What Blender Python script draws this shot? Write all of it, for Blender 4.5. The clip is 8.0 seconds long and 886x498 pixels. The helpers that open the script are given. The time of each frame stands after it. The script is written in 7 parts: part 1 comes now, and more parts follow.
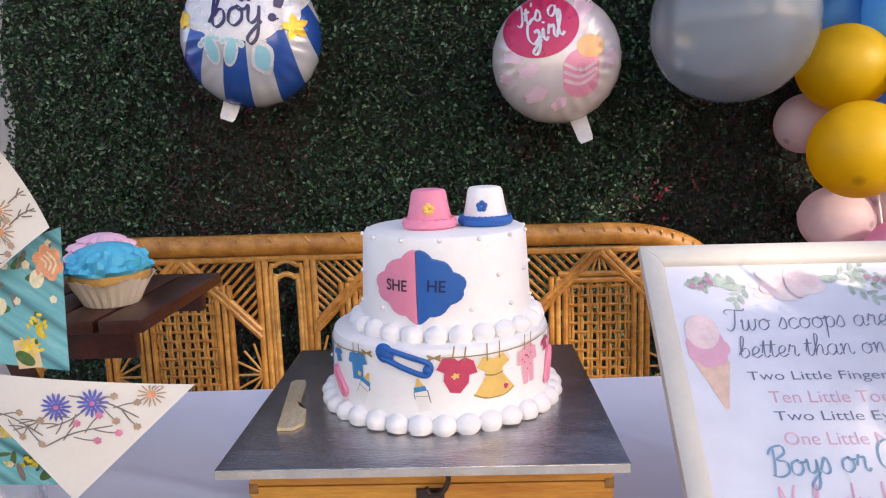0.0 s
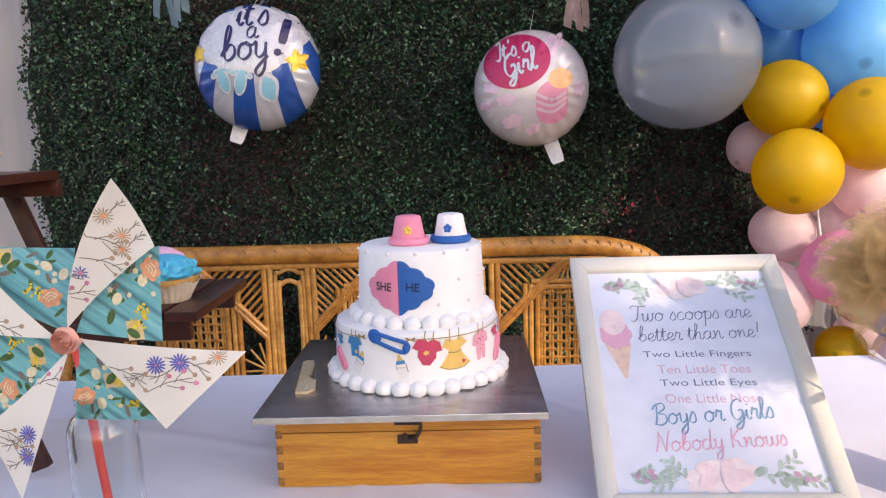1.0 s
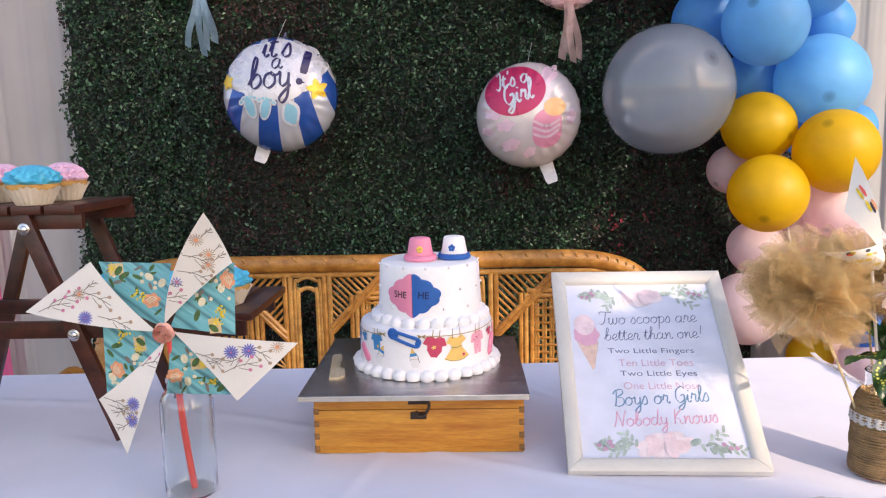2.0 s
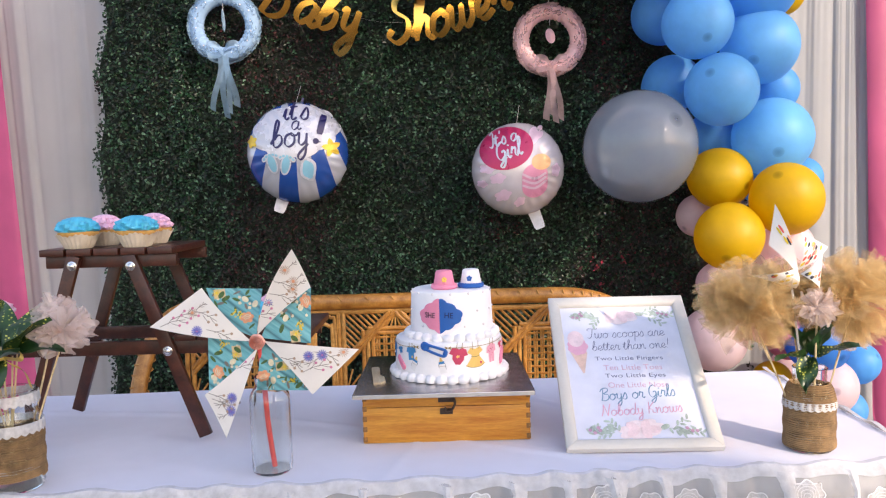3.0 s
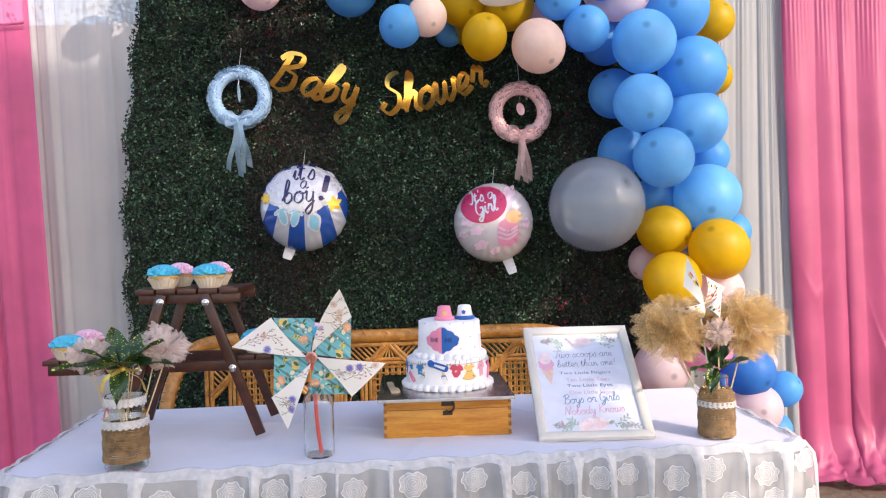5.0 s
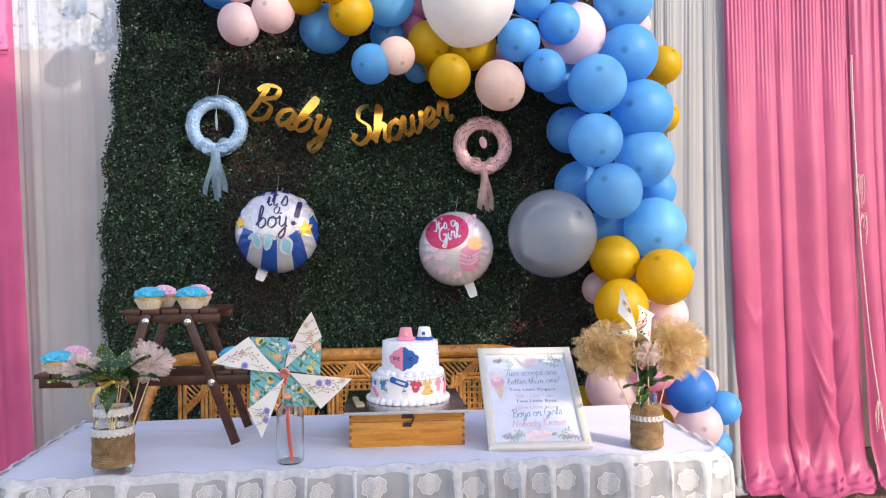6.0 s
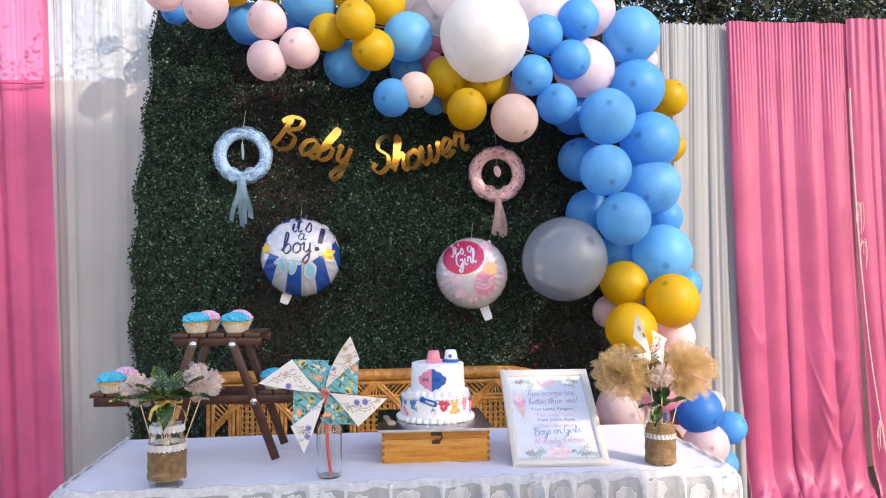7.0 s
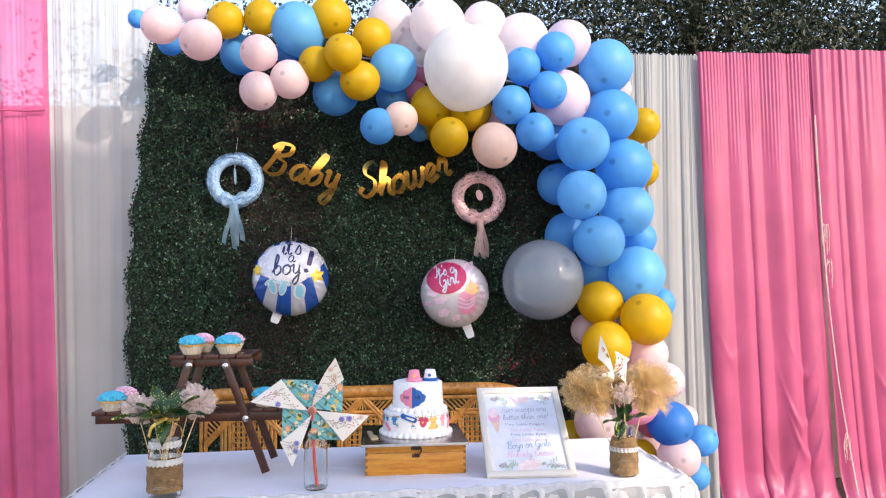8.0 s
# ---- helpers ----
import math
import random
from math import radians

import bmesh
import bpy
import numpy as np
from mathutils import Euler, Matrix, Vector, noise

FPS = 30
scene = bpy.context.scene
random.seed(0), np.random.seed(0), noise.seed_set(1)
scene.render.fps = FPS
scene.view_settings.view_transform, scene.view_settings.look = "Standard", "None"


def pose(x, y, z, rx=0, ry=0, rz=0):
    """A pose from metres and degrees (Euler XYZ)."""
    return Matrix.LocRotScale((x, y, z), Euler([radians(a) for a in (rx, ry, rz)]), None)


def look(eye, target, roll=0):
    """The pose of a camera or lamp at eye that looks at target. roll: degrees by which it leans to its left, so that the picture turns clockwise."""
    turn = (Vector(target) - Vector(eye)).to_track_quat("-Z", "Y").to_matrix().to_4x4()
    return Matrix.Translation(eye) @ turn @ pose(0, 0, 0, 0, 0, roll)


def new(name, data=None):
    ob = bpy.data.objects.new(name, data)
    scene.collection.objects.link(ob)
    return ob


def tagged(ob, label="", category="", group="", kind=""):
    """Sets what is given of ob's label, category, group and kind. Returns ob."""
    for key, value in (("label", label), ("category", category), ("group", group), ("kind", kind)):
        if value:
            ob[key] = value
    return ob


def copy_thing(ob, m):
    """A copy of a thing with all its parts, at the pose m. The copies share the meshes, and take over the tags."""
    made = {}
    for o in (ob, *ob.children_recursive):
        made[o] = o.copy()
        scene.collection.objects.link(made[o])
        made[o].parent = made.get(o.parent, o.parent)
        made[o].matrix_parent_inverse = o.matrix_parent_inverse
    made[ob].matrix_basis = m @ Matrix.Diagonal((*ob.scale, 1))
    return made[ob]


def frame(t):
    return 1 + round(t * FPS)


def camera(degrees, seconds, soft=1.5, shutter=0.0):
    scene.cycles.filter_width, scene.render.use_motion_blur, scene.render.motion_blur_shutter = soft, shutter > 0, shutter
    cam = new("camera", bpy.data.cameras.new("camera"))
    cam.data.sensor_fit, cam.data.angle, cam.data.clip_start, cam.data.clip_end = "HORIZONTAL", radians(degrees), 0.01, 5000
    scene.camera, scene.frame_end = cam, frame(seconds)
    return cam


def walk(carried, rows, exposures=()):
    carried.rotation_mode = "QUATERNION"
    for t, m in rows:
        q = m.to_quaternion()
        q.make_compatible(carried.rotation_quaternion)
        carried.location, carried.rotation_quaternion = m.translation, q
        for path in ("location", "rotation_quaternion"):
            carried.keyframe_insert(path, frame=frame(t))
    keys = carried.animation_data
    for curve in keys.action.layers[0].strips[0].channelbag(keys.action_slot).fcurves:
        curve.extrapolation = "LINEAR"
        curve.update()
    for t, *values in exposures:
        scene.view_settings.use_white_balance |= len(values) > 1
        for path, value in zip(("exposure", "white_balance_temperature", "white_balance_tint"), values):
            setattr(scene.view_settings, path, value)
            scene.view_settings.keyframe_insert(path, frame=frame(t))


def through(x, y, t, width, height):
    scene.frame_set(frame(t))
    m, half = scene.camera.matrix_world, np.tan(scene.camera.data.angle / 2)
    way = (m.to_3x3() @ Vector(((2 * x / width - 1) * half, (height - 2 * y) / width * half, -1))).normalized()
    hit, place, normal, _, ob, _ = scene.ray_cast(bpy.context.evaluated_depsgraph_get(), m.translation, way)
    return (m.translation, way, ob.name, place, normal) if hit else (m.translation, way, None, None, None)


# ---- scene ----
cam = camera(60.8, 8.0, soft=1.2)
PATH = [
    (0, (0.033, 0.009, 1.117), (-0.034, 1.982, 0.798), -1.9),
    (0.5, (0.043, -0.119, 1.131), (-0.008, 1.857, 0.824), -1.9),
    (1, (0.064, -0.229, 1.158), (0.014, 1.748, 0.861), -1.7),
    (1.2, (0.079, -0.281, 1.168), (0.031, 1.697, 0.875), -1.4),
    (2.3, (0.048, -0.541, 1.213), (-0.01, 1.442, 0.959), -1.2),
    (2.5, (0.018, -0.611, 1.215), (-0.03, 1.379, 1.025), -1.2),
    (3, (-0.001, -0.761, 1.212), (-0.004, 1.234, 1.063), -1.6),
    (3.5, (0.022, -0.882, 1.219), (0.046, 1.115, 1.11), -1.4),
    (4, (0.002, -1.03, 1.223), (0.025, 0.968, 1.135), -0.8),
    (4.2, (-0.023, -1.061, 1.231), (0.003, 0.937, 1.151), -0.8),
    (5.3, (-0.091, -1.285, 1.243), (0.045, 0.71, 1.223), -1.3),
    (5.5, (-0.083, -1.328, 1.249), (0.084, 0.665, 1.237), -1.0),
    (6, (-0.078, -1.424, 1.264), (0.092, 0.568, 1.28), -0.5),
    (6.5, (-0.111, -1.487, 1.261), (0.06, 0.505, 1.306), -0.2),
    (7, (-0.162, -1.572, 1.29), (0.003, 0.42, 1.357), -0.4),
    (7.5, (-0.182, -1.661, 1.302), (-0.004, 0.329, 1.389), -0.5),
    (8, (-0.138, -1.745, 1.328), (0.05, 0.244, 1.428), -0.5),
]
walk(cam, [(t, look(eye, target, roll)) for t, eye, target, roll in PATH], [(0, 1.00, 7650, 22), (1.2, 1.01, 7650, 22), (2.5, 1.11, 7450, 21), (4.0, 1.16, 7300, 20), (6.0, 1.11, 7150, 19), (8.0, 1.23, 7150, 18)])

# ---- light ----
SUN_AZ, SUN_EL = radians(140.0), radians(26.0)
SUN_DIR = Vector((math.sin(SUN_AZ) * math.cos(SUN_EL), math.cos(SUN_AZ) * math.cos(SUN_EL), math.sin(SUN_EL)))
world = bpy.data.worlds.new("world")
scene.world = world
world.use_nodes = True
sky = world.node_tree.nodes.new("ShaderNodeTexSky")
sky.sky_type, sky.sun_disc = "NISHITA", False
sky.sun_elevation, sky.sun_rotation = SUN_EL, SUN_AZ
back = world.node_tree.nodes["Background"]
back.inputs["Strength"].default_value = 0.186
world.node_tree.links.new(sky.outputs["Color"], back.inputs["Color"])
sun_data = bpy.data.lights.new("sun", "SUN")
sun_data.energy, sun_data.angle, sun_data.color = 1.8, radians(0.6), (1.0, 0.93, 0.82)
sun = new("sun", sun_data)
sun.matrix_world = look(SUN_DIR * 30, (0, 0, 0))


# ---- mesh helpers ----
def part(name, bm, material, parent=None, label="", smooth=True):
    """One mesh object from a bmesh, under a thing or a part."""
    me = bpy.data.meshes.new(name)
    bmesh.ops.recalc_face_normals(bm, faces=bm.faces)
    bm.to_mesh(me)
    bm.free()
    for m in (material if isinstance(material, (list, tuple)) else [material]):
        me.materials.append(m)
    if smooth:
        me.shade_smooth()
        me.set_sharp_from_angle(angle=radians(40))
    ob = new(name, me)
    ob.parent = parent
    if label:
        ob["label"] = label
    return ob


def share(name, ob, parent, m=None):
    """Another object on the same mesh."""
    o = new(name, ob.data)
    o.parent = parent
    if m is not None:
        o.matrix_basis = m
    return o


def thing(name, label, category, loc=(0, 0, 0), group="", kind="", rz=0.0):
    ob = new(name)
    ob.empty_display_size = 0.05
    ob.matrix_basis = pose(*loc, 0, 0, rz)
    return tagged(ob, label, category, group, kind)


def raw(name, verts, faces, material, parent=None, smooth=False, label=""):
    me = bpy.data.meshes.new(name)
    me.from_pydata(verts, [], faces)
    me.materials.append(material)
    me.validate()
    if smooth:
        me.shade_smooth()
    ob = new(name, me)
    ob.parent = parent
    if label:
        ob["label"] = label
    return ob


def box(bm, sx, sy, sz, m=None, bevel=0.0):
    g = bmesh.ops.create_cube(bm, size=1.0)
    bmesh.ops.scale(bm, vec=(sx, sy, sz), verts=g["verts"])
    vs = g["verts"]
    if bevel:
        es = list({e for v in vs for e in v.link_edges})
        r = bmesh.ops.bevel(bm, geom=es, offset=bevel, segments=2, affect="EDGES", profile=0.6)
        vs = list({v for f in r["faces"] for v in f.verts} | {v for v in vs if v.is_valid})
    if m is not None:
        bmesh.ops.transform(bm, matrix=m, verts=vs)
    return vs


def lathe(bm, profile, seg=32, m=None, wave=None):
    """A turned form from (radius, height) pairs; wave(angle, i) scales the radius."""
    rings = []
    for i, (r, z) in enumerate(profile):
        ring = []
        for k in range(seg):
            a = 2 * math.pi * k / seg
            rr = r * (wave(a, i) if wave else 1.0)
            ring.append(bm.verts.new((rr * math.cos(a), rr * math.sin(a), z)))
        rings.append(ring)
    for p, q in zip(rings, rings[1:]):
        for k in range(seg):
            bm.faces.new((p[k], p[(k + 1) % seg], q[(k + 1) % seg], q[k]))
    if profile[0][0] > 1e-5:
        bm.faces.new(rings[0][::-1])
    if profile[-1][0] > 1e-5:
        bm.faces.new(rings[-1])
    vs = [v for ring in rings for v in ring]
    if m is not None:
        bmesh.ops.transform(bm, matrix=m, verts=vs)
    return vs


def tube(bm, pts, radius, seg=8, closed=False):
    """A round rod along points; radius is a number or a function of 0..1."""
    pts = [Vector(p) for p in pts]
    n, rings = len(pts), []
    up = Vector((0.13, 0.21, 0.97))
    for i, p in enumerate(pts):
        q0 = pts[(i - 1) % n] if closed else pts[max(i - 1, 0)]
        q1 = pts[(i + 1) % n] if closed else pts[min(i + 1, n - 1)]
        d = (q1 - q0).normalized()
        s = d.cross(up)
        if s.length < 0.05:
            s = d.cross(Vector((1, 0, 0)))
        s.normalize()
        w = s.cross(d)
        r = radius(i / max(n - 1, 1)) if callable(radius) else radius
        rings.append([bm.verts.new(p + r * (s * math.cos(a) + w * math.sin(a))) for a in (2 * math.pi * k / seg for k in range(seg))])
    for i in range(n if closed else n - 1):
        a, b = rings[i], rings[(i + 1) % n]
        for k in range(seg):
            bm.faces.new((a[k], a[(k + 1) % seg], b[(k + 1) % seg], b[k]))
    if not closed:
        bm.faces.new(rings[0][::-1])
        bm.faces.new(rings[-1])


def rod(a, b, r, material, parent, name="rod", seg=8, n=2):
    bm = bmesh.new()
    a, b = Vector(a), Vector(b)
    tube(bm, [a.lerp(b, i / (n - 1)) for i in range(n)], r, seg)
    return part(name, bm, material, parent)


def spline(pts, n=6, closed=False):
    """A smooth line through 2D or 3D points."""
    out, k = [], len(pts)
    P = [np.array(p, float) for p in pts]
    for i in range(k if closed else k - 1):
        if closed:
            p0, p1, p2, p3 = P[i - 1], P[i], P[(i + 1) % k], P[(i + 2) % k]
        else:
            p0, p1, p2, p3 = P[max(i - 1, 0)], P[i], P[i + 1], P[min(i + 2, k - 1)]
        for j in range(n):
            t = j / n
            out.append(0.5 * (2 * p1 + (p2 - p0) * t + (2 * p0 - 5 * p1 + 4 * p2 - p3) * t * t + (3 * p1 - p0 - 3 * p2 + p3) * t ** 3))
    if not closed:
        out.append(P[-1])
    return out


def flat(u, v, h=0.0):
    """The plain mapping of prints: across, up, and proud towards -y."""
    return (u, -h, v)


def stroke(bm, fn, pts, width, h=0.0006, nib=0.0, smooth=5):
    """A pen line on a surface fn(u, v, h); nib makes it thick and thin."""
    pts = spline(pts, smooth) if smooth else [np.array(p, float) for p in pts]
    prev = None
    for i, p in enumerate(pts):
        d = pts[min(i + 1, len(pts) - 1)] - pts[max(i - 1, 0)]
        d = d / (np.linalg.norm(d) + 1e-9)
        w = width * (1 - nib + nib * abs(d[0] * 0.64 + d[1] * 0.77) * 1.5)
        e = min(i, len(pts) - 1 - i)
        w *= 0.75 if e == 0 else 1.0
        s = np.array((-d[1], d[0])) * w / 2
        row = (bm.verts.new(fn(*(p + s), h)), bm.verts.new(fn(*(p - s), h)))
        if prev:
            bm.faces.new((prev[0], prev[1], row[1], row[0]))
        prev = row


def patch(bm, fn, cx, cy, rx, ry, shape=None, rot=0.0, h=0.0006, seg=28, rings=3, dome=0.0):
    """A filled print or pad round (cx, cy) whose outline is shape(angle) times rx, ry."""
    c, s = math.cos(rot), math.sin(rot)
    def at(a, f):
        k = (shape(a) if shape else 1.0) * f
        x, y = rx * k * math.cos(a), ry * k * math.sin(a)
        return fn(cx + c * x - s * y, cy + s * x + c * y, h + dome * (1 - f * f))
    mid = bm.verts.new(at(0, 0))
    old = None
    for r in range(1, rings + 1):
        ring = [bm.verts.new(at(2 * math.pi * k / seg, r / rings)) for k in range(seg)]
        for k in range(seg):
            j = (k + 1) % seg
            bm.faces.new((mid, ring[k], ring[j]) if old is None else (old[k], ring[k], ring[j], old[j]))
        old = ring


def poly(bm, fn, pts, h=0.0006, thick=0.0):
    """A filled outline (convex or star-shaped round its middle)."""
    m = np.mean(np.array(pts, float), axis=0)
    vs = [bm.verts.new(fn(*p, h + thick)) for p in pts]
    c = bm.verts.new(fn(*m, h + thick))
    k = len(vs)
    for i in range(k):
        bm.faces.new((c, vs[i], vs[(i + 1) % k]))
    if thick:
        low = [bm.verts.new(fn(*p, h)) for p in pts]
        for i in range(k):
            bm.faces.new((vs[i], vs[(i + 1) % k], low[(i + 1) % k], low[i]))


def scallop(n, d):
    return lambda a: 1 + d * (abs(math.cos(n * a / 2)) - 0.6)


def star(n=5, d=0.45):
    return lambda a: 1 - d * abs(((a * n / (2 * math.pi) + 0.25) % 1) * 2 - 1)


# script letters as pen lines on an 8-unit cap height
GLYPH = {}
GLYPH["a"] = 4.2, [[(3, 3.4), (2, 4), (0.6, 3), (0.4, 1), (1.6, 0), (3, 1.6), (3.2, 3.8)], [(3.2, 3.8), (3, 1), (3.6, 0), (4.6, 0.8)]]
GLYPH["b"] = 3.7, [[(0, 1), (1.6, 4.5), (2.1, 7.4), (1.4, 8), (0.9, 5), (0.8, 1), (1.8, 0), (3.2, 1.2), (3, 3.2), (1.9, 3.5), (1, 2.2)]]
GLYPH["c"] = 3.3, [[(3, 3.2), (2.2, 4), (0.7, 3), (0.6, 0.9), (1.8, 0), (3.4, 0.9)]]
GLYPH["d"] = 4.3, [[(3, 3.2), (2, 4), (0.6, 3), (0.4, 1), (1.6, 0), (3, 1.6), (3.7, 8)], [(3.5, 5), (3.1, 1), (3.7, 0), (4.6, 0.8)]]
GLYPH["e"] = 3.4, [[(0.2, 0.9), (2.2, 1.8), (2.8, 3.3), (1.8, 4), (0.7, 2.6), (0.9, 0.6), (2, 0), (3.6, 1)]]
GLYPH["h"] = 4.2, [[(0, 0.8), (1.7, 5), (2.1, 7.4), (1.4, 8), (1, 5), (0.8, 0)], [(0.8, 1), (1.8, 3.4), (2.8, 3.8), (3, 2.4), (2.9, 0.6), (3.6, 0), (4.4, 0.8)]]
GLYPH["i"] = 2.0, [[(0.2, 1), (0.9, 3.8), (0.8, 0.8), (1.4, 0), (2.2, 0.8)], [(1.1, 5.4), (1.35, 5.9)]]
GLYPH["l"] = 2.2, [[(0, 0.8), (1.6, 5), (1.9, 7.6), (1.2, 8), (0.8, 5), (0.9, 0.8), (1.6, 0), (2.4, 0.8)]]
GLYPH["n"] = 4.0, [[(0.2, 3.2), (0.8, 3.9), (0.8, 0)], [(0.8, 1), (1.9, 3.5), (2.8, 3.7), (2.9, 1), (3.5, 0), (4.3, 0.8)]]
GLYPH["o"] = 3.8, [[(2.4, 3.9), (0.8, 3.2), (0.5, 1), (1.8, 0), (3.2, 1.2), (3.1, 3.3), (2.2, 4), (2.5, 3.2), (4, 3.3)]]
GLYPH["p"] = 3.6, [[(0.2, 3), (0.9, 4), (0.4, -3.8)], [(0.7, 1), (1, 3.2), (2.2, 4), (3.2, 2.8), (2.8, 0.7), (1.6, 0), (0.8, 0.8)]]
GLYPH["r"] = 3.1, [[(0.2, 1.5), (1, 4.4), (1.3, 3.6), (2.4, 3.7), (2.1, 1), (2.7, 0), (3.4, 0.8)]]
GLYPH["s"] = 2.8, [[(0, 0.8), (1.6, 4.2), (2.4, 2.2), (2.2, 0.4), (1, 0), (0.3, 0.8)]]
GLYPH["t"] = 2.4, [[(0.2, 1.5), (1.2, 6.4), (0.9, 1), (1.6, 0), (2.6, 0.8)], [(-0.2, 4.4), (2.4, 4.6)]]
GLYPH["w"] = 5.3, [[(0.2, 3.2), (0.8, 3.9), (0.7, 1), (1.4, 0), (2.4, 1), (2.7, 3.8), (2.8, 0.9), (3.6, 0), (4.6, 1.4), (4.7, 3.9), (5.6, 3.4)]]
GLYPH["y"] = 3.6, [[(0.2, 3.2), (0.8, 3.9), (0.8, 1.2), (1.6, 0.3), (2.8, 1.4), (3, 3.8)], [(3, 3.8), (2.9, -2), (1.6, -4), (0.8, -2.6), (3.6, 0.6)]]
GLYPH["B"] = 4.9, [[(1.6, 7.4), (1.4, 3), (0.9, 0)], [(0, 5.8), (1.2, 7.6), (3.8, 8), (4.2, 6), (2, 4.3), (4.4, 3.6), (4.6, 1), (2.6, -0.2), (0.4, 0.4)]]
GLYPH["S"] = 4.5, [[(4.2, 6.6), (3.4, 8), (1.6, 7.4), (1.4, 5.4), (3.6, 3.4), (3.6, 1), (1.8, -0.2), (0.2, 1), (0.8, 2.2)]]
GLYPH["T"] = 4.4, [[(1, 6), (0, 7), (1.2, 8), (5.5, 7.4), (6.2, 8.2)], [(3.4, 7.6), (2.8, 2), (1.4, 0), (0.2, 1)]]
GLYPH["G"] = 4.8, [[(4.2, 6.8), (3.2, 8), (1, 6.4), (0.5, 2.4), (2, 0), (4, 1.4), (4, 3.4)], [(2.6, 3.4), (4.2, 3.6), (4, -1), (2.6, -3.4), (1.4, -2.4), (4.8, 0.6)]]
GLYPH["N"] = 5.5, [[(0.2, 0), (1.2, 4), (1.4, 8)], [(1.4, 8), (2.8, 4), (3.8, 0)], [(3.8, 0), (4.6, 5), (5.4, 8.2)]]
GLYPH["K"] = 4.8, [[(1.2, 8), (0.8, 0)], [(4.4, 8), (1.2, 3.8), (3, 2.6), (3.4, 0.6), (4.8, 0.4)]]
GLYPH["I"] = 3.0, [[(0.6, 7), (2.4, 8), (2.2, 2), (1.2, 0), (0, 1)]]
GLYPH["!"] = 2.0, [[(1.8, 8), (1.1, 2.4)], [(0.8, 0.3), (0.9, 0)]]
GLYPH["'"] = 1.4, [[(1.2, 8), (0.8, 6.2)]]
GLYPH[" "] = 2.4, []


def script(bm, fn, words, x, y, width, pen=0.9, slope=0.0, slant=0.12, nib=0.55, size=0.0):
    """Script words on a surface from (x, y), fitted to a width or at a unit size."""
    total = sum(GLYPH[c][0] for c in words)
    k = size or width / total
    c, s = math.cos(slope), math.sin(slope)
    at = 0.0
    for ch in words:
        adv, lines = GLYPH[ch]
        for line in lines:
            pts = [((at + px + slant * py) * k, py * k) for px, py in line]
            stroke(bm, fn, [(x + c * a - s * b, y + s * a + c * b) for a, b in pts], pen * k, nib=nib)
        at += adv
    return k


def type_mesh(words, size, bold=0.0):
    """A mesh of words in the built-in font, its middle at the origin, in the xy plane."""
    cu = bpy.data.curves.new("words", "FONT")
    cu.body, cu.size, cu.align_x, cu.align_y, cu.offset = words, size, "CENTER", "CENTER", bold
    ob = new("words", cu)
    bpy.context.view_layer.update()
    me = bpy.data.meshes.new_from_object(ob.evaluated_get(bpy.context.evaluated_depsgraph_get()))
    bpy.data.objects.remove(ob)
    bpy.data.curves.remove(cu)
    return me


def printed(bm, fn, words, x, y, width, height, rot=0.0, bold=0.0, h=0.0006):
    """Words in the built-in font laid on a surface."""
    me = type_mesh(words, 1.0, bold)
    co = np.array([v.co[:2] for v in me.vertices])
    lo, hi = co.min(0), co.max(0)
    k = np.array((width, height)) / (hi - lo)
    co = (co - (lo + hi) / 2) * k
    c, s = math.cos(rot), math.sin(rot)
    vs = [bm.verts.new(fn(x + c * a - s * b, y + s * a + c * b, h)) for a, b in co]
    for p in me.polygons:
        try:
            bm.faces.new([vs[i] for i in p.vertices])
        except ValueError:
            pass
    bpy.data.meshes.remove(me)


# ---- materials ----
def nodes_of(name):
    m = bpy.data.materials.new(name)
    m.use_nodes = True
    nt = m.node_tree
    return m, nt, nt.nodes["Principled BSDF"], nt.nodes["Material Output"]


def link(nt, a, b):
    nt.links.new(a, b)


def noise_of(nt, scale, detail=4.0, coord="Object", rough=0.6, stretch=None):
    tc = nt.nodes.new("ShaderNodeTexCoord")
    n = nt.nodes.new("ShaderNodeTexNoise")
    n.inputs["Scale"].default_value, n.inputs["Detail"].default_value, n.inputs["Roughness"].default_value = scale, detail, rough
    src = tc.outputs[coord]
    if stretch:
        mp = nt.nodes.new("ShaderNodeMapping")
        mp.inputs["Scale"].default_value = stretch
        link(nt, src, mp.inputs["Vector"])
        src = mp.outputs["Vector"]
    link(nt, src, n.inputs["Vector"])
    return n


def ramp(nt, src, stops):
    r = nt.nodes.new("ShaderNodeValToRGB")
    els = r.color_ramp.elements
    while len(els) < len(stops):
        els.new(0.5)
    for e, (p, c) in zip(els, stops):
        e.position, e.color = p, (*c, 1.0) if len(c) == 3 else c
    link(nt, src, r.inputs["Fac"])
    return r


def mixcol(nt, fac, a, b, mode="MIX"):
    m = nt.nodes.new("ShaderNodeMix")
    m.data_type, m.blend_type = "RGBA", mode
    for sock, v in ((m.inputs[0], fac), (m.inputs[6], a), (m.inputs[7], b)):
        if hasattr(v, "links"):
            link(nt, v, sock)
        elif isinstance(v, (int, float)):
            sock.default_value = v
        else:
            sock.default_value = (*v, 1.0)
    return m.outputs[2]


def scaled(c, k):
    return tuple(min(1.0, x * k) for x in c)


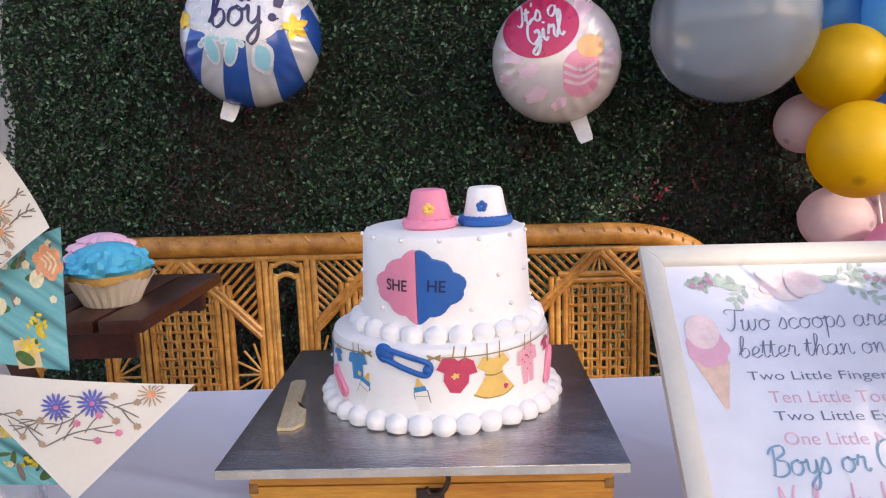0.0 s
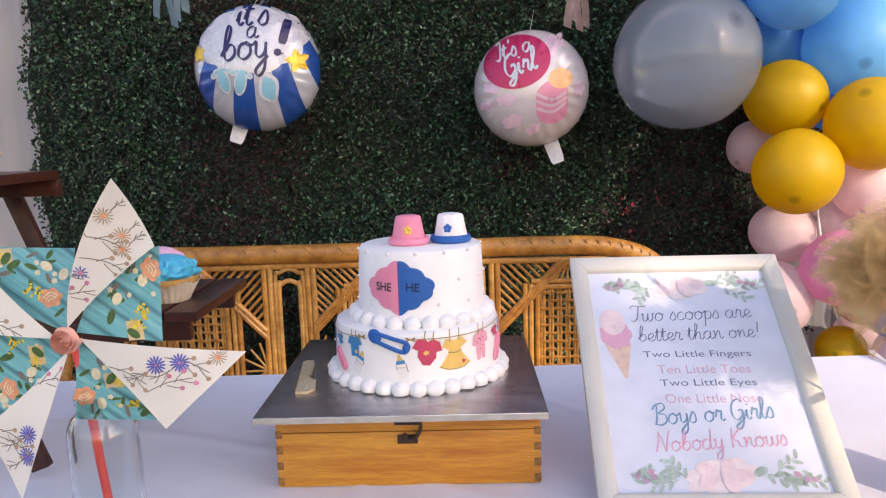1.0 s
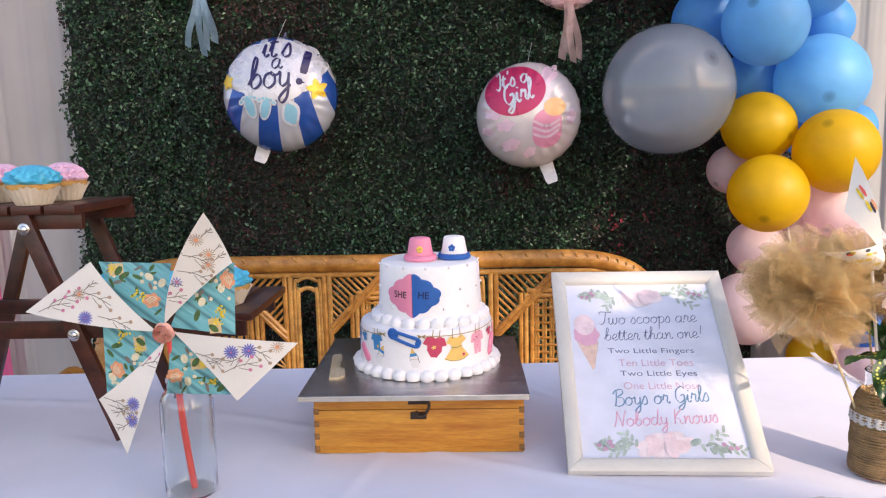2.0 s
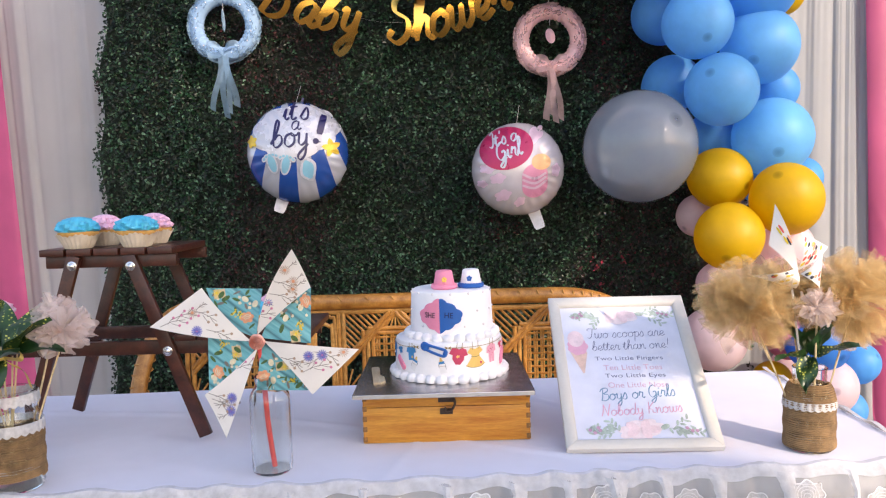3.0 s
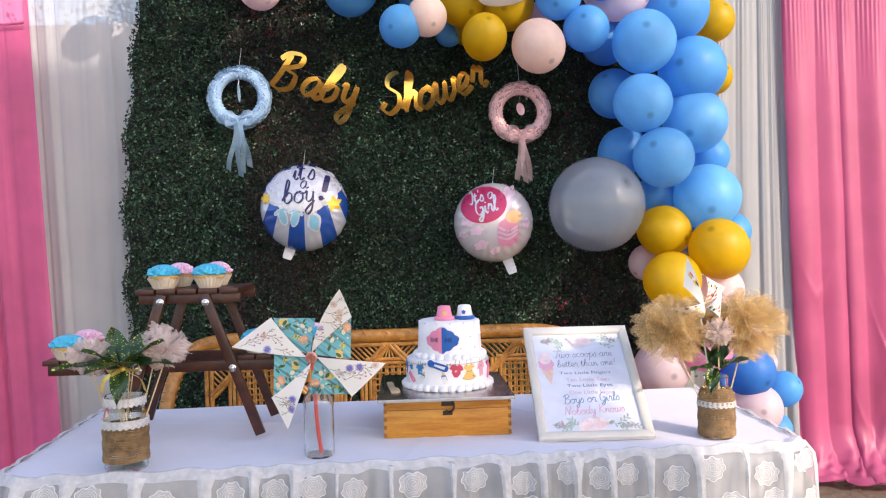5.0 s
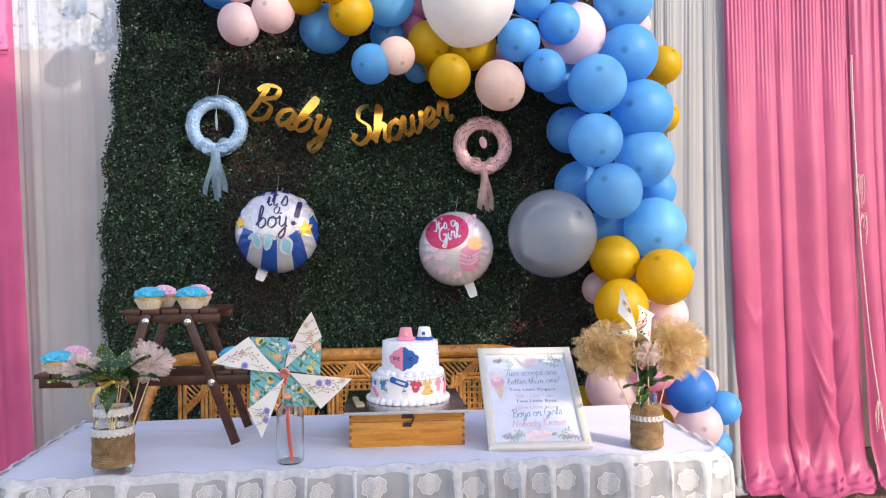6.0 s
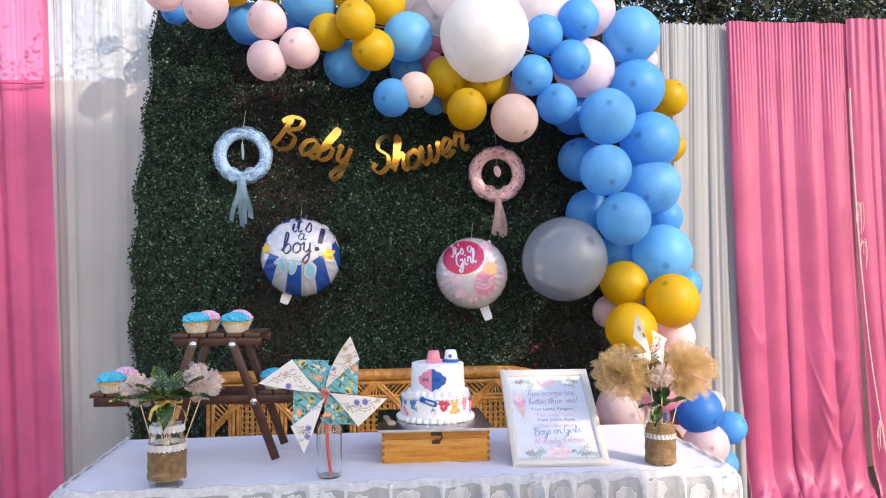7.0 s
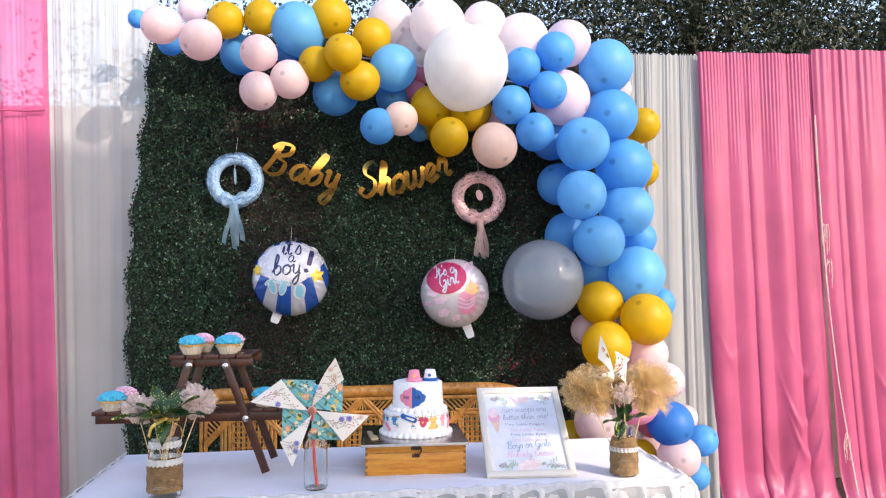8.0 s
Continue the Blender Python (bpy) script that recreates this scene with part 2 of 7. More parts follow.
def surf(name, col, rough=0.6, var=0.12, scale=8.0, fine=120.0, bump=0.15, metal=0.0, stretch=None, through=0.0, clear=0.0, spread=0.0, coat=0.0, dist=0.002, sheen=0.0, spec=0.5):
    """A surface with blotches and grain. through: light that shines through cloth; clear: share let straight through; spread: per-thing variation."""
    m, nt, p, out = nodes_of(name)
    big, small = noise_of(nt, scale, 3, stretch=stretch), noise_of(nt, fine, 4, stretch=stretch)
    c = ramp(nt, big.outputs["Fac"], [(0.3, scaled(col, 1 - var)), (0.7, scaled(col, 1 + var))]).outputs["Color"]
    g = ramp(nt, small.outputs["Fac"], [(0.3, (1 - var * 0.7,) * 3), (0.7, (1, 1, 1))]).outputs["Color"]
    c = mixcol(nt, 1.0, c, g, "MULTIPLY")
    if spread:
        oi = nt.nodes.new("ShaderNodeObjectInfo")
        r = ramp(nt, oi.outputs["Random"], [(0.0, (1 - spread,) * 3), (1.0, (1, 1, 1))]).outputs["Color"]
        c = mixcol(nt, 1.0, c, r, "MULTIPLY")
    link(nt, c, p.inputs["Base Color"])
    rr = nt.nodes.new("ShaderNodeMapRange")
    rr.inputs["To Min"].default_value, rr.inputs["To Max"].default_value = max(0.02, rough - 0.08), min(1.0, rough + 0.08)
    link(nt, big.outputs["Fac"], rr.inputs["Value"])
    link(nt, rr.outputs["Result"], p.inputs["Roughness"])
    p.inputs["Metallic"].default_value, p.inputs["Coat Weight"].default_value, p.inputs["Sheen Weight"].default_value = metal, coat, sheen
    p.inputs["Specular IOR Level"].default_value = spec
    if bump:
        b = nt.nodes.new("ShaderNodeBump")
        b.inputs["Strength"].default_value, b.inputs["Distance"].default_value = bump, dist
        link(nt, small.outputs["Fac"], b.inputs["Height"])
        link(nt, b.outputs["Normal"], p.inputs["Normal"])
    sh = p.outputs["BSDF"]
    if through:
        t = nt.nodes.new("ShaderNodeBsdfTranslucent")
        link(nt, c, t.inputs["Color"])
        mx = nt.nodes.new("ShaderNodeMixShader")
        mx.inputs["Fac"].default_value = through
        link(nt, sh, mx.inputs[1])
        link(nt, t.outputs["BSDF"], mx.inputs[2])
        sh = mx.outputs["Shader"]
    if clear:
        t = nt.nodes.new("ShaderNodeBsdfTransparent")
        mx = nt.nodes.new("ShaderNodeMixShader")
        mx.inputs["Fac"].default_value = clear
        link(nt, sh, mx.inputs[1])
        link(nt, t.outputs["BSDF"], mx.inputs[2])
        sh = mx.outputs["Shader"]
    link(nt, sh, out.inputs["Surface"])
    return m


def wood(name, dark, light, grain=(1.0, 12.0, 12.0), scale=6.0, rough=0.45, bump=0.2, knots=0.0):
    """Timber whose grain runs along object x by default."""
    m, nt, p, out = nodes_of(name)
    n1 = noise_of(nt, scale, 6, stretch=grain, rough=0.65)
    n2 = noise_of(nt, scale * 9, 4, stretch=grain)
    n3 = noise_of(nt, 2.5, 2)
    c = ramp(nt, n1.outputs["Fac"], [(0.32, dark), (0.52, tuple((a + b) / 2 for a, b in zip(dark, light))), (0.7, light)]).outputs["Color"]
    c = mixcol(nt, 1.0, c, ramp(nt, n2.outputs["Fac"], [(0.35, (0.8, 0.78, 0.75)), (0.65, (1, 1, 1))]).outputs["Color"], "MULTIPLY")
    c = mixcol(nt, 1.0, c, ramp(nt, n3.outputs["Fac"], [(0.3, (0.86, 0.84, 0.82)), (0.7, (1, 1, 1))]).outputs["Color"], "MULTIPLY")
    oi = nt.nodes.new("ShaderNodeObjectInfo")
    c = mixcol(nt, 1.0, c, ramp(nt, oi.outputs["Random"], [(0.0, (0.84, 0.82, 0.8)), (1.0, (1, 1, 1))]).outputs["Color"], "MULTIPLY")
    link(nt, c, p.inputs["Base Color"])
    p.inputs["Roughness"].default_value = rough
    b = nt.nodes.new("ShaderNodeBump")
    b.inputs["Strength"].default_value, b.inputs["Distance"].default_value = bump, 0.002
    link(nt, n2.outputs["Fac"], b.inputs["Height"])
    link(nt, b.outputs["Normal"], p.inputs["Normal"])
    return m


def latex(name, col, film=0.0):
    """Balloon rubber: glossy, a little light comes through, darker at the crown."""
    m, nt, p, out = nodes_of(name)
    tc = nt.nodes.new("ShaderNodeTexCoord")
    sep = nt.nodes.new("ShaderNodeSeparateXYZ")
    link(nt, tc.outputs["Object"], sep.inputs["Vector"])
    tip = ramp(nt, sep.outputs["Z"], [(0.0, (1, 1, 1)), (0.988, (1, 1, 1)), (0.9985, (0.55, 0.55, 0.6))]).outputs["Color"]
    oi = nt.nodes.new("ShaderNodeObjectInfo")
    v = ramp(nt, oi.outputs["Random"], [(0.0, (0.88, 0.9, 0.92)), (1.0, (1, 1, 1))]).outputs["Color"]
    n = noise_of(nt, 2.0, 3)
    c = ramp(nt, n.outputs["Fac"], [(0.3, scaled(col, 0.93)), (0.7, scaled(col, 1.05))]).outputs["Color"]
    c = mixcol(nt, 1.0, mixcol(nt, 1.0, c, v, "MULTIPLY"), tip, "MULTIPLY")
    link(nt, c, p.inputs["Base Color"])
    p.inputs["Roughness"].default_value = 0.46
    t = nt.nodes.new("ShaderNodeBsdfTranslucent")
    link(nt, c, t.inputs["Color"])
    mx = nt.nodes.new("ShaderNodeMixShader")
    mx.inputs["Fac"].default_value = 0.45 if film else 0.5
    link(nt, p.outputs["BSDF"], mx.inputs[1])
    link(nt, t.outputs["BSDF"], mx.inputs[2])
    sh = mx.outputs["Shader"]
    if film:
        tr = nt.nodes.new("ShaderNodeBsdfTransparent")
        mx = nt.nodes.new("ShaderNodeMixShader")
        mx.inputs["Fac"].default_value = film
        link(nt, sh, mx.inputs[1])
        link(nt, tr.outputs["BSDF"], mx.inputs[2])
        gl = nt.nodes.new("ShaderNodeBsdfGlossy")
        gl.inputs["Roughness"].default_value = 0.13
        fr = nt.nodes.new("ShaderNodeFresnel")
        fr.inputs["IOR"].default_value = 1.45
        m2 = nt.nodes.new("ShaderNodeMixShader")
        link(nt, fr.outputs["Fac"], m2.inputs["Fac"])
        link(nt, mx.outputs["Shader"], m2.inputs[1])
        link(nt, gl.outputs["BSDF"], m2.inputs[2])
        sh = m2.outputs["Shader"]
    link(nt, sh, out.inputs["Surface"])
    return m


def glass(name, tint=(0.95, 0.98, 0.97)):
    m, nt, p, out = nodes_of(name)
    p.inputs["Base Color"].default_value = (*tint, 1)
    p.inputs["Transmission Weight"].default_value = 1.0
    p.inputs["IOR"].default_value = 1.45
    n = noise_of(nt, 60, 3)
    r = nt.nodes.new("ShaderNodeMapRange")
    r.inputs["To Min"].default_value, r.inputs["To Max"].default_value = 0.0, 0.06
    link(nt, n.outputs["Fac"], r.inputs["Value"])
    link(nt, r.outputs["Result"], p.inputs["Roughness"])
    return m


def leafy(name, stops, rough=0.5, through=0.25):
    """Leaves: each island takes its own tone from the stops."""
    m, nt, p, out = nodes_of(name)
    g = nt.nodes.new("ShaderNodeNewGeometry")
    c = ramp(nt, g.outputs["Random Per Island"], stops).outputs["Color"]
    n = noise_of(nt, 1.6, 3)
    c = mixcol(nt, 1.0, c, ramp(nt, n.outputs["Fac"], [(0.3, (0.7, 0.72, 0.7)), (0.7, (1, 1, 1))]).outputs["Color"], "MULTIPLY")
    link(nt, c, p.inputs["Base Color"])
    p.inputs["Roughness"].default_value = rough
    t = nt.nodes.new("ShaderNodeBsdfTranslucent")
    link(nt, c, t.inputs["Color"])
    mx = nt.nodes.new("ShaderNodeMixShader")
    mx.inputs["Fac"].default_value = through
    link(nt, p.outputs["BSDF"], mx.inputs[1])
    link(nt, t.outputs["BSDF"], mx.inputs[2])
    link(nt, mx.outputs["Shader"], out.inputs["Surface"])
    return m


WHITE_CLOTH = surf("white_cloth", (0.75, 0.75, 0.83), 0.8, 0.05, 5, 900, 0.12, sheen=0.2)
LACE_TULLE = surf("sheer_net", (0.74, 0.74, 0.74), 0.8, 0.1, 12, 1500, 0.2, through=0.3, clear=0.62)
LACE_WHITE = surf("embroidery", (0.84, 0.84, 0.85), 0.75, 0.08, 60, 700, 0.5, through=0.15, clear=0.12)
LACE_FILL = surf("fine_net_filling", (0.80, 0.80, 0.81), 0.75, 0.2, 300, 900, 0.6, through=0.2, clear=0.36)
LACE_FOLD = surf("doubled_net", (0.80, 0.80, 0.81), 0.75, 0.15, 60, 900, 0.4, through=0.25, clear=0.24)
PINK_SATIN = surf("pink_satin", (0.50, 0.085, 0.205), 0.40, 0.14, 3, 700, 0.06, through=0.25, sheen=0.2, spec=0.4)
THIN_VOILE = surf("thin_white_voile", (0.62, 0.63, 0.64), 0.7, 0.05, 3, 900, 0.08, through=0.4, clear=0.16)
THIN_PINK = surf("thin_pink_satin", (0.76, 0.12, 0.31), 0.42, 0.14, 3, 700, 0.06, through=0.35, clear=0.14, sheen=0.06, spec=0.35)
# the same white voile, greyed: the shade beside the garland is in its colour
SHADED_VOILE = surf("shaded_white_voile", (0.45, 0.47, 0.48), 0.7, 0.05, 3, 900, 0.08, through=0.4)
RATTAN = wood("rattan", (0.31, 0.12, 0.022), (0.70, 0.35, 0.085), grain=(6, 6, 6), scale=5, rough=0.38, bump=0.3)
RATTAN_PALE = wood("pale_rattan", (0.42, 0.19, 0.04), (0.72, 0.41, 0.13), grain=(10, 10, 10), scale=6, rough=0.35, bump=0.3)
BOX_WOOD = wood("honey_pine", (0.52, 0.17, 0.014), (0.92, 0.47, 0.07), grain=(1.2, 14, 14), scale=5, rough=0.32, bump=0.15)
DARK_WOOD = wood("dark_stained_wood", (0.030, 0.008, 0.005), (0.11, 0.028, 0.016), grain=(3, 3, 3), scale=12, rough=0.33, bump=0.2)
KNIFE_WOOD = wood("birch", (0.60, 0.46, 0.27), (0.78, 0.66, 0.46), grain=(8, 1.5, 8), scale=8, rough=0.6)
TRUNK = wood("bark", (0.05, 0.035, 0.025), (0.14, 0.10, 0.07), grain=(4, 4, 1), scale=5, rough=0.9, bump=0.8)
CREAM = surf("whipped_cream", (0.90, 0.88, 0.87), 0.5, 0.04, 25, 260, 0.12, sheen=0.1)
SILVER = surf("silver_board", (0.50, 0.49, 0.52), 0.15, 0.22, 16, 160, 0.4, metal=1.0, stretch=(1.0, 3.0, 1.0))
STEEL = surf("steel", (0.6, 0.6, 0.62), 0.25, 0.1, 40, 400, 0.05, metal=1.0)
BRONZE = surf("dark_bronze", (0.07, 0.05, 0.04), 0.4, 0.25, 60, 400, 0.2, metal=0.8)
GOLD = surf("gold_foil_card", (0.68, 0.39, 0.085), 0.16, 0.15, 14, 60, 0.05, metal=1.0)
GOLD_RIBBON = surf("gold_ribbon", (0.75, 0.55, 0.15), 0.3, 0.15, 40, 300, 0.1, metal=0.6)
FONDANT_PINK = surf("pink_fondant", (0.86, 0.27, 0.40), 0.55, 0.05, 40, 300, 0.08)
FONDANT_BLUE = surf("blue_fondant", (0.006, 0.115, 0.42), 0.5, 0.08, 40, 300, 0.08)
FONDANT_YELLOW = surf("yellow_fondant", (0.85, 0.52, 0.10), 0.55, 0.05, 40, 300, 0.08)
PEARL = surf("sugar_pearl", (0.86, 0.80, 0.80), 0.15, 0.03, 90, 500, 0.0, coat=0.6)
INK = surf("dark_ink", (0.03, 0.03, 0.05), 0.7, 0.1, 60, 400, 0.0)
PAPER_WHITE = surf("white_card", (0.80, 0.78, 0.74), 0.6, 0.04, 12, 300, 0.05, through=0.1)
FRAME_WHITE = surf("cream_painted_wood", (0.64, 0.61, 0.55), 0.45, 0.06, 10, 160, 0.15)
TWINE = surf("jute_twine", (0.28, 0.17, 0.078), 0.9, 0.4, 40, 500, 0.8)
GLASS = glass("clear_glass")
STRAW_RED = surf("red_straw", (0.80, 0.10, 0.09), 0.35, 0.06, 30, 300, 0.0)
STICK = surf("bamboo_stick", (0.66, 0.52, 0.30), 0.6, 0.15, 60, 300, 0.1)
THREAD = surf("white_thread", (0.75, 0.75, 0.75), 0.7, 0.05, 30, 200, 0.0)
EARTH = surf("ground_earth", (0.20, 0.14, 0.10), 0.95, 0.3, 0.8, 30, 0.8, dist=0.02)
PLASTER = surf("boundary_wall_plaster", (0.36, 0.33, 0.30), 0.9, 0.2, 1.2, 40, 0.4, dist=0.01)

# the palest stop paints glints on a few leaves, the near-black one shaded gaps
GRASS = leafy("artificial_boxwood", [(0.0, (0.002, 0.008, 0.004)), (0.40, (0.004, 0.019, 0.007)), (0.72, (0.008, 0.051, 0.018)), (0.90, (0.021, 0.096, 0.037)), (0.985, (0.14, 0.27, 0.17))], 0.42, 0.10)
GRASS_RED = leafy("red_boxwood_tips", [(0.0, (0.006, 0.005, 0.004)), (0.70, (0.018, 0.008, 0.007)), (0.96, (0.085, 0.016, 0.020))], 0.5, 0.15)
GRASS_TIP = leafy("bright_red_boxwood_tips", [(0.0, (0.14, 0.012, 0.022)), (1.0, (0.42, 0.03, 0.06))], 0.5, 0.15)
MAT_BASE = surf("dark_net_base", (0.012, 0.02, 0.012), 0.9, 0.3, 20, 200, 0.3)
FOLIAGE = leafy("tree_leaves", [(0.0, (0.008, 0.014, 0.008)), (0.6, (0.020, 0.033, 0.015)), (1.0, (0.05, 0.065, 0.03))], 0.5, 0.2)

# ---- ground and the boundary behind ----
def grid_sheet(name, fn, nu, nv, material, parent=None, label="", thick=0.0):
    """A cloth from fn(u, v) over the unit square."""
    vs = [fn(i / nu, j / nv) for j in range(nv + 1) for i in range(nu + 1)]
    fs = [(j * (nu + 1) + i, j * (nu + 1) + i + 1, (j + 1) * (nu + 1) + i + 1, (j + 1) * (nu + 1) + i) for j in range(nv) for i in range(nu)]
    return raw(name, vs, fs, material, parent, True, label)


def ground_at(u, v):
    x, y = (u - 0.5) * 2, (v - 0.5) * 2
    x, y = 400 * x ** 5 + 5 * x, 400 * y ** 5 + 5 * y
    return (x, y, 0.012 * noise.noise((x * 0.8, y * 0.8, 0)) - 0.012)


tagged(grid_sheet("ground", ground_at, 80, 80, EARTH), "bare brown earth ground of the garden", "ground", kind="structure")
bm = bmesh.new()
box(bm, 9.0, 0.18, 2.50, pose(0, 3.3, 1.25), 0.01)
tagged(part("wall_north", bm, PLASTER), "grey plastered boundary wall behind the drapes", "wall", kind="structure")


# ---- the leafy backdrop mat ----
def leaf_cloud(name, centres, normals, size, material, parent, label, rng, wide=0.6):
    """Small folded leaves, one island each, at the given places."""
    n = len(centres)
    t = rng.normal(size=(n, 3))
    t -= normals * (t * normals).sum(1, keepdims=True)
    t /= np.linalg.norm(t, axis=1, keepdims=True) + 1e-9
    b = np.cross(normals, t)
    s = size * rng.uniform(0.65, 1.3, (n, 1))
    tip, root = centres + t * s * 0.5, centres - t * s * 0.5
    fold = normals * s * 0.14
    v = np.stack([root, centres + b * s * wide * 0.5 + fold, tip, centres - b * s * wide * 0.5 + fold], 1).reshape(-1, 3)
    f = np.concatenate([np.array([[0, 1, 2], [0, 2, 3]]) + 4 * i for i in range(n)]) if n < 10 else (np.arange(n)[:, None, None] * 4 + np.array([[0, 1, 2], [0, 2, 3]])).reshape(-1, 3)
    return raw(name, v.tolist(), f.tolist(), material, parent, False, label)


rng = np.random.default_rng(3)
GX0, GX1, GZ0, GZ1, GY = -1.47, 1.30, 0.15, 2.72, 2.42


def left_edge(z):
    return -1.466 + 0.047 * (z - 0.40) + 0.02 * np.sin(z * 3.1) + 0.012 * np.sin(z * 17)


green = thing("leafy_backdrop", "dense green artificial boxwood backdrop with reddish patches", "backdrop", (0, 0, 0), kind="stuff")
def net_at(u, v):
    z = GZ0 + (GZ1 - GZ0) * v
    x0 = float(left_edge(z)) + 0.006
    return (x0 + (GX1 - x0) * u, GY + 0.03 + 0.004 * noise.noise((u * 30, v * 30, 1)), z)


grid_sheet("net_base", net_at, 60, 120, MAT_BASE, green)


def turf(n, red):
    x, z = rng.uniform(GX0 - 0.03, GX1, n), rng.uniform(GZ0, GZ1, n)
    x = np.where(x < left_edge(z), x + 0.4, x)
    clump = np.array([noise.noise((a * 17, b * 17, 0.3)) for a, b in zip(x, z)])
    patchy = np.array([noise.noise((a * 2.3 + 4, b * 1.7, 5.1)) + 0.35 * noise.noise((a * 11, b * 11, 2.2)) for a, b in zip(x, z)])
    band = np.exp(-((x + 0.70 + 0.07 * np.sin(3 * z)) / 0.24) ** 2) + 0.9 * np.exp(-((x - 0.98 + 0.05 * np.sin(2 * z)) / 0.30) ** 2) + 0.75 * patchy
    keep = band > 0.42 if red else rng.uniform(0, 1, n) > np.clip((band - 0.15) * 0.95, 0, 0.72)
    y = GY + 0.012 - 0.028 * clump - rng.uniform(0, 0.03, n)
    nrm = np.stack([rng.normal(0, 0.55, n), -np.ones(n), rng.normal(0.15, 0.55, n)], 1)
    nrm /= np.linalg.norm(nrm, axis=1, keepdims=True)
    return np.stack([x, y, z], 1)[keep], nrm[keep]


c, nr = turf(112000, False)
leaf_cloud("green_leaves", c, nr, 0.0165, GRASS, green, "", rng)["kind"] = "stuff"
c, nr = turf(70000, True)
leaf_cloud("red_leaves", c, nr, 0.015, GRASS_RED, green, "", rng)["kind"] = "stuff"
c, nr = turf(4000, True)
seeds = c[rng.choice(len(c), 34, replace=False)]
c = np.repeat(seeds, 9, 0) + rng.normal(0, 1, (34 * 9, 3)) * (0.012, 0.004, 0.018) - (0, 0.012, 0)
nr = np.repeat([[0.0, -1.0, 0.1]], len(c), 0) + rng.normal(0, 0.4, c.shape)
nr /= np.linalg.norm(nr, axis=1, keepdims=True)
leaf_cloud("red_tips", c, nr, 0.017, GRASS_TIP, green, "", rng)["kind"] = "stuff"


# ---- drapes ----
def drape(name, label, material, x0, x1, y, z0, z1, folds, amp, seed, lean=0.0, puddle=0.0, sag=0.0, group=""):
    """A gathered hanging cloth with pleats that open out towards the floor."""
    r = random.Random(seed)
    ph = [r.uniform(0, 6.28) for _ in range(6)]
    def at(u, v):
        v = v ** 1.7
        wob = 0.32 * math.sin(2 * math.pi * u * 2.1 + ph[0] + v * 0.8) + 0.10 * math.sin(2 * math.pi * u * 5.3 + ph[1])
        a = 2 * math.pi * (folds * u + wob)
        k = amp * (0.30 + 0.70 * (1 - v) ** 0.6) * (0.65 + 0.35 * math.sin(2 * math.pi * u * 3.3 + ph[2]))
        d = math.sin(a) + 0.26 * math.sin(2 * a + ph[3] + 1.2 * (1 - v)) + 0.12 * math.sin(a * 2.7 + ph[4])
        fine = 0.0022 * math.sin(a * 5.1 + ph[5]) * v ** 3
        x = x0 + (x1 - x0) * u + lean * (1 - v) * (1 - 0.3 * u) + 0.35 * k * math.cos(a)
        z = z0 + (z1 - z0) * v + sag * math.sin(math.pi * u) * v
        if v > 0.965:
            z += 0.006 * math.sin(a * 3.0)
        yy = y + k * d + fine - puddle * (1 - v) ** 3.2
        if puddle and v < 0.03:
            f = (0.03 - v) / 0.03
            z = z0 + 0.008 + (z1 - z0) * 0.03 * (1 - f) ** 1.6 + 0.022 * math.sin(a * 0.9 + 3 * f + ph[2]) ** 2 * math.sin(math.pi * min(1, f * 1.05)) ** 2
            yy -= 0.10 * f ** 1.4 * (0.8 + 0.2 * math.sin(a * 0.6 + ph[1]))
            x += 0.016 * math.sin(a * 1.1 + 5 * f) * f
        return (x, yy, z)
    ob = grid_sheet(name, at, int(folds * 40), 96, material)
    return tagged(ob, label, "curtain", group, "")


drape("white_curtain", "sheer white gathered curtain beside the leafy backdrop", THIN_VOILE, -1.96, -1.33, 2.56, 0.02, 3.10, 4, 0.014, 5, 0.09)
drape("white_curtain", "sheer white gathered curtain behind the balloon garland", SHADED_VOILE, 1.18, 1.83, 2.42, 0.02, 2.66, 8, 0.016, 8, -0.02, 0.05)
drape("pink_curtain", "bright pink satin curtain hanging at the end of the drapes", THIN_PINK, -2.80, -1.905, 2.50, 0.02, 3.10, 6, 0.020, 11, 0.18)


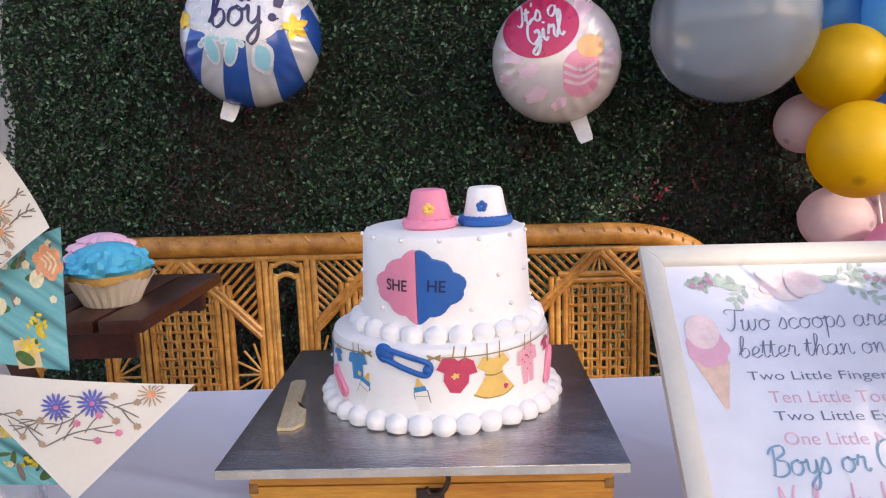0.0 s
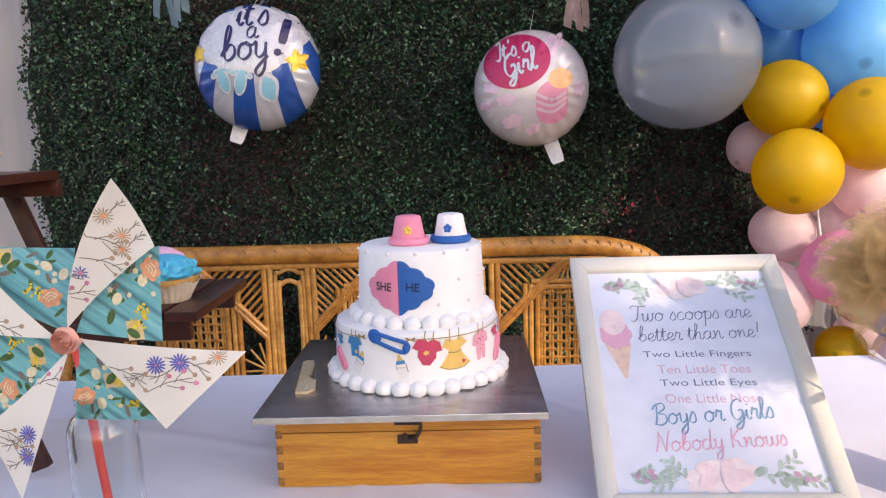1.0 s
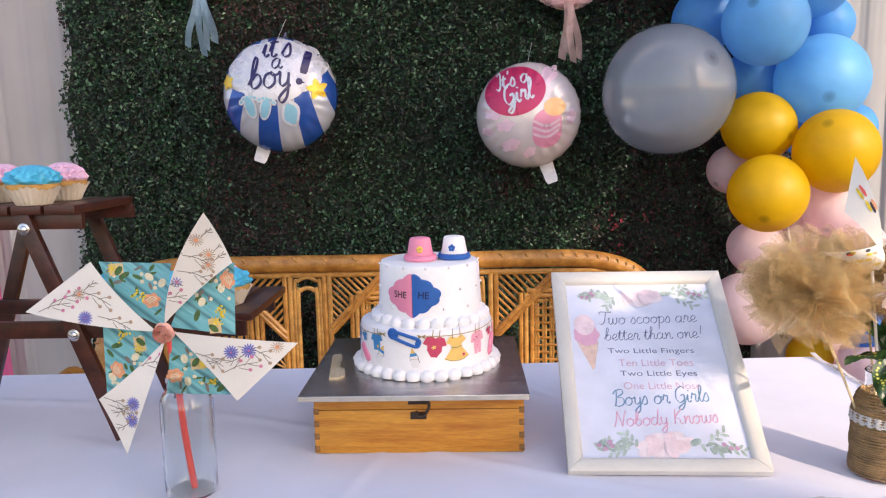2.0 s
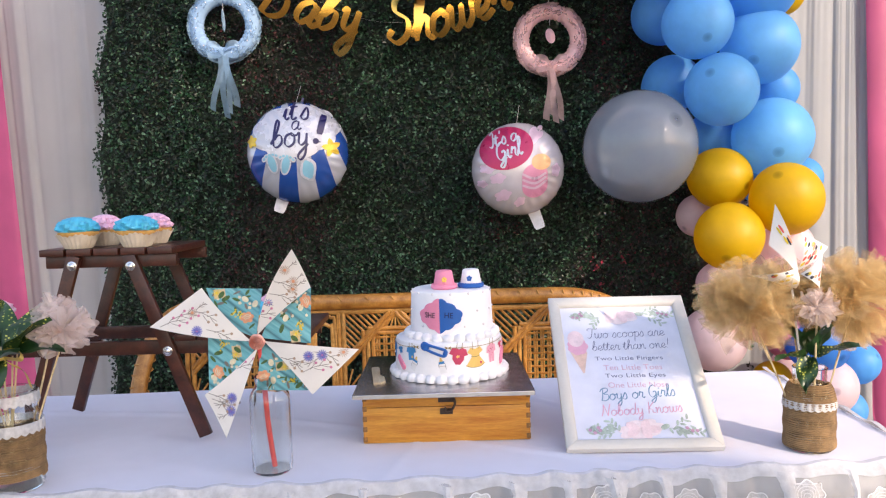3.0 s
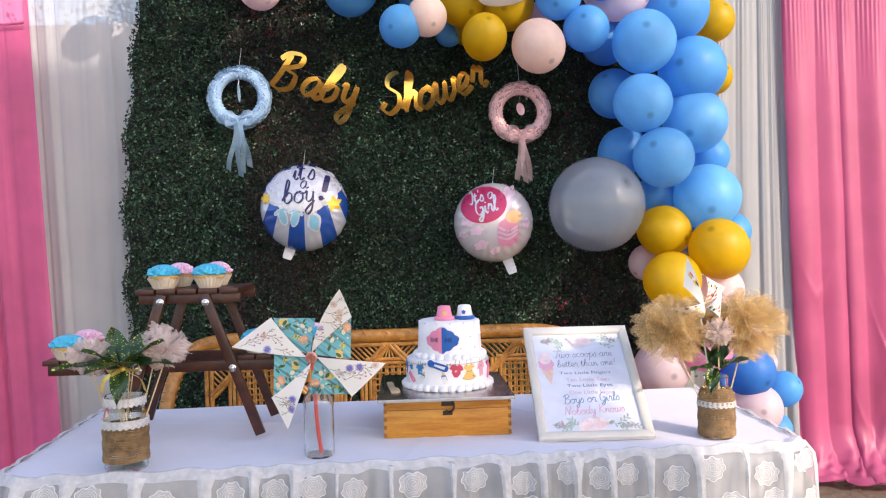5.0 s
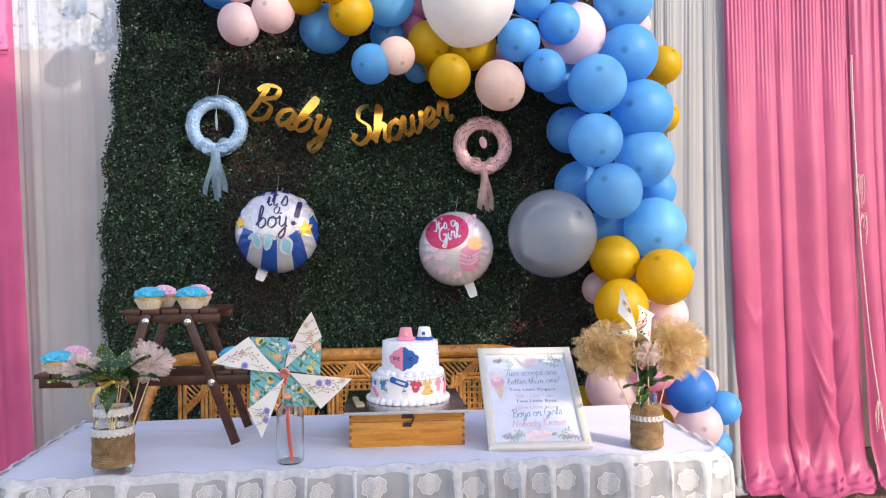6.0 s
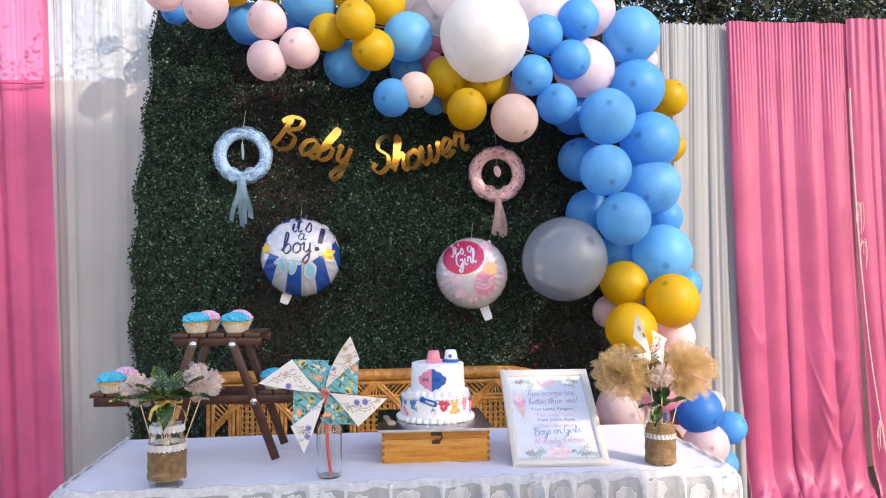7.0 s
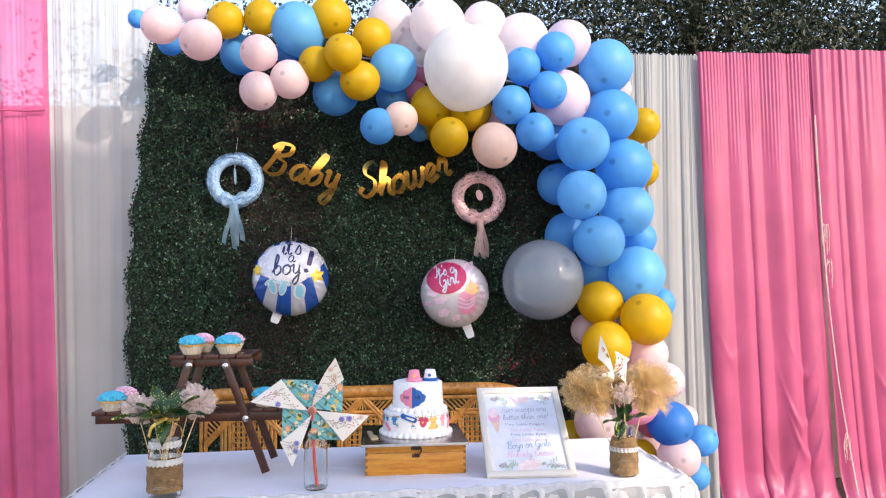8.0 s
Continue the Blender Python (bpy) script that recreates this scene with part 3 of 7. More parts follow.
def satin(label, x0, x1, y, z1, seed, lean, widths, scoops=()):
    """A heavy satin curtain: irregular soft lobes between sharp valleys, scooped folds, and a pool on the ground."""
    r = random.Random(seed)
    edges = [0.0]
    while edges[-1] < 1.0:
        edges.append(edges[-1] + r.choice(widths) * r.uniform(0.8, 1.2) / (x1 - x0))
    hgt = [r.uniform(0.45, 1.0) for _ in edges]
    skew = [r.uniform(0.55, 1.7) for _ in edges]
    sway = [r.uniform(-0.018, 0.018) for _ in edges]
    def at(u, v):
        w = u + 0.010 * math.sin(5 * v + 9 * u + seed) * (1 - v)
        k = max(i for i, e in enumerate(edges) if e <= max(w, 0.0) or i == 0)
        k = min(k, len(edges) - 2)
        f = min(max((w - edges[k]) / (edges[k + 1] - edges[k]), 0.0), 1.0) ** skew[k]
        span = (edges[k + 1] - edges[k]) * (x1 - x0)
        lobe = math.sin(math.pi * f) ** 0.9 * hgt[k] * span * (0.13 + 0.10 * (1 - v))
        gather = 0.0035 * math.sin(2 * math.pi * u * 34 + seed) * max(0.0, v - 0.72) / 0.28
        x = x0 + (x1 - x0) * u + lean * (1 - v) ** 1.5 + sway[k] * (1 - v) * math.sin(math.pi * f)
        z = z1 * v
        yy = y - lobe - gather - 0.004 * noise.noise((u * 7, v * 6, seed))
        for uc, zc, wide, deep in scoops:
            line = zc + 7.0 * (x1 - x0) * abs(u - uc) ** 1.6
            d = (z - line) / 0.028
            yy -= deep * math.exp(-d * d if d > 0 else -d * d * 0.25) * math.exp(-((u - uc) / wide) ** 2)
        low = max(0.0, 1 - v / 0.10)
        if low:
            yy -= 0.22 * low ** 1.6 * (0.75 + 0.25 * math.sin(7 * u + seed))
            z = z * (1 - 0.75 * low) + 0.010 + low * (0.016 + 0.026 * math.sin(31 * u + 8 * low + seed) ** 2 * math.sin(math.pi * min(1.0, low * 1.1)) + 0.020 * math.sin(19 * low + 11 * u) ** 2)
            x += 0.02 * math.sin(17 * u + 6 * low) * low
        return (x, yy, z)
    ob = grid_sheet("pink_curtain", at, int((x1 - x0) * 260), 170, PINK_SATIN)
    return tagged(ob, label, "curtain")


satin("bright pink satin curtain with scooped folds pooling on the ground", 1.735, 2.425, 2.385, 2.665, 17, 0.070, (0.06, 0.10, 0.16), ((0.78, 0.34, 0.10, 0.022), (0.74, 0.52, 0.12, 0.014), (0.80, 0.80, 0.10, 0.010), (0.16, 0.90, 0.08, 0.008), (0.55, 0.20, 0.10, 0.012)))
satin("bright pink satin curtain with loose end folds", 2.415, 3.72, 2.37, 2.69, 23, 0.105, (0.06, 0.10, 0.16), ((0.3, 0.6, 0.08, 0.012), (0.6, 0.4, 0.08, 0.014)))
CORD = surf("cream_cord", (0.70, 0.55, 0.50), 0.8, 0.2, 60, 300, 0.2)
cord = thing("hanging_cord", "thin cream cord with frayed ends hanging between the pink curtains", "cord")
bm = bmesh.new()
tube(bm, spline([(2.417, 2.355, 2.30), (2.422, 2.350, 1.95), (2.432, 2.345, 1.62), (2.455, 2.340, 1.20), (2.485, 2.330, 0.80), (2.522, 2.315, 0.47), (2.535, 2.26, 0.16)], 8), 0.0035, 6)
part("cord", bm, CORD, cord)
rc = random.Random(5)
for cx, cz in ((2.432, 1.64), (2.442, 1.45), (2.522, 0.48)):
    bm = bmesh.new()
    for _ in range(7):
        a, L = rc.uniform(-0.03, 0.02), rc.uniform(0.05, 0.16)
        tube(bm, spline([(cx, 2.318, cz), (cx + a * 0.6, 2.305, cz + rc.uniform(-0.02, 0.03)), (cx + a, 2.308, cz - L * 0.5), (cx + a * 0.7, 2.31, cz - L)], 4), 0.0014, 5)
    part("frayed_end", bm, CORD, cord)["kind"] = "stuff"
rail = thing("curtain_rail", "thin steel pole carrying the drapes", "pole")
rod((-3.0, 2.6, 3.10), (-1.28, 2.6, 3.10), 0.012, STEEL, rail, "pole")
rod((1.20, 2.45, 2.64), (3.8, 2.39, 2.67), 0.012, STEEL, rail, "pole")
for px, py, pz in ((-3.0, 2.6, 3.10), (-1.28, 2.64, 3.10), (1.20, 2.53, 2.64), (3.8, 2.45, 2.67)):
    rod((px, py, 0), (px, py, pz), 0.014, STEEL, rail, "upright")
bm = bmesh.new()
tube(bm, [(-2.7 + 0.09 * i, 2.455 + 0.02 * math.sin(i * 1.7), 2.297 - 0.01 * math.sin(i * 0.35)) for i in range(10)], 0.006)
tagged(part("curtain_tie", bm, PINK_SATIN), "narrow pink satin tie round the pink curtain", "tie")


# ---- trees beyond ----
def tree(x, y, h, spread, seed, leaves, size, label, low=0.35, tall=0.5, rise=1.0, bend=0.0):
    r = np.random.default_rng(seed)
    t = thing("tree", label, "tree", (x, y, 0))
    bm = bmesh.new()
    tube(bm, spline([(bend, 0, 0), (0.1 + bend, 0.05, h * 0.3), (-0.1 + bend * 0.85, 0.1, h * 0.6), (0.3 * bend, 0.05, h * 0.84), (0.05, 0, h * 0.9)], 5), lambda f: 0.16 * (1 - 0.8 * f) * h / 6, 10)
    tips = []
    for i in range(16):
        z = h * (low + tall * i / 16)
        a = i * 2.4 + r.uniform(-0.4, 0.4)
        L = spread * r.uniform(0.6, 1.05) * (1.1 - 0.5 * i / 16)
        p = [(0, 0, z), (0.4 * L * math.cos(a), 0.4 * L * math.sin(a), z + 0.12 * h * rise), (L * math.cos(a), L * math.sin(a), z + 0.16 * h * rise * r.uniform(0.2, 1.2))]
        tube(bm, spline(p, 5), lambda f: 0.05 * (1 - 0.8 * f) * h / 6, 6)
        tips += [Vector(p[2]), Vector(p[1]) * 0.5 + Vector(p[2]) * 0.5, Vector(p[1])]
    part("trunk", bm, TRUNK, t)
    cen = []
    for p in tips:
        for _ in range(3):
            q = np.array(p) + r.normal(0, 0.26 * spread, 3) * (1, 1, 0.25 + 0.45 * rise)
            m = leaves // (len(tips) * 3)
            cen.append(q + r.normal(0, 0.16 * spread, (m, 3)) * (1, 1, 0.6))
    cen = np.concatenate(cen)
    nr = r.normal(size=cen.shape) + (0, 0, 0.6)
    nr /= np.linalg.norm(nr, axis=1, keepdims=True)
    leaf_cloud("crown", cen, nr, size, FOLIAGE, t, "", r, 0.5)["kind"] = "stuff"
    return t


tree(1.2, 8.0, 6.5, 2.3, 1, 42000, 0.075, "tall dark leafy tree behind the drapes", 0.25)
tree(4.6, 8.6, 6.8, 2.4, 2, 42000, 0.075, "broad dark leafy tree behind the drapes", 0.25)
tree(7.8, 9.0, 6.6, 2.3, 3, 36000, 0.075, "dark leafy tree at the garden edge", 0.25)
tree(-2.6, 9.5, 5.2, 2.2, 4, 24000, 0.08, "smaller leafy tree beyond the wall", 0.3)

# an unseen block added behind the viewer, whose shade lies on most of the table
bm = bmesh.new()
box(bm, 1.58, 3.0, 7.9, pose(5.59, -8.0, 3.95), 0.02)
tagged(part("unseen_shade_wall", bm, surf("shade_wall_plaster", (0.52, 0.49, 0.44), 0.9, 0.12, 1.0, 40, 0.3, dist=0.01)), "plain cream plastered block, added out of view to shade the table", "wall", kind="structure")


# an unseen tree added behind the viewer keeps the middle of the backdrop in broken shade
tree(4.62, -4.04, 5.64, 0.92, 9, 6800, 0.13, "leafy tree added out of view to shade the backdrop", 0.86, 0.09, 0.15, 1.7)

# ---- table, cloth and lace skirt ----
TX0, TX1, TY0, TY1, TZ = -0.985, 0.797, 0.420, 1.058, 0.75
TURN = Matrix.Translation((0, 0.74, 0)) @ pose(0, 0, 0, 0, 0, 2.0) @ Matrix.Translation((0, -0.74, 0))  # the table stands a little askew
table = thing("party_table", "long folding table under a white cloth", "table", ((TX0 + TX1) / 2, (TY0 + TY1) / 2, 0))
table.matrix_basis = TURN @ table.matrix_basis
bm = bmesh.new()
box(bm, TX1 - TX0 - 0.03, TY1 - TY0 - 0.03, 0.03, pose(0, 0, TZ - 0.022), 0.006)
part("tabletop", bm, DARK_WOOD, table)
for sx in (-1, 1):
    for sy in (-1, 1):
        rod((sx * 0.78, sy * 0.22, 0), (sx * 0.78, sy * 0.22, TZ - 0.037), 0.014, STEEL, table, "leg")


def rounded(s, inset=0.0):
    """A point and outward direction on the table's rounded rectangle, s in 0..1 from the back left, by the left end, the front and the right end."""
    x0, x1, y0, y1, r = TX0, TX1, TY0, TY1, 0.07
    segs = [((x0, y1), (x0, y0 + r), (-1, 0)), None, ((x0 + r, y0), (x1 - r, y0), (0, -1)), None, ((x1, y0 + r), (x1, y1), (1, 0))]
    lens = [y1 - y0 - r, r * math.pi / 2, x1 - x0 - 2 * r, r * math.pi / 2, y1 - y0 - r]
    d = s * sum(lens)
    for i, L in enumerate(lens):
        if d <= L or i == 4:
            break
        d -= L
    f = d / L
    if i in (1, 3):
        a = math.pi + f * math.pi / 2 if i == 1 else 1.5 * math.pi + f * math.pi / 2
        c = (x0 + r, y0 + r) if i == 1 else (x1 - r, y0 + r)
        n = (math.cos(a), math.sin(a))
        return Vector((c[0] + r * n[0], c[1] + r * n[1], 0)), Vector((*n, 0))
    a, b, n = segs[i]
    return Vector((a[0] + (b[0] - a[0]) * f, a[1] + (b[1] - a[1]) * f, 0)), Vector((*n, 0))


def cloth_top(u, v):
    """The cloth lies flat but for creases, and turns over the edge."""
    x, y = TX0 + (TX1 - TX0) * u, TY0 + (TY1 - TY0) * v
    z = TZ + 0.0016 * noise.noise((x * 3, y * 3, 0)) + 0.0005 * noise.noise((x * 19, y * 19, 3)) + 0.0026 * max(0, 1 - abs((x * 0.35 + y - 0.62 + 0.05 * math.sin(x * 4)) / 0.02))
    z += 0.0022 * max(0, 1 - abs((x - 0.30 * y + 0.25) / 0.018)) + 0.0022 * max(0, 1 - abs((x + 0.8 * y - 0.9) / 0.02))
    r = 0.07
    for cx, sx in ((TX0 + r, -1), (TX1 - r, 1)):
        if (x - cx) * sx > 0 and y < TY0 + r:
            d = Vector((x - cx, y - TY0 - r, 0))
            m = max(abs(d.x), abs(d.y))
            if d.length > 1e-6:
                d = d.normalized() * m
            x, y = cx + d.x, TY0 + r + d.y
    return (x, y, z)


cloth = thing("tablecloth", "white cotton tablecloth with faint creases on the long table", "tablecloth")
cloth.matrix_basis = TURN
grid_sheet("cloth_top", cloth_top, 240, 90, WHITE_CLOTH, cloth)
NF = 30


def skirt(s, d, h=0.0):
    """The gathered lace skirt: s along the edge, d the drop below the top."""
    p, n = rounded(s)
    a = 2 * math.pi * (NF * s + 0.4 * math.sin(9 * s) + 0.25 * math.sin(31 * s))
    k = 0.013 * min(1.0, 0.3 + d / 0.07) * (0.75 + 0.25 * math.sin(13 * s + 1))
    sharp = 1.6 * (0.5 + 0.5 * math.sin(a)) ** 5 + 0.35 * math.sin(2 * a + 0.7 + 6 * d) + 0.2 * math.sin(3.3 * a + 9 * d)
    off = 0.004 + 0.02 * (1 - math.exp(-d / 0.012)) + k * sharp + 0.03 * d
    drop = 0.004 if d < 0.001 else 0.0
    q = p + n * (off + h)
    return (q.x, q.y, TZ + 0.003 + drop - d - 0.003 * (1 - math.cos(a)) * (1 if d < 0.02 else 0))


grid_sheet("under_cloth", lambda u, v: Vector(skirt(u, 0.70 * v + 0.002)) - rounded(u)[1] * (0.014 + 0.012 * min(1, v * 8)), 420, 24, surf("grey_under_cloth", (0.40, 0.40, 0.41), 0.8, 0.1, 8, 600, 0.1), cloth)
lace = thing("lace_skirt", "sheer white lace skirt with embroidered roses, gathered along the table", "table skirt")
lace.matrix_basis = TURN
grid_sheet("net", lambda u, v: skirt(u, 0.715 * v), 1100, 40, LACE_TULLE, lace)
bm = bmesh.new()
rows = []
for i in range(1101):
    s = i / 1100
    w = 0.5 + 0.5 * noise.noise((s * 70, 1.3, 0.2))
    top = Vector(skirt(s, -0.002)) - rounded(s)[1] * (0.004 + 0.007 * w)
    rows.append([bm.verts.new(v) for v in (top + Vector((0, 0, 0.0005 + 0.0035 * noise.noise((s * 120, 4.1, 0)) ** 2)), Vector(skirt(s, -0.001)) + Vector((0, 0, 0.0014)), Vector(skirt(s, 0.003, 0.0012)), Vector(skirt(s, 0.006 + 0.009 * w, 0.0016)))])
for p, q in zip(rows, rows[1:]):
    for j in range(3):
        bm.faces.new((p[j], q[j], q[j + 1], p[j + 1]))
part("gathered_hem", bm, LACE_FOLD, lace)
perim = 2 * (TY1 - TY0) + (TX1 - TX0) - 0.2
phase = lambda s: math.sin(2 * math.pi * (NF * s + 0.4 * math.sin(9 * s) + 0.25 * math.sin(31 * s)))
crests = [i / 3000 for i in range(20, 2980) if phase(i / 3000) > max(phase((i - 1) / 3000), phase((i + 1) / 3000))]
r = random.Random(12)
for s in crests:
    bm = bmesh.new()
    ph, wide, drift = r.uniform(0, 6), r.uniform(0.0035, 0.0075), r.uniform(-0.02, 0.02)
    rows = []
    for i in range(25):
        d = 0.002 + 0.71 * i / 24
        w = wide * (1.5 - 0.7 * min(1, d * 6)) * (1 + 0.4 * math.sin(9 * d + ph)) * (1 if i else 1.6)
        mid = drift * d + 0.003 * math.sin(14 * d + ph)
        rows.append([bm.verts.new(skirt(min(max(s + (mid + w * g) / perim, 0.0005), 0.9995), d, 0.002 + 0.005 * (1 - g * g))) for g in (-1, -0.4, 0.3, 1)])
    for p, q in zip(rows, rows[1:]):
        for j in range(3):
            bm.faces.new((p[j], p[j + 1], q[j + 1], q[j]))
    part("gather_fold", bm, LACE_FOLD, lace)


def rose(bm, s, d, size, rot):
    """A spiral embroidered rose with a scalloped rim and a fine net filling."""
    fn = lambda u, v, h: skirt(min(max(s + u / perim, 0.0005), 0.9995), max(d - v, 0.004), h + 0.0015)
    rim = lambda t: 0.93 + 0.07 * math.cos(t * 8)
    patch(bm, fn, 0, 0, size * 0.95, size * 0.95, lambda a: rim(a), rot, -0.0006, 32, 3)
    n = len(bm.faces)
    pts = [(size * (0.08 + 0.66 * k / 44) * math.cos(rot + k * 0.55) * (1 + 0.10 * math.sin(k * 2.1)), size * (0.08 + 0.66 * k / 44) * math.sin(rot + k * 0.55)) for k in range(45)]
    stroke(bm, fn, pts, size * 0.036, smooth=2)
    stroke(bm, fn, [(size * rim(k * 0.1571) * math.cos(rot + k * 0.1571), size * rim(k * 0.1571) * math.sin(rot + k * 0.1571)) for k in range(41)], size * 0.07, smooth=2)
    bm.faces.ensure_lookup_table()
    for f in bm.faces[n:]:
        f.material_index = 1


r = random.Random(4)
for row in range(7):
    for i, s0 in enumerate(crests):
        s = s0 + (0.5 + r.uniform(-0.14, 0.14)) / NF + (0.22 / NF if row % 2 else -0.05 / NF)
        if 0.004 < s < 0.995:
            bm = bmesh.new()
            rose(bm, s, 0.046 + row * 0.076 + r.uniform(-0.014, 0.014), 0.0265 * r.uniform(0.9, 1.12), r.uniform(0, 6))
            part("embroidered_rose", bm, LACE_FILL, lace).data.materials.append(LACE_WHITE)

# ---- balloons ----
HUES = {"blue": (0.11, 0.48, 0.90), "sky": (0.18, 0.59, 0.95), "deep": (0.05, 0.30, 0.78), "yellow": (0.78, 0.52, 0.013), "blush": (0.92, 0.74, 0.77), "lilac": (0.90, 0.78, 0.86), "pale": (0.94, 0.86, 0.88), "peach": (0.92, 0.74, 0.68), "rose": (0.82, 0.32, 0.48), "candy": (0.90, 0.46, 0.66)}
NAMES = {"blue": "bright blue", "sky": "sky blue", "deep": "glossy deep blue", "yellow": "mustard yellow", "blush": "blush pink", "lilac": "pale lilac pink", "pale": "pale pearly pink", "peach": "peach pink", "rose": "rose pink", "candy": "candy pink"}
ARCH_LEFT = [
    ("blue", -1.343, 2.24, 2.730, 0.048), ("blush", -1.152, 1.98, 2.612, 0.091), ("blue", -1.176, 2.24, 2.611, 0.068), ("lilac", -1.067, 2.24, 2.789, 0.071), ("blush", -0.965, 1.98, 2.543, 0.099), ("yellow", -0.868, 2.10, 2.685, 0.091), ("yellow", -0.688, 2.10, 2.705, 0.090), ("blue", -0.821, 2.24, 2.551, 0.103), ("blush", -0.687, 1.98, 2.483, 0.089), ("blush", -0.688, 1.98, 2.295, 0.091), ("blush", -0.536, 1.98, 2.354, 0.095), ("sky", -0.507, 2.10, 2.645, 0.132)]
ARCH_MIDDLE = [
    ("blue", -0.570, 2.24, 2.571, 0.074), ("yellow", -0.344, 2.10, 2.714, 0.107), ("yellow", -0.271, 1.88, 2.460, 0.091), ("yellow", -0.404, 1.98, 2.433, 0.088), ("yellow", -0.192, 1.98, 2.354, 0.098), ("yellow", -0.133, 2.10, 2.615, 0.098), ("blue", -0.316, 2.10, 2.318, 0.113), ("sky", -0.023, 2.10, 2.457, 0.121), ("blue", -0.026, 2.24, 2.333, 0.085), ("blue", -0.103, 1.98, 2.126, 0.090), ("peach", 0.008, 1.98, 2.166, 0.085)]
ARCH_RIGHT = [
    ("pale", -0.034, 2.24, 2.748, 0.123), ("pale", 0.211, 2.10, 2.684, 0.143), ("pale", 0.451, 2.10, 2.694, 0.116), ("pale", 0.648, 2.10, 2.614, 0.141), ("lilac", 0.894, 2.10, 2.604, 0.122), ("lilac", 0.853, 2.10, 2.317, 0.144), ("rose", 0.117, 2.24, 2.471, 0.064), ("rose", 0.095, 2.24, 2.372, 0.064), ("yellow", 0.168, 2.10, 2.258, 0.105), ("yellow", 0.369, 2.10, 2.248, 0.115), ("yellow", 0.250, 1.98, 2.076, 0.095), ("yellow", 0.206, 2.24, 2.194, 0.089), ("blue", 0.115, 2.24, 2.164, 0.062), ("peach", 0.479, 1.98, 2.036, 0.113), ("blush", 0.515, 2.24, 2.223, 0.072), ("pale", 0.106, 2.24, 2.600, 0.118)]
CORNER = [
    ("blue", 0.629, 1.98, 2.442, 0.091), ("blue", 0.797, 1.98, 2.521, 0.100), ("blue", 0.757, 1.98, 2.323, 0.095), ("blue", 0.569, 1.98, 2.244, 0.098), ("blue", 0.686, 1.98, 2.105, 0.097), ("blue", 0.830, 2.24, 2.114, 0.105), ("sky", 0.933, 1.98, 2.046, 0.135), ("blue", 0.868, 2.24, 1.876, 0.114), ("sky", 1.101, 2.10, 2.485, 0.143), ("blue", 1.119, 2.10, 2.218, 0.143), ("blue", 1.187, 2.10, 1.950, 0.147), ("blush", 1.216, 2.24, 2.401, 0.069), ("blush", 1.058, 2.24, 2.401, 0.062), ("yellow", 1.343, 2.24, 2.202, 0.095), ("yellow", 1.342, 2.24, 1.945, 0.082)]
COLUMN = [
    ("sky", 0.922, 1.98, 1.788, 0.125), ("sky", 1.195, 2.10, 1.723, 0.141), ("blue", 0.906, 2.24, 1.609, 0.111), ("blue", 1.310, 2.24, 1.579, 0.095), ("sky", 1.009, 1.98, 1.551, 0.129), ("blue", 1.063, 2.24, 1.391, 0.106), ("sky", 1.243, 2.10, 1.386, 0.147), ("blue", 1.417, 2.24, 1.232, 0.083), ("blue", 1.249, 2.24, 1.242, 0.101)]
FOOT = [
    ("yellow", 1.045, 2.10, 1.238, 0.114), ("yellow", 1.244, 1.98, 1.154, 0.128), ("yellow", 1.036, 1.98, 1.026, 0.123), ("blush", 1.012, 2.24, 1.094, 0.084), ("blush", 1.300, 2.10, 0.970, 0.100), ("blush", 1.388, 2.10, 0.831, 0.093), ("blush", 1.022, 2.10, 0.624, 0.123), ("rose", 1.308, 2.10, 0.614, 0.079), ("deep", 1.359, 1.98, 0.629, 0.113), ("blush", 1.542, 2.24, 0.608, 0.070), ("blue", 1.573, 2.10, 0.514, 0.081), ("blush", 1.398, 1.98, 0.461, 0.107), ("blue", 1.533, 2.10, 0.336, 0.077), ("blush", 1.385, 2.10, 0.336, 0.098), ("yellow", 1.248, 2.10, 0.455, 0.076), ("blush", 1.373, 2.24, 0.460, 0.080), ("yellow", 0.920, 2.24, 0.520, 0.093), ("blush", 1.094, 2.20, 0.818, 0.099), ("blush", 1.248, 2.21, 0.860, 0.087), ("candy", 1.189, 2.00, 0.734, 0.113)]


def balloon_form(seg=40, plump=1.0):
    """A unit balloon with its crown at +z and its neck at -z."""
    prof = []
    for i in range(25):
        a = math.pi * i / 24 * 0.97
        z = math.cos(a)
        rad = math.sin(a) * (1 - 0.10 * max(0, -z) ** 1.5 * plump)
        prof.append((max(rad, 0.0005), z * (1.06 if z < 0 else 1.0)))
    return [(r, z) for r, z in prof[::-1]]


def balloon(hue, material, label, group):
    t = thing("balloon", label, "balloon", group=group)
    bm = bmesh.new()
    lathe(bm, balloon_form(), 40)
    part("body", bm, material, t)
    bm = bmesh.new()
    lathe(bm, [(0.035, -1.20), (0.09, -1.17), (0.10, -1.155), (0.05, -1.13), (0.035, -1.10), (0.06, -1.07), (0.09, -1.04)], 14)
    part("knot", bm, material, t)
    return t


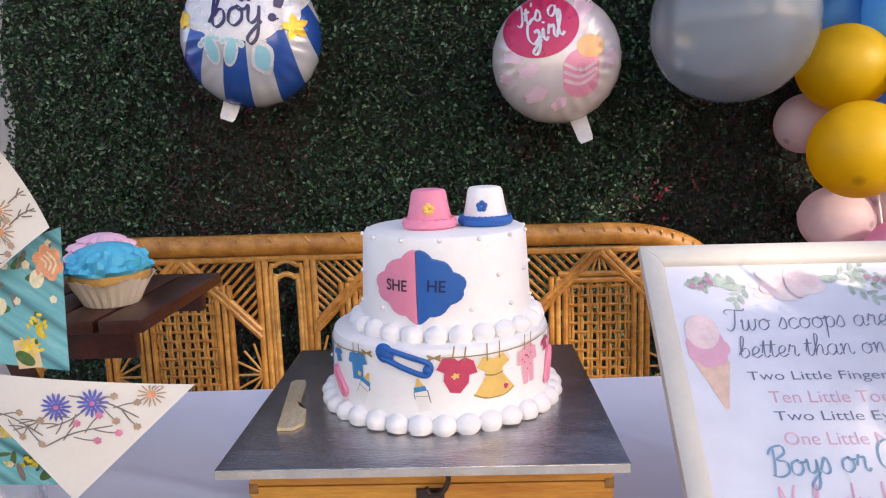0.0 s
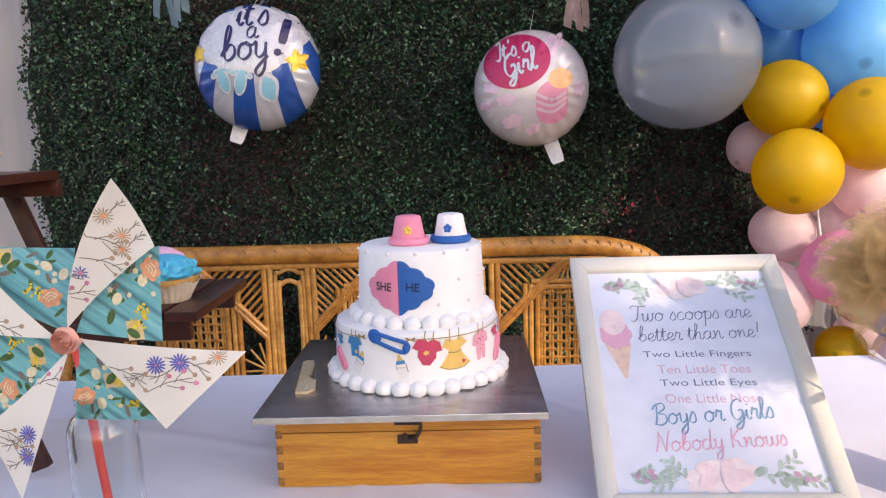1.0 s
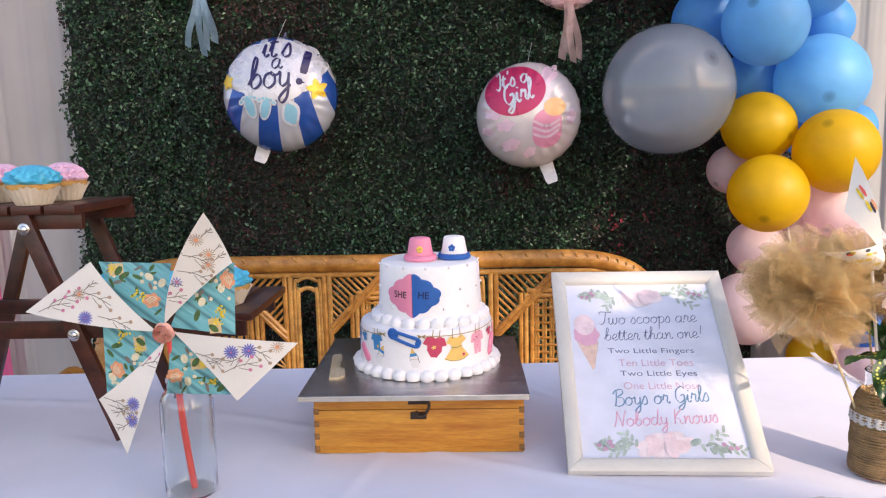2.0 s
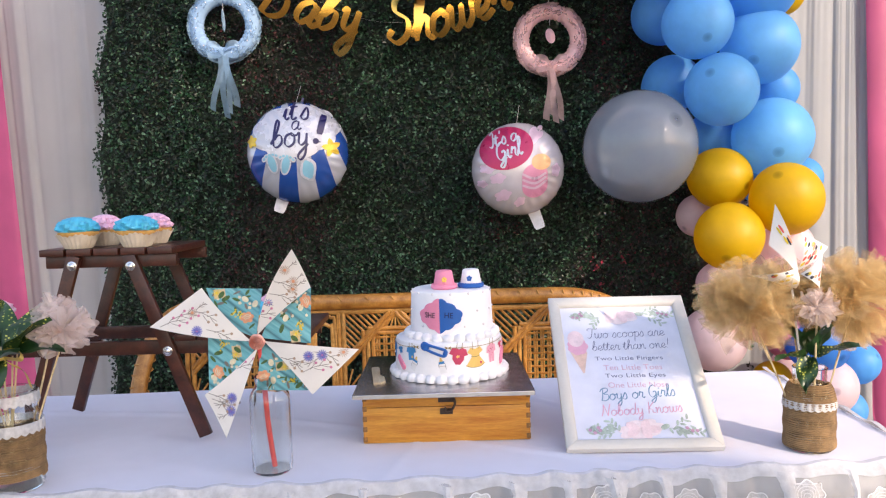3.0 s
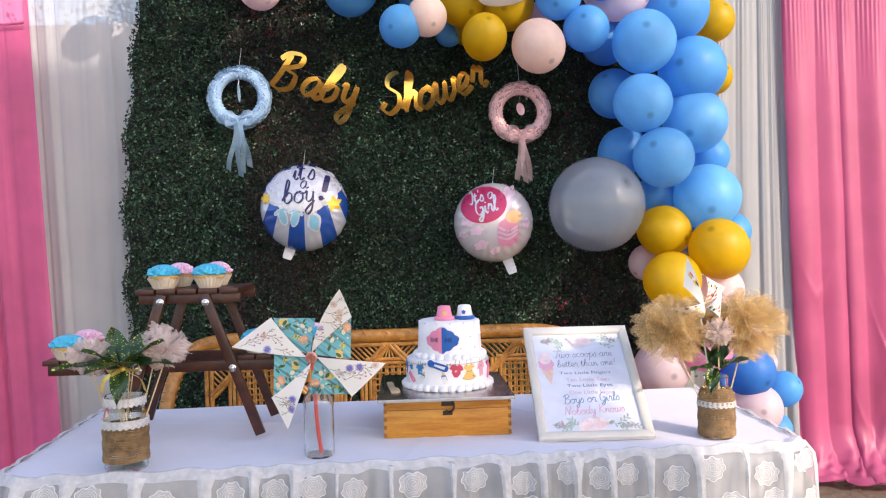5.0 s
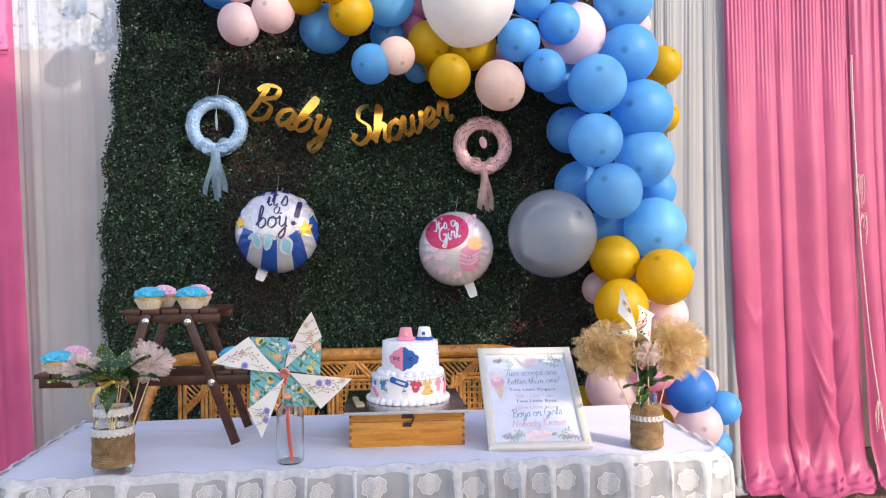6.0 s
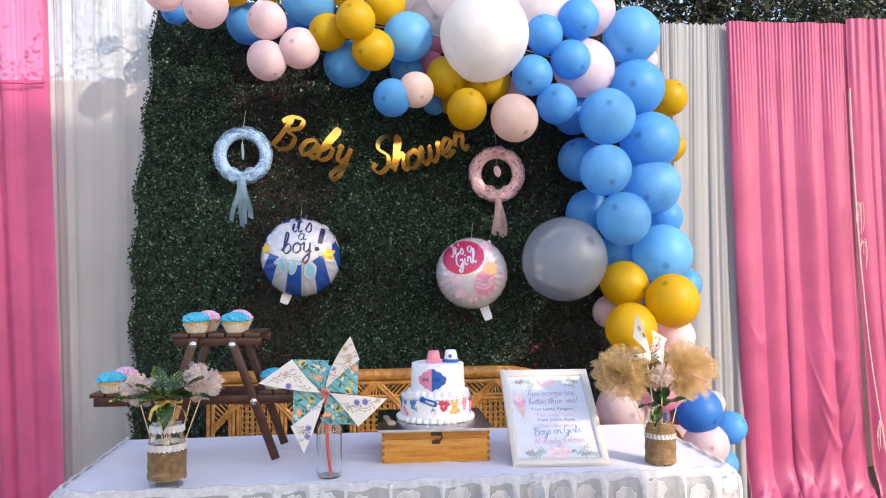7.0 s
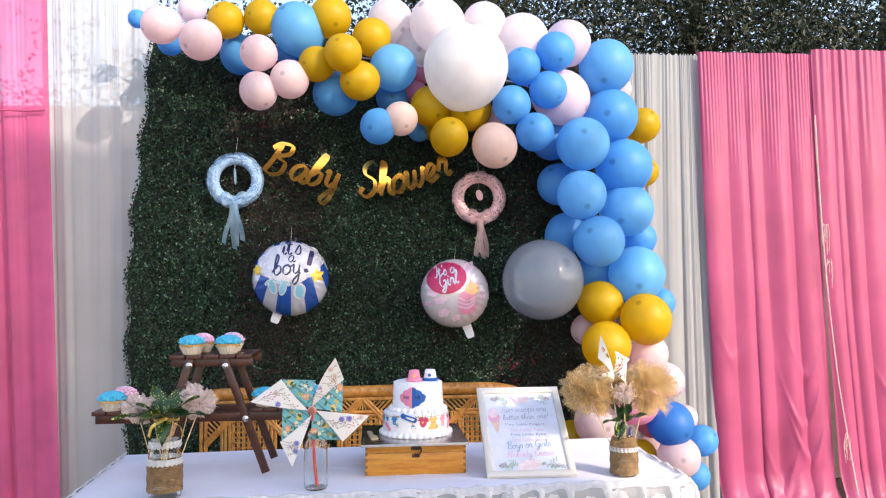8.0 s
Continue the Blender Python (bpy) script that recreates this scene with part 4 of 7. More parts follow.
protos = {}
r = random.Random(12)
for group in (ARCH_LEFT, ARCH_MIDDLE, ARCH_RIGHT, CORNER, COLUMN, FOOT):
    for hue, x, y, z, rad in group:
        d = Vector((r.uniform(-0.75, 0.75), -r.uniform(0.25, 1.0), r.uniform(-0.75, 0.55))).normalized()
        turn = d.to_track_quat("Z", "Y")
        m = Matrix.LocRotScale((x, y, z), turn, Vector((rad, rad, rad * r.uniform(1.0, 1.1))))
        if hue not in protos:
            protos[hue] = balloon(hue, latex(hue + "_latex", HUES[hue]), NAMES[hue] + " latex balloon tied into the garland", "balloons of the garland")
            protos[hue].matrix_basis = m
        else:
            o = protos[hue].scale.copy()
            copy_thing(protos[hue], m @ Matrix.Diagonal((1 / o.x, 1 / o.y, 1 / o.z, 1)))
CLEAR = latex("clear_latex", (0.70, 0.82, 1.0), 0.59)
WHITISH = latex("milky_latex", (0.97, 0.96, 0.98))
for mat_, label, x, y, z, rad, d in ((CLEAR, "large clear translucent balloon beside the blue balloons", 0.725, 2.03, 1.358, 0.207, (0.35, -0.75, 0.35)), (WHITISH, "large milky white balloon at the top of the garland", 0.335, 1.96, 2.427, 0.212, (0.1, -0.5, 0.8))):
    t = balloon("clear", mat_, label, "")
    t.matrix_basis = Matrix.LocRotScale((x, y, z), Vector(d).to_track_quat("Z", "Y"), Vector((rad, rad, rad * 1.02)))
spine = thing("garland_line", "clear strip that the garland balloons are tied to", "string")
bm = bmesh.new()
tube(bm, spline([(-1.317, 2.22, 2.748), (-0.626, 2.18, 2.588), (0.064, 2.17, 2.498), (0.705, 2.14, 2.377), (1.049, 2.14, 2.149), (1.105, 2.14, 1.555), (1.142, 2.12, 1.059), (1.238, 2.12, 0.564), (1.433, 2.14, 0.268)], 8), 0.004, 6)
part("strip", bm, THREAD, spine)

# ---- rattan bench ----
bench = thing("rattan_bench", "honey-coloured rattan bench with fan and lattice panels in its back", "bench", (-0.178, 1.93, 0))
bench.matrix_basis = bench.matrix_basis @ Matrix.Diagonal((1.03, 1.0, 1.0375, 1.0))


def cane(pts, r, name="cane", mat_=None, seg=8, smooth=5):
    bm = bmesh.new()
    tube(bm, spline(pts, smooth) if smooth and len(pts) > 2 else pts, r, seg)
    return part(name, bm, mat_ or RATTAN, bench)


bx = 0.155
top = [(-0.87, -0.16, 0.42), (-0.86, -0.10, 0.60), (-0.81, -0.03, 0.74), (-0.70, 0.0, 0.795), (-0.45, 0.0, 0.80), (0, 0.0, 0.80), (0.45, 0.0, 0.806), (0.66, 0.0, 0.795), (0.78, -0.02, 0.74), (0.86, -0.10, 0.60), (0.88, -0.16, 0.42)]
cane(top, 0.027, "top_rail", RATTAN, 14, 8)
bm = bmesh.new()
pts = spline(top, 26)
# the bindings wound round the top rail
for i in range(4, len(pts) - 8, 5):
    p, q = Vector(pts[i]), Vector(pts[i + 3])
    d = (q - p).normalized()
    s = d.cross(Vector((0, 1, 0))).normalized()
    w = Vector((0, 1, 0))
    ring = [p.lerp(q, k / 10) + 0.0265 * (s * math.cos(0.6 + k * 0.33) + w * math.sin(-1.9 + k * 0.36)) for k in range(11)]
    tube(bm, ring, 0.0028, 5)
part("rail_binding", bm, RATTAN_PALE, bench, "pale winding cane")["kind"] = "stuff"
cane([(-0.78, 0.0, 0.762), (-0.3, 0, 0.765), (0.3, 0, 0.766), (0.75, 0, 0.765)], 0.009, "upper_cane", RATTAN_PALE)
cane([(-0.80, 0.0, 0.40), (0.80, 0, 0.40)], 0.014, "lower_cane")
for px in (-0.328, -0.311, -0.204, -0.188, 0.175, 0.19, 0.316, 0.333, -0.318 - 0.42, -0.318 - 0.40, 0.725, 0.742):
    cane([(px, 0.0, 0.40), (px, 0, 0.765)], 0.0085, "upright", RATTAN_PALE if px in (-0.311, -0.188, 0.19, 0.316) else RATTAN, 8, 0)
for sx in (-0.257, 0.253):
    for w, zt, rr in ((0.040, 0.758, 0.006), (0.030, 0.725, 0.007)):
        cane([(sx - w, -0.002, 0.40), (sx - w, -0.002, zt - w), (sx - w * 0.7, -0.002, zt - w * 0.3), (sx, -0.002, zt), (sx + w * 0.7, -0.002, zt - w * 0.3), (sx + w, -0.002, zt - w), (sx + w, -0.002, 0.40)], rr, "slot_loop", RATTAN_PALE)


def fan_panel(cx, half):
    """A back panel: two leaning canes, fans of thin canes and a woven lattice."""
    apex = 0.762
    low = apex - half * 1.02
    for s in (-1, 1):
        for o in (0.0, 0.019):
            cane([(cx + s * o, -0.004, apex), (cx + s * half, -0.004, low + o * 1.0)], 0.0085, "leaning_cane", RATTAN, 8, 0)
        # thin parallel canes filling the corner
        for k in range(1, 9):
            e = half * k / 8
            cane([(cx + s * e, 0.004, apex), (cx + s * e / 2, 0.004, apex - e / 2)], 0.0042, "corner_cane", RATTAN, 6, 0)
            d = (half - e) / 2
            if k < 8:
                cane([(cx + s * half, 0.004, apex - e), (cx + s * (half - d), 0.004, apex - e - d)], 0.0042, "corner_cane", RATTAN, 6, 0)
        # side fan
        for k in range(7):
            a = math.pi * (0.5 + 0.8 * (k - 3) / 6)
            cane([(cx + s * half, 0.0, low - 0.10), (cx + s * (half - 0.075 * math.sin(a)), 0.0, low - 0.10 + 0.075 * math.cos(a) * 1.15)], 0.0033, "fan_cane", RATTAN_PALE, 6, 0)
        cane([(cx + s * half, -0.004, low - 0.19), (cx + s * half * 0.55, -0.004, low - 0.32)], 0.008, "leaning_cane", RATTAN, 8, 0)
    bw = half * 0.42
    for k in range(9):
        a = (k - 4) / 4
        cane([(cx + a * 0.012, 0.0, apex - 0.008), (cx + a * bw * 0.95, 0.0, 0.706)], 0.0034, "fan_cane", RATTAN_PALE, 6, 0)
    for z in (0.706, 0.690):
        cane([(cx - bw - 0.02, -0.004, z), (cx + bw + 0.02, -0.004, z)], 0.0075, "lattice_rail", RATTAN, 8, 0)
    for s in (-1, 1):
        for o in (0.004, 0.022, 0.038):
            cane([(cx + s * (bw + o), -0.004, 0.40), (cx + s * (bw + o), -0.004, 0.70)], 0.0075, "lattice_post", RATTAN_PALE if o == 0.022 else RATTAN, 8, 0)
    n = max(4, round(2 * bw / 0.025))
    for i in range(n):
        x = cx - bw + (i + 0.5) * 2 * bw / n
        for o in (-0.004, 0.004):
            cane([(x + o, 0.004 * (-1) ** (i + j), 0.405 + 0.0215 * j) for j in range(14)], 0.0038, "lattice_upright", RATTAN_PALE, 5, 0)
    for j in range(12):
        z = 0.415 + j * 0.0235
        cane([(cx - bw + i * 2 * bw / n, 0.004 * (-1) ** (i + j + 1), z) for i in range(n + 1)], 0.0042, "lattice_weft", RATTAN, 5, 0)


for cx, half in ((-0.525, 0.195), (-0.006, 0.178), (0.53, 0.195)):
    fan_panel(cx, half)
bm = bmesh.new()
box(bm, 1.66, 0.50, 0.035, pose(0, -0.27, 0.385), 0.012)
part("seat", bm, RATTAN_PALE, bench)
for sx in (-0.80, 0.80):
    for y, h in ((-0.50, 0.37), (-0.02, 0.42)):
        cane([(sx, y, 0.0), (sx, y, h)], 0.018, "leg", RATTAN, 10, 0)
    cane([(sx * 1.08, -0.16, 0.42), (sx * 1.08, -0.3, 0.55), (sx * 1.06, -0.46, 0.52), (sx * 1.0, -0.50, 0.37)], 0.018, "arm", RATTAN, 10)

# ---- wooden box ----
BW, BD, BH = 0.31, 0.235, 0.095
wbox = thing("wooden_box", "honey-coloured wooden box with finger joints and a bronze latch", "box", (-0.005, 0.61 + BD / 2, TZ + 0.001))
bm = bmesh.new()
box(bm, BW, BD, BH * 0.70, pose(0, 0, BH * 0.35), 0.002)
part("body", bm, BOX_WOOD, wbox)
bm = bmesh.new()
box(bm, BW, BD, BH * 0.29, pose(0, 0, BH * 0.853), 0.002)
part("lid", bm, BOX_WOOD, wbox)
END_WOOD = wood("end_grain", (0.18, 0.07, 0.015), (0.40, 0.20, 0.05), grain=(9, 9, 9), scale=20, rough=0.5)
bm = bmesh.new()
box(bm, 0.008, 0.006, 0.0095, None, 0.0008)
j0 = part("finger_joint", bm, END_WOOD, wbox)
first = True
for sx in (-1, 1):
    for k in range(5):
        m = pose(sx * (BW / 2 - 0.0035), -BD / 2 + 0.0024, 0.0075 + k * 0.0192)
        if first:
            j0.matrix_basis, first = m, False
        else:
            share("finger_joint", j0, wbox, m)
bm = bmesh.new()
box(bm, 0.030, 0.003, 0.013, pose(0, -BD / 2 - 0.0012, BH * 0.86), 0.001)
lat = part("latch", bm, BRONZE, wbox, "dark bronze latch plate")
bm = bmesh.new()
tube(bm, spline([(-0.002, -BD / 2 - 0.006, BH * 0.93), (0.012, -BD / 2 - 0.007, BH * 0.91), (0.016, -BD / 2 - 0.007, BH * 0.78), (0.010, -BD / 2 - 0.007, BH * 0.66), (0.0, -BD / 2 - 0.006, BH * 0.64), (-0.003, -BD / 2 - 0.006, BH * 0.70)], 6), 0.0024, 8)
tube(bm, [(0.010, -BD / 2, BH * 0.86), (0.010, -BD / 2 - 0.007, BH * 0.86)], 0.005, 12)
part("hook", bm, BRONZE, lat)
bm = bmesh.new()
box(bm, 0.024, 0.003, 0.011, pose(0, -BD / 2 - 0.0012, BH * 0.61), 0.001)
part("latch_plate", bm, BRONZE, wbox)

# ---- cake board, cake, knife ----
BZ = TZ + 0.001 + BH + 0.0005
board = thing("cake_board", "silver foil cake board on the wooden box", "cake board", (-0.009, 0.727, BZ))
bm = bmesh.new()
box(bm, 0.328, 0.326, 0.0085, pose(0, 0, 0.00425), 0.002)
part("board", bm, SILVER, board)
bm = bmesh.new()
box(bm, 0.326, 0.0012, 0.0065, pose(0, -0.1634, 0.00425), 0.0003)
part("cut_edge", bm, surf("grey_card_edge", (0.45, 0.43, 0.40), 0.8, 0.15, 30, 300, 0.3), board, "bare grey card edge")
CZ = BZ + 0.0087
cake = thing("cake", "two-tier white cream cake with baby-themed sugar decorations", "cake", (0.003, 0.737, CZ))
R1, R2, H1, H2 = 0.106, 0.079, 0.075, 0.093
UX = 0.007  # the upper tier sits a little off the middle
bm = bmesh.new()
lathe(bm, [(R1 * 1.01, 0), (R1 * 1.01, 0.02), (R1, H1 - 0.008), (R1 - 0.002, H1 - 0.002), (R1 - 0.007, H1), (0.0005, H1)], 72)
part("lower_tier", bm, CREAM, cake)
bm = bmesh.new()
lathe(bm, [(R2 * 1.06, H1), (R2 * 1.04, H1 + 0.02), (R2, H1 + H2 - 0.007), (R2 - 0.002, H1 + H2 - 0.002), (R2 - 0.006, H1 + H2), (0.0005, H1 + H2)], 72, pose(UX, 0, 0))
part("upper_tier", bm, CREAM, cake)


def shell_mesh(r, seed):
    """One piped cream shell, ridged and tailing off."""
    bm = bmesh.new()
    rr = random.Random(seed)
    ph = rr.uniform(0, 6)
    lathe(bm, [(0.0004, -r * 0.75), (r * 0.8, -r * 0.66), (r * 1.02, -r * 0.25), (r, r * 0.15), (r * 0.75, r * 0.58), (r * 0.35, r * 0.8), (0.0004, r * 0.86)], 14, None, lambda a, i: 1 + 0.05 * math.sin(5 * a + ph + i * 0.5))
    return bm


def shell_ring(n, ring, z, r, start=0.0, cx=0.0):
    base = [part("cream_shell", shell_mesh(r, k), CREAM, cake) for k in range(3)]
    rr = random.Random(n)
    for k in range(n):
        a = 2 * math.pi * k / n + start
        m = pose(cx + ring * math.cos(a), ring * math.sin(a), z, rr.uniform(-12, 12), rr.uniform(-12, 12), math.degrees(a))
        m = m @ Matrix.Diagonal((1.0, rr.uniform(0.98, 1.14), rr.uniform(0.92, 1.08), 1))
        if k < 3:
            base[k].matrix_basis = m
        else:
            share("cream_shell", base[k % 3], cake, m)


shell_ring(33, R1 + 0.003, 0.0075, 0.0103)
shell_ring(25, R2 * 1.06 + 0.002, H1 + 0.006, 0.0100, 0.1, UX)


def side(radius, z0, cx=0.0):
    """Prints and pads on a tier's side: u along the round from the front, v up."""
    return lambda u, v, h: (cx + (radius + h) * math.sin(u / radius), -(radius + h) * math.cos(u / radius), z0 + v)


low, high = side(R1 * 1.004, -CZ), side(R2 * 1.022, -CZ, UX)
pearl_bm = bmesh.new()
bmesh.ops.create_icosphere(pearl_bm, subdivisions=2, radius=0.0021)
pearl0 = part("pearl", pearl_bm, PEARL, cake)
spots = [(2 * math.pi * k / 14 + 0.2, H1 + H2 - 0.004, R2 + 0.0005) for k in range(14)] + [(2 * math.pi * k / 13 + 0.05, H1 + 0.055, R2 + 0.0022) for k in range(13)] + [(2 * math.pi * k / 12 + 0.3, H1 + 0.027, R2 + 0.0036) for k in range(12)]
spots = [s for s in spots if not (-2.25 < ((s[0] + math.pi) % (2 * math.pi) - math.pi) < -1.35 and s[1] < H1 + H2 - 0.01)]
spots += [(2 * math.pi * k / 9 + 0.5, 0.045 + 0.012 * (k % 2), R1 + 0.001) for k in range(9) if k in (4, 8, 0, 1)]
for k, (a, z, rad) in enumerate(spots):
    m = pose((UX if z > H1 else 0) + rad * math.cos(a), rad * math.sin(a), z)
    if k == 0:
        pearl0.matrix_basis = m
    else:
        share("pearl", pearl0, cake, m)


def plaque(sign, material, label):
    """Half of the cloud-shaped plaque."""
    bm = bmesh.new()
    n = 26
    pts = []
    for k in range(n + 1):
        a = -math.pi / 2 + math.pi * k / n
        rr = 1.02 + 0.10 * abs(math.sin(5.5 * a + 0.4)) - 0.05 - 0.12 * abs(math.sin(2 * a))
        pts.append((-0.023 + sign * 0.043 * rr * math.cos(a) ** 1.25 if math.cos(a) > 1e-6 else -0.023, 0.9785 + 0.0325 * rr * math.sin(a)))
    mid = (-0.023 + sign * 0.014, 0.9785)
    rings = []
    for f in (1.0, 0.97, 0.6):
        h = {1.0: 0.0004, 0.97: 0.003, 0.6: 0.0036}[f]
        rings.append([bm.verts.new(high(mid[0] + (x - mid[0]) * f, mid[1] + (z - mid[1]) * f, h)) for x, z in pts])
    c = bm.verts.new(high(*mid, 0.0036))
    for a, b in zip(rings, rings[1:]):
        for k in range(n + 1):
            j = (k + 1) % (n + 1)
            bm.faces.new((a[k], a[j], b[j], b[k]))
    for k in range(n + 1):
        bm.faces.new((rings[-1][k], rings[-1][(k + 1) % (n + 1)], c))
    return part("plaque_half", bm, material, cake, label)


p1 = plaque(-1, FONDANT_PINK, "pink sugar half reading SHE")
p2 = plaque(1, FONDANT_BLUE, "blue sugar half reading HE")
over = lambda u, v, h: high(u, v, h + 0.0036)
bm = bmesh.new()
printed(bm, over, "SHE", -0.0415, 0.980, 0.0205, 0.0105, -0.04, 0.012)
part("letters", bm, INK, p1, "black piped letters SHE", False)
bm = bmesh.new()
printed(bm, over, "HE", -0.0055, 0.980, 0.0155, 0.0105, -0.06, 0.012)
part("letters", bm, surf("navy_ink", (0.004, 0.02, 0.10), 0.6, 0.1, 50, 300, 0), p2, "dark piped letters HE", False)


def sticker(name, shapes, label, mats):
    """A sugar-paper figure: a list of (material index, builder)."""
    out = None
    for k, (mi, build) in enumerate(shapes):
        bm = bmesh.new()
        build(bm)
        o = part(name if out is None else "print", bm, mats[mi], cake if out is None else out, label if out is None else "", False)
        out = out or o
    return out


SUGAR_WHITE = surf("sugar_paper", (0.84, 0.82, 0.80), 0.7, 0.04, 60, 400, 0.05)
SUGAR_RED = surf("red_sugar_print", (0.62, 0.06, 0.13), 0.65, 0.08, 60, 400, 0.05)
SUGAR_BLUE = surf("blue_sugar_print", (0.03, 0.26, 0.56), 0.65, 0.08, 60, 400, 0.05)
SUGAR_YELLOW = surf("yellow_sugar_print", (0.84, 0.55, 0.16), 0.65, 0.08, 60, 400, 0.05)
SUGAR_PINK = surf("pink_sugar_print", (0.86, 0.40, 0.50), 0.65, 0.08, 60, 400, 0.05)
LINE_BROWN = surf("brown_line", (0.35, 0.24, 0.10), 0.7, 0.1, 60, 300, 0)
MATS = [SUGAR_WHITE, SUGAR_RED, SUGAR_BLUE, SUGAR_YELLOW, SUGAR_PINK, LINE_BROWN, INK]
TEE = [(-0.5, 0.45), (-0.2, 0.55), (0, 0.48), (0.2, 0.55), (0.5, 0.45), (0.62, 0.12), (0.36, 0.08), (0.34, -0.5), (-0.34, -0.5), (-0.36, 0.08), (-0.62, 0.12)]
SUIT = [(-0.5, 0.45), (-0.2, 0.55), (0, 0.42), (0.2, 0.55), (0.5, 0.45), (0.66, 0.1), (0.40, 0.02), (0.40, -0.22), (0.16, -0.55), (-0.16, -0.55), (-0.40, -0.22), (-0.40, 0.02), (-0.66, 0.1)]
DRESS = [(-0.30, 0.55), (0, 0.45), (0.30, 0.55), (0.50, 0.30), (0.26, 0.20), (0.24, 0.05), (0.62, -0.42), (0.3, -0.54), (0, -0.56), (-0.3, -0.54), (-0.62, -0.42), (-0.24, 0.05), (-0.26, 0.20), (-0.50, 0.30)]
ROMPER = [(-0.5, 0.40), (-0.15, 0.55), (0.15, 0.55), (0.5, 0.40), (0.58, 0.05), (0.34, 0.12), (0.34, -0.2), (0.30, -0.56), (0.04, -0.56), (0, -0.25), (-0.04, -0.56), (-0.30, -0.56), (-0.34, -0.2), (-0.34, 0.12), (-0.58, 0.05)]


def garment(outline, u, v, w, h, col, label, rot=0.0, extra=None):
    c, s = math.cos(rot), math.sin(rot)
    tr = lambda pts, k: [(u + w * k * (c * x - s * y), v + h * k * (s * x + c * y)) for x, y in pts]
    shapes = [(0, lambda bm: poly(bm, low, tr(outline, 1.12), 0.0002)), (col, lambda bm: poly(bm, low, tr(outline, 0.98), 0.0007))]
    if extra:
        shapes += extra
    for dx in (-0.18, 0.18):
        shapes.append((5, lambda bm, dx=dx: stroke(bm, low, tr([(dx, 0.42), (dx + 0.02, 0.85)], 1.0), 0.0016, 0.001, smooth=0)))
    return sticker("sugar_garment", shapes, label, MATS)


garment(TEE, -0.079, 0.908, 0.021, 0.025, 2, "tiny blue sugar shirt", 0.05, [(3, lambda bm: patch(bm, low, -0.076, 0.902, 0.0022, 0.0024, None, 0, 0.001))])
garment(TEE, -0.113, 0.911, 0.017, 0.012, 2, "tiny blue sugar cap", 0.3)
garment(SUIT, -0.145, 0.907, 0.022, 0.030, 2, "tiny blue sugar bodysuit")
garment(SUIT, 0.0172, 0.9065, 0.028, 0.030, 1, "tiny red sugar bodysuit", -0.12, [(3, lambda bm: patch(bm, low, 0.0160, 0.9055, 0.0045, 0.0032, star(5, 0.5), 0.3, 0.001))])
garment(DRESS, 0.0515, 0.9015, 0.034, 0.036, 3, "tiny yellow sugar dress", 0.05, [(5, lambda bm: stroke(bm, low, [(0.042, 0.904), (0.0515, 0.9025), (0.0605, 0.9045)], 0.0012, 0.001)), (5, lambda bm: stroke(bm, low, [(0.0315, 0.8875), (0.043, 0.8828), (0.0605, 0.8828), (0.0715, 0.8880)], 0.0010, 0.001)), (1, lambda bm: patch(bm, low, 0.063, 0.8905, 0.0024, 0.0024, scallop(3, 0.3), 0.4, 0.001))])
rd = random.Random(6)
dots = [(rd.uniform(0.083, 0.098), rd.uniform(0.893, 0.918)) for _ in range(9)]
garment(ROMPER, 0.0915, 0.9045, 0.025, 0.033, 4, "tiny pink dotted sugar romper", 0.05, [(1, lambda bm: [patch(bm, low, a, b, 0.0009, 0.0009, None, 0, 0.001, 8, 1) for a, b in dots])])
garment(TEE, 0.126, 0.914, 0.016, 0.012, 1, "tiny red sugar cap", 0.2)
garment(SUIT, 0.151, 0.912, 0.018, 0.022, 4, "tiny pink sugar bodysuit")
for a, b in (((-0.165, 0.926), (-0.0655, 0.9225)), ((-0.002, 0.9225), (0.17, 0.931))):
    bm = bmesh.new()
    mid = ((a[0] + b[0]) / 2, (a[1] + b[1]) / 2 - 0.004)
    stroke(bm, low, [a, mid, b], 0.0011, 0.0012)
    e = b if a[0] < -0.1 else a
    for s in (-1, 1):
        for q in (0.6, -0.6):
            stroke(bm, low, [e, (e[0] + s * 0.0055, e[1] + 0.004 * q), (e[0] + s * 0.0035, e[1] + 0.0005 * q), e], 0.0012, 0.0014)
    part("clothes_line", bm, LINE_BROWN, cake, "thin twine-coloured clothes line", False)


def safety_pin(u, v, length, rot, material, label, thick=0.0024):
    """A piped sugar safety pin, its head at the start."""
    c, s = math.cos(rot), math.sin(rot)
    at = lambda x, y, h: low(u + c * x - s * y, v + s * x + c * y, h)
    bm = bmesh.new()
    w = length * 0.13
    loop = [at(x, y, 0.002) for x, y in spline([(-length / 2, w * 0.8), (0, w), (length * 0.42, w), (length / 2, 0), (length * 0.42, -w), (0, -w), (-length / 2, -w * 0.8)], 6)]
    tube(bm, loop, thick, 8)
    patch(bm, at, -length / 2 + 0.001, 0, w * 1.6, w * 1.55, None, 0, 0.0015, 20, 3, 0.003)
    patch(bm, at, length / 2 - 0.002, 0, w * 0.8, w * 0.9, None, 0, 0.002, 16, 3, 0.0028)
    return part("sugar_pin", bm, material, cake, label)


safety_pin(-0.0262, 0.9185, 0.044, -0.32, FONDANT_BLUE, "blue piped sugar safety pin", 0.0025)
safety_pin(-0.108, 0.887, 0.028, -0.75, FONDANT_PINK, "pink piped sugar safety pin", 0.0022)
safety_pin(0.131, 0.894, 0.030, 1.15, FONDANT_PINK, "pink piped sugar safety pin", 0.0022)


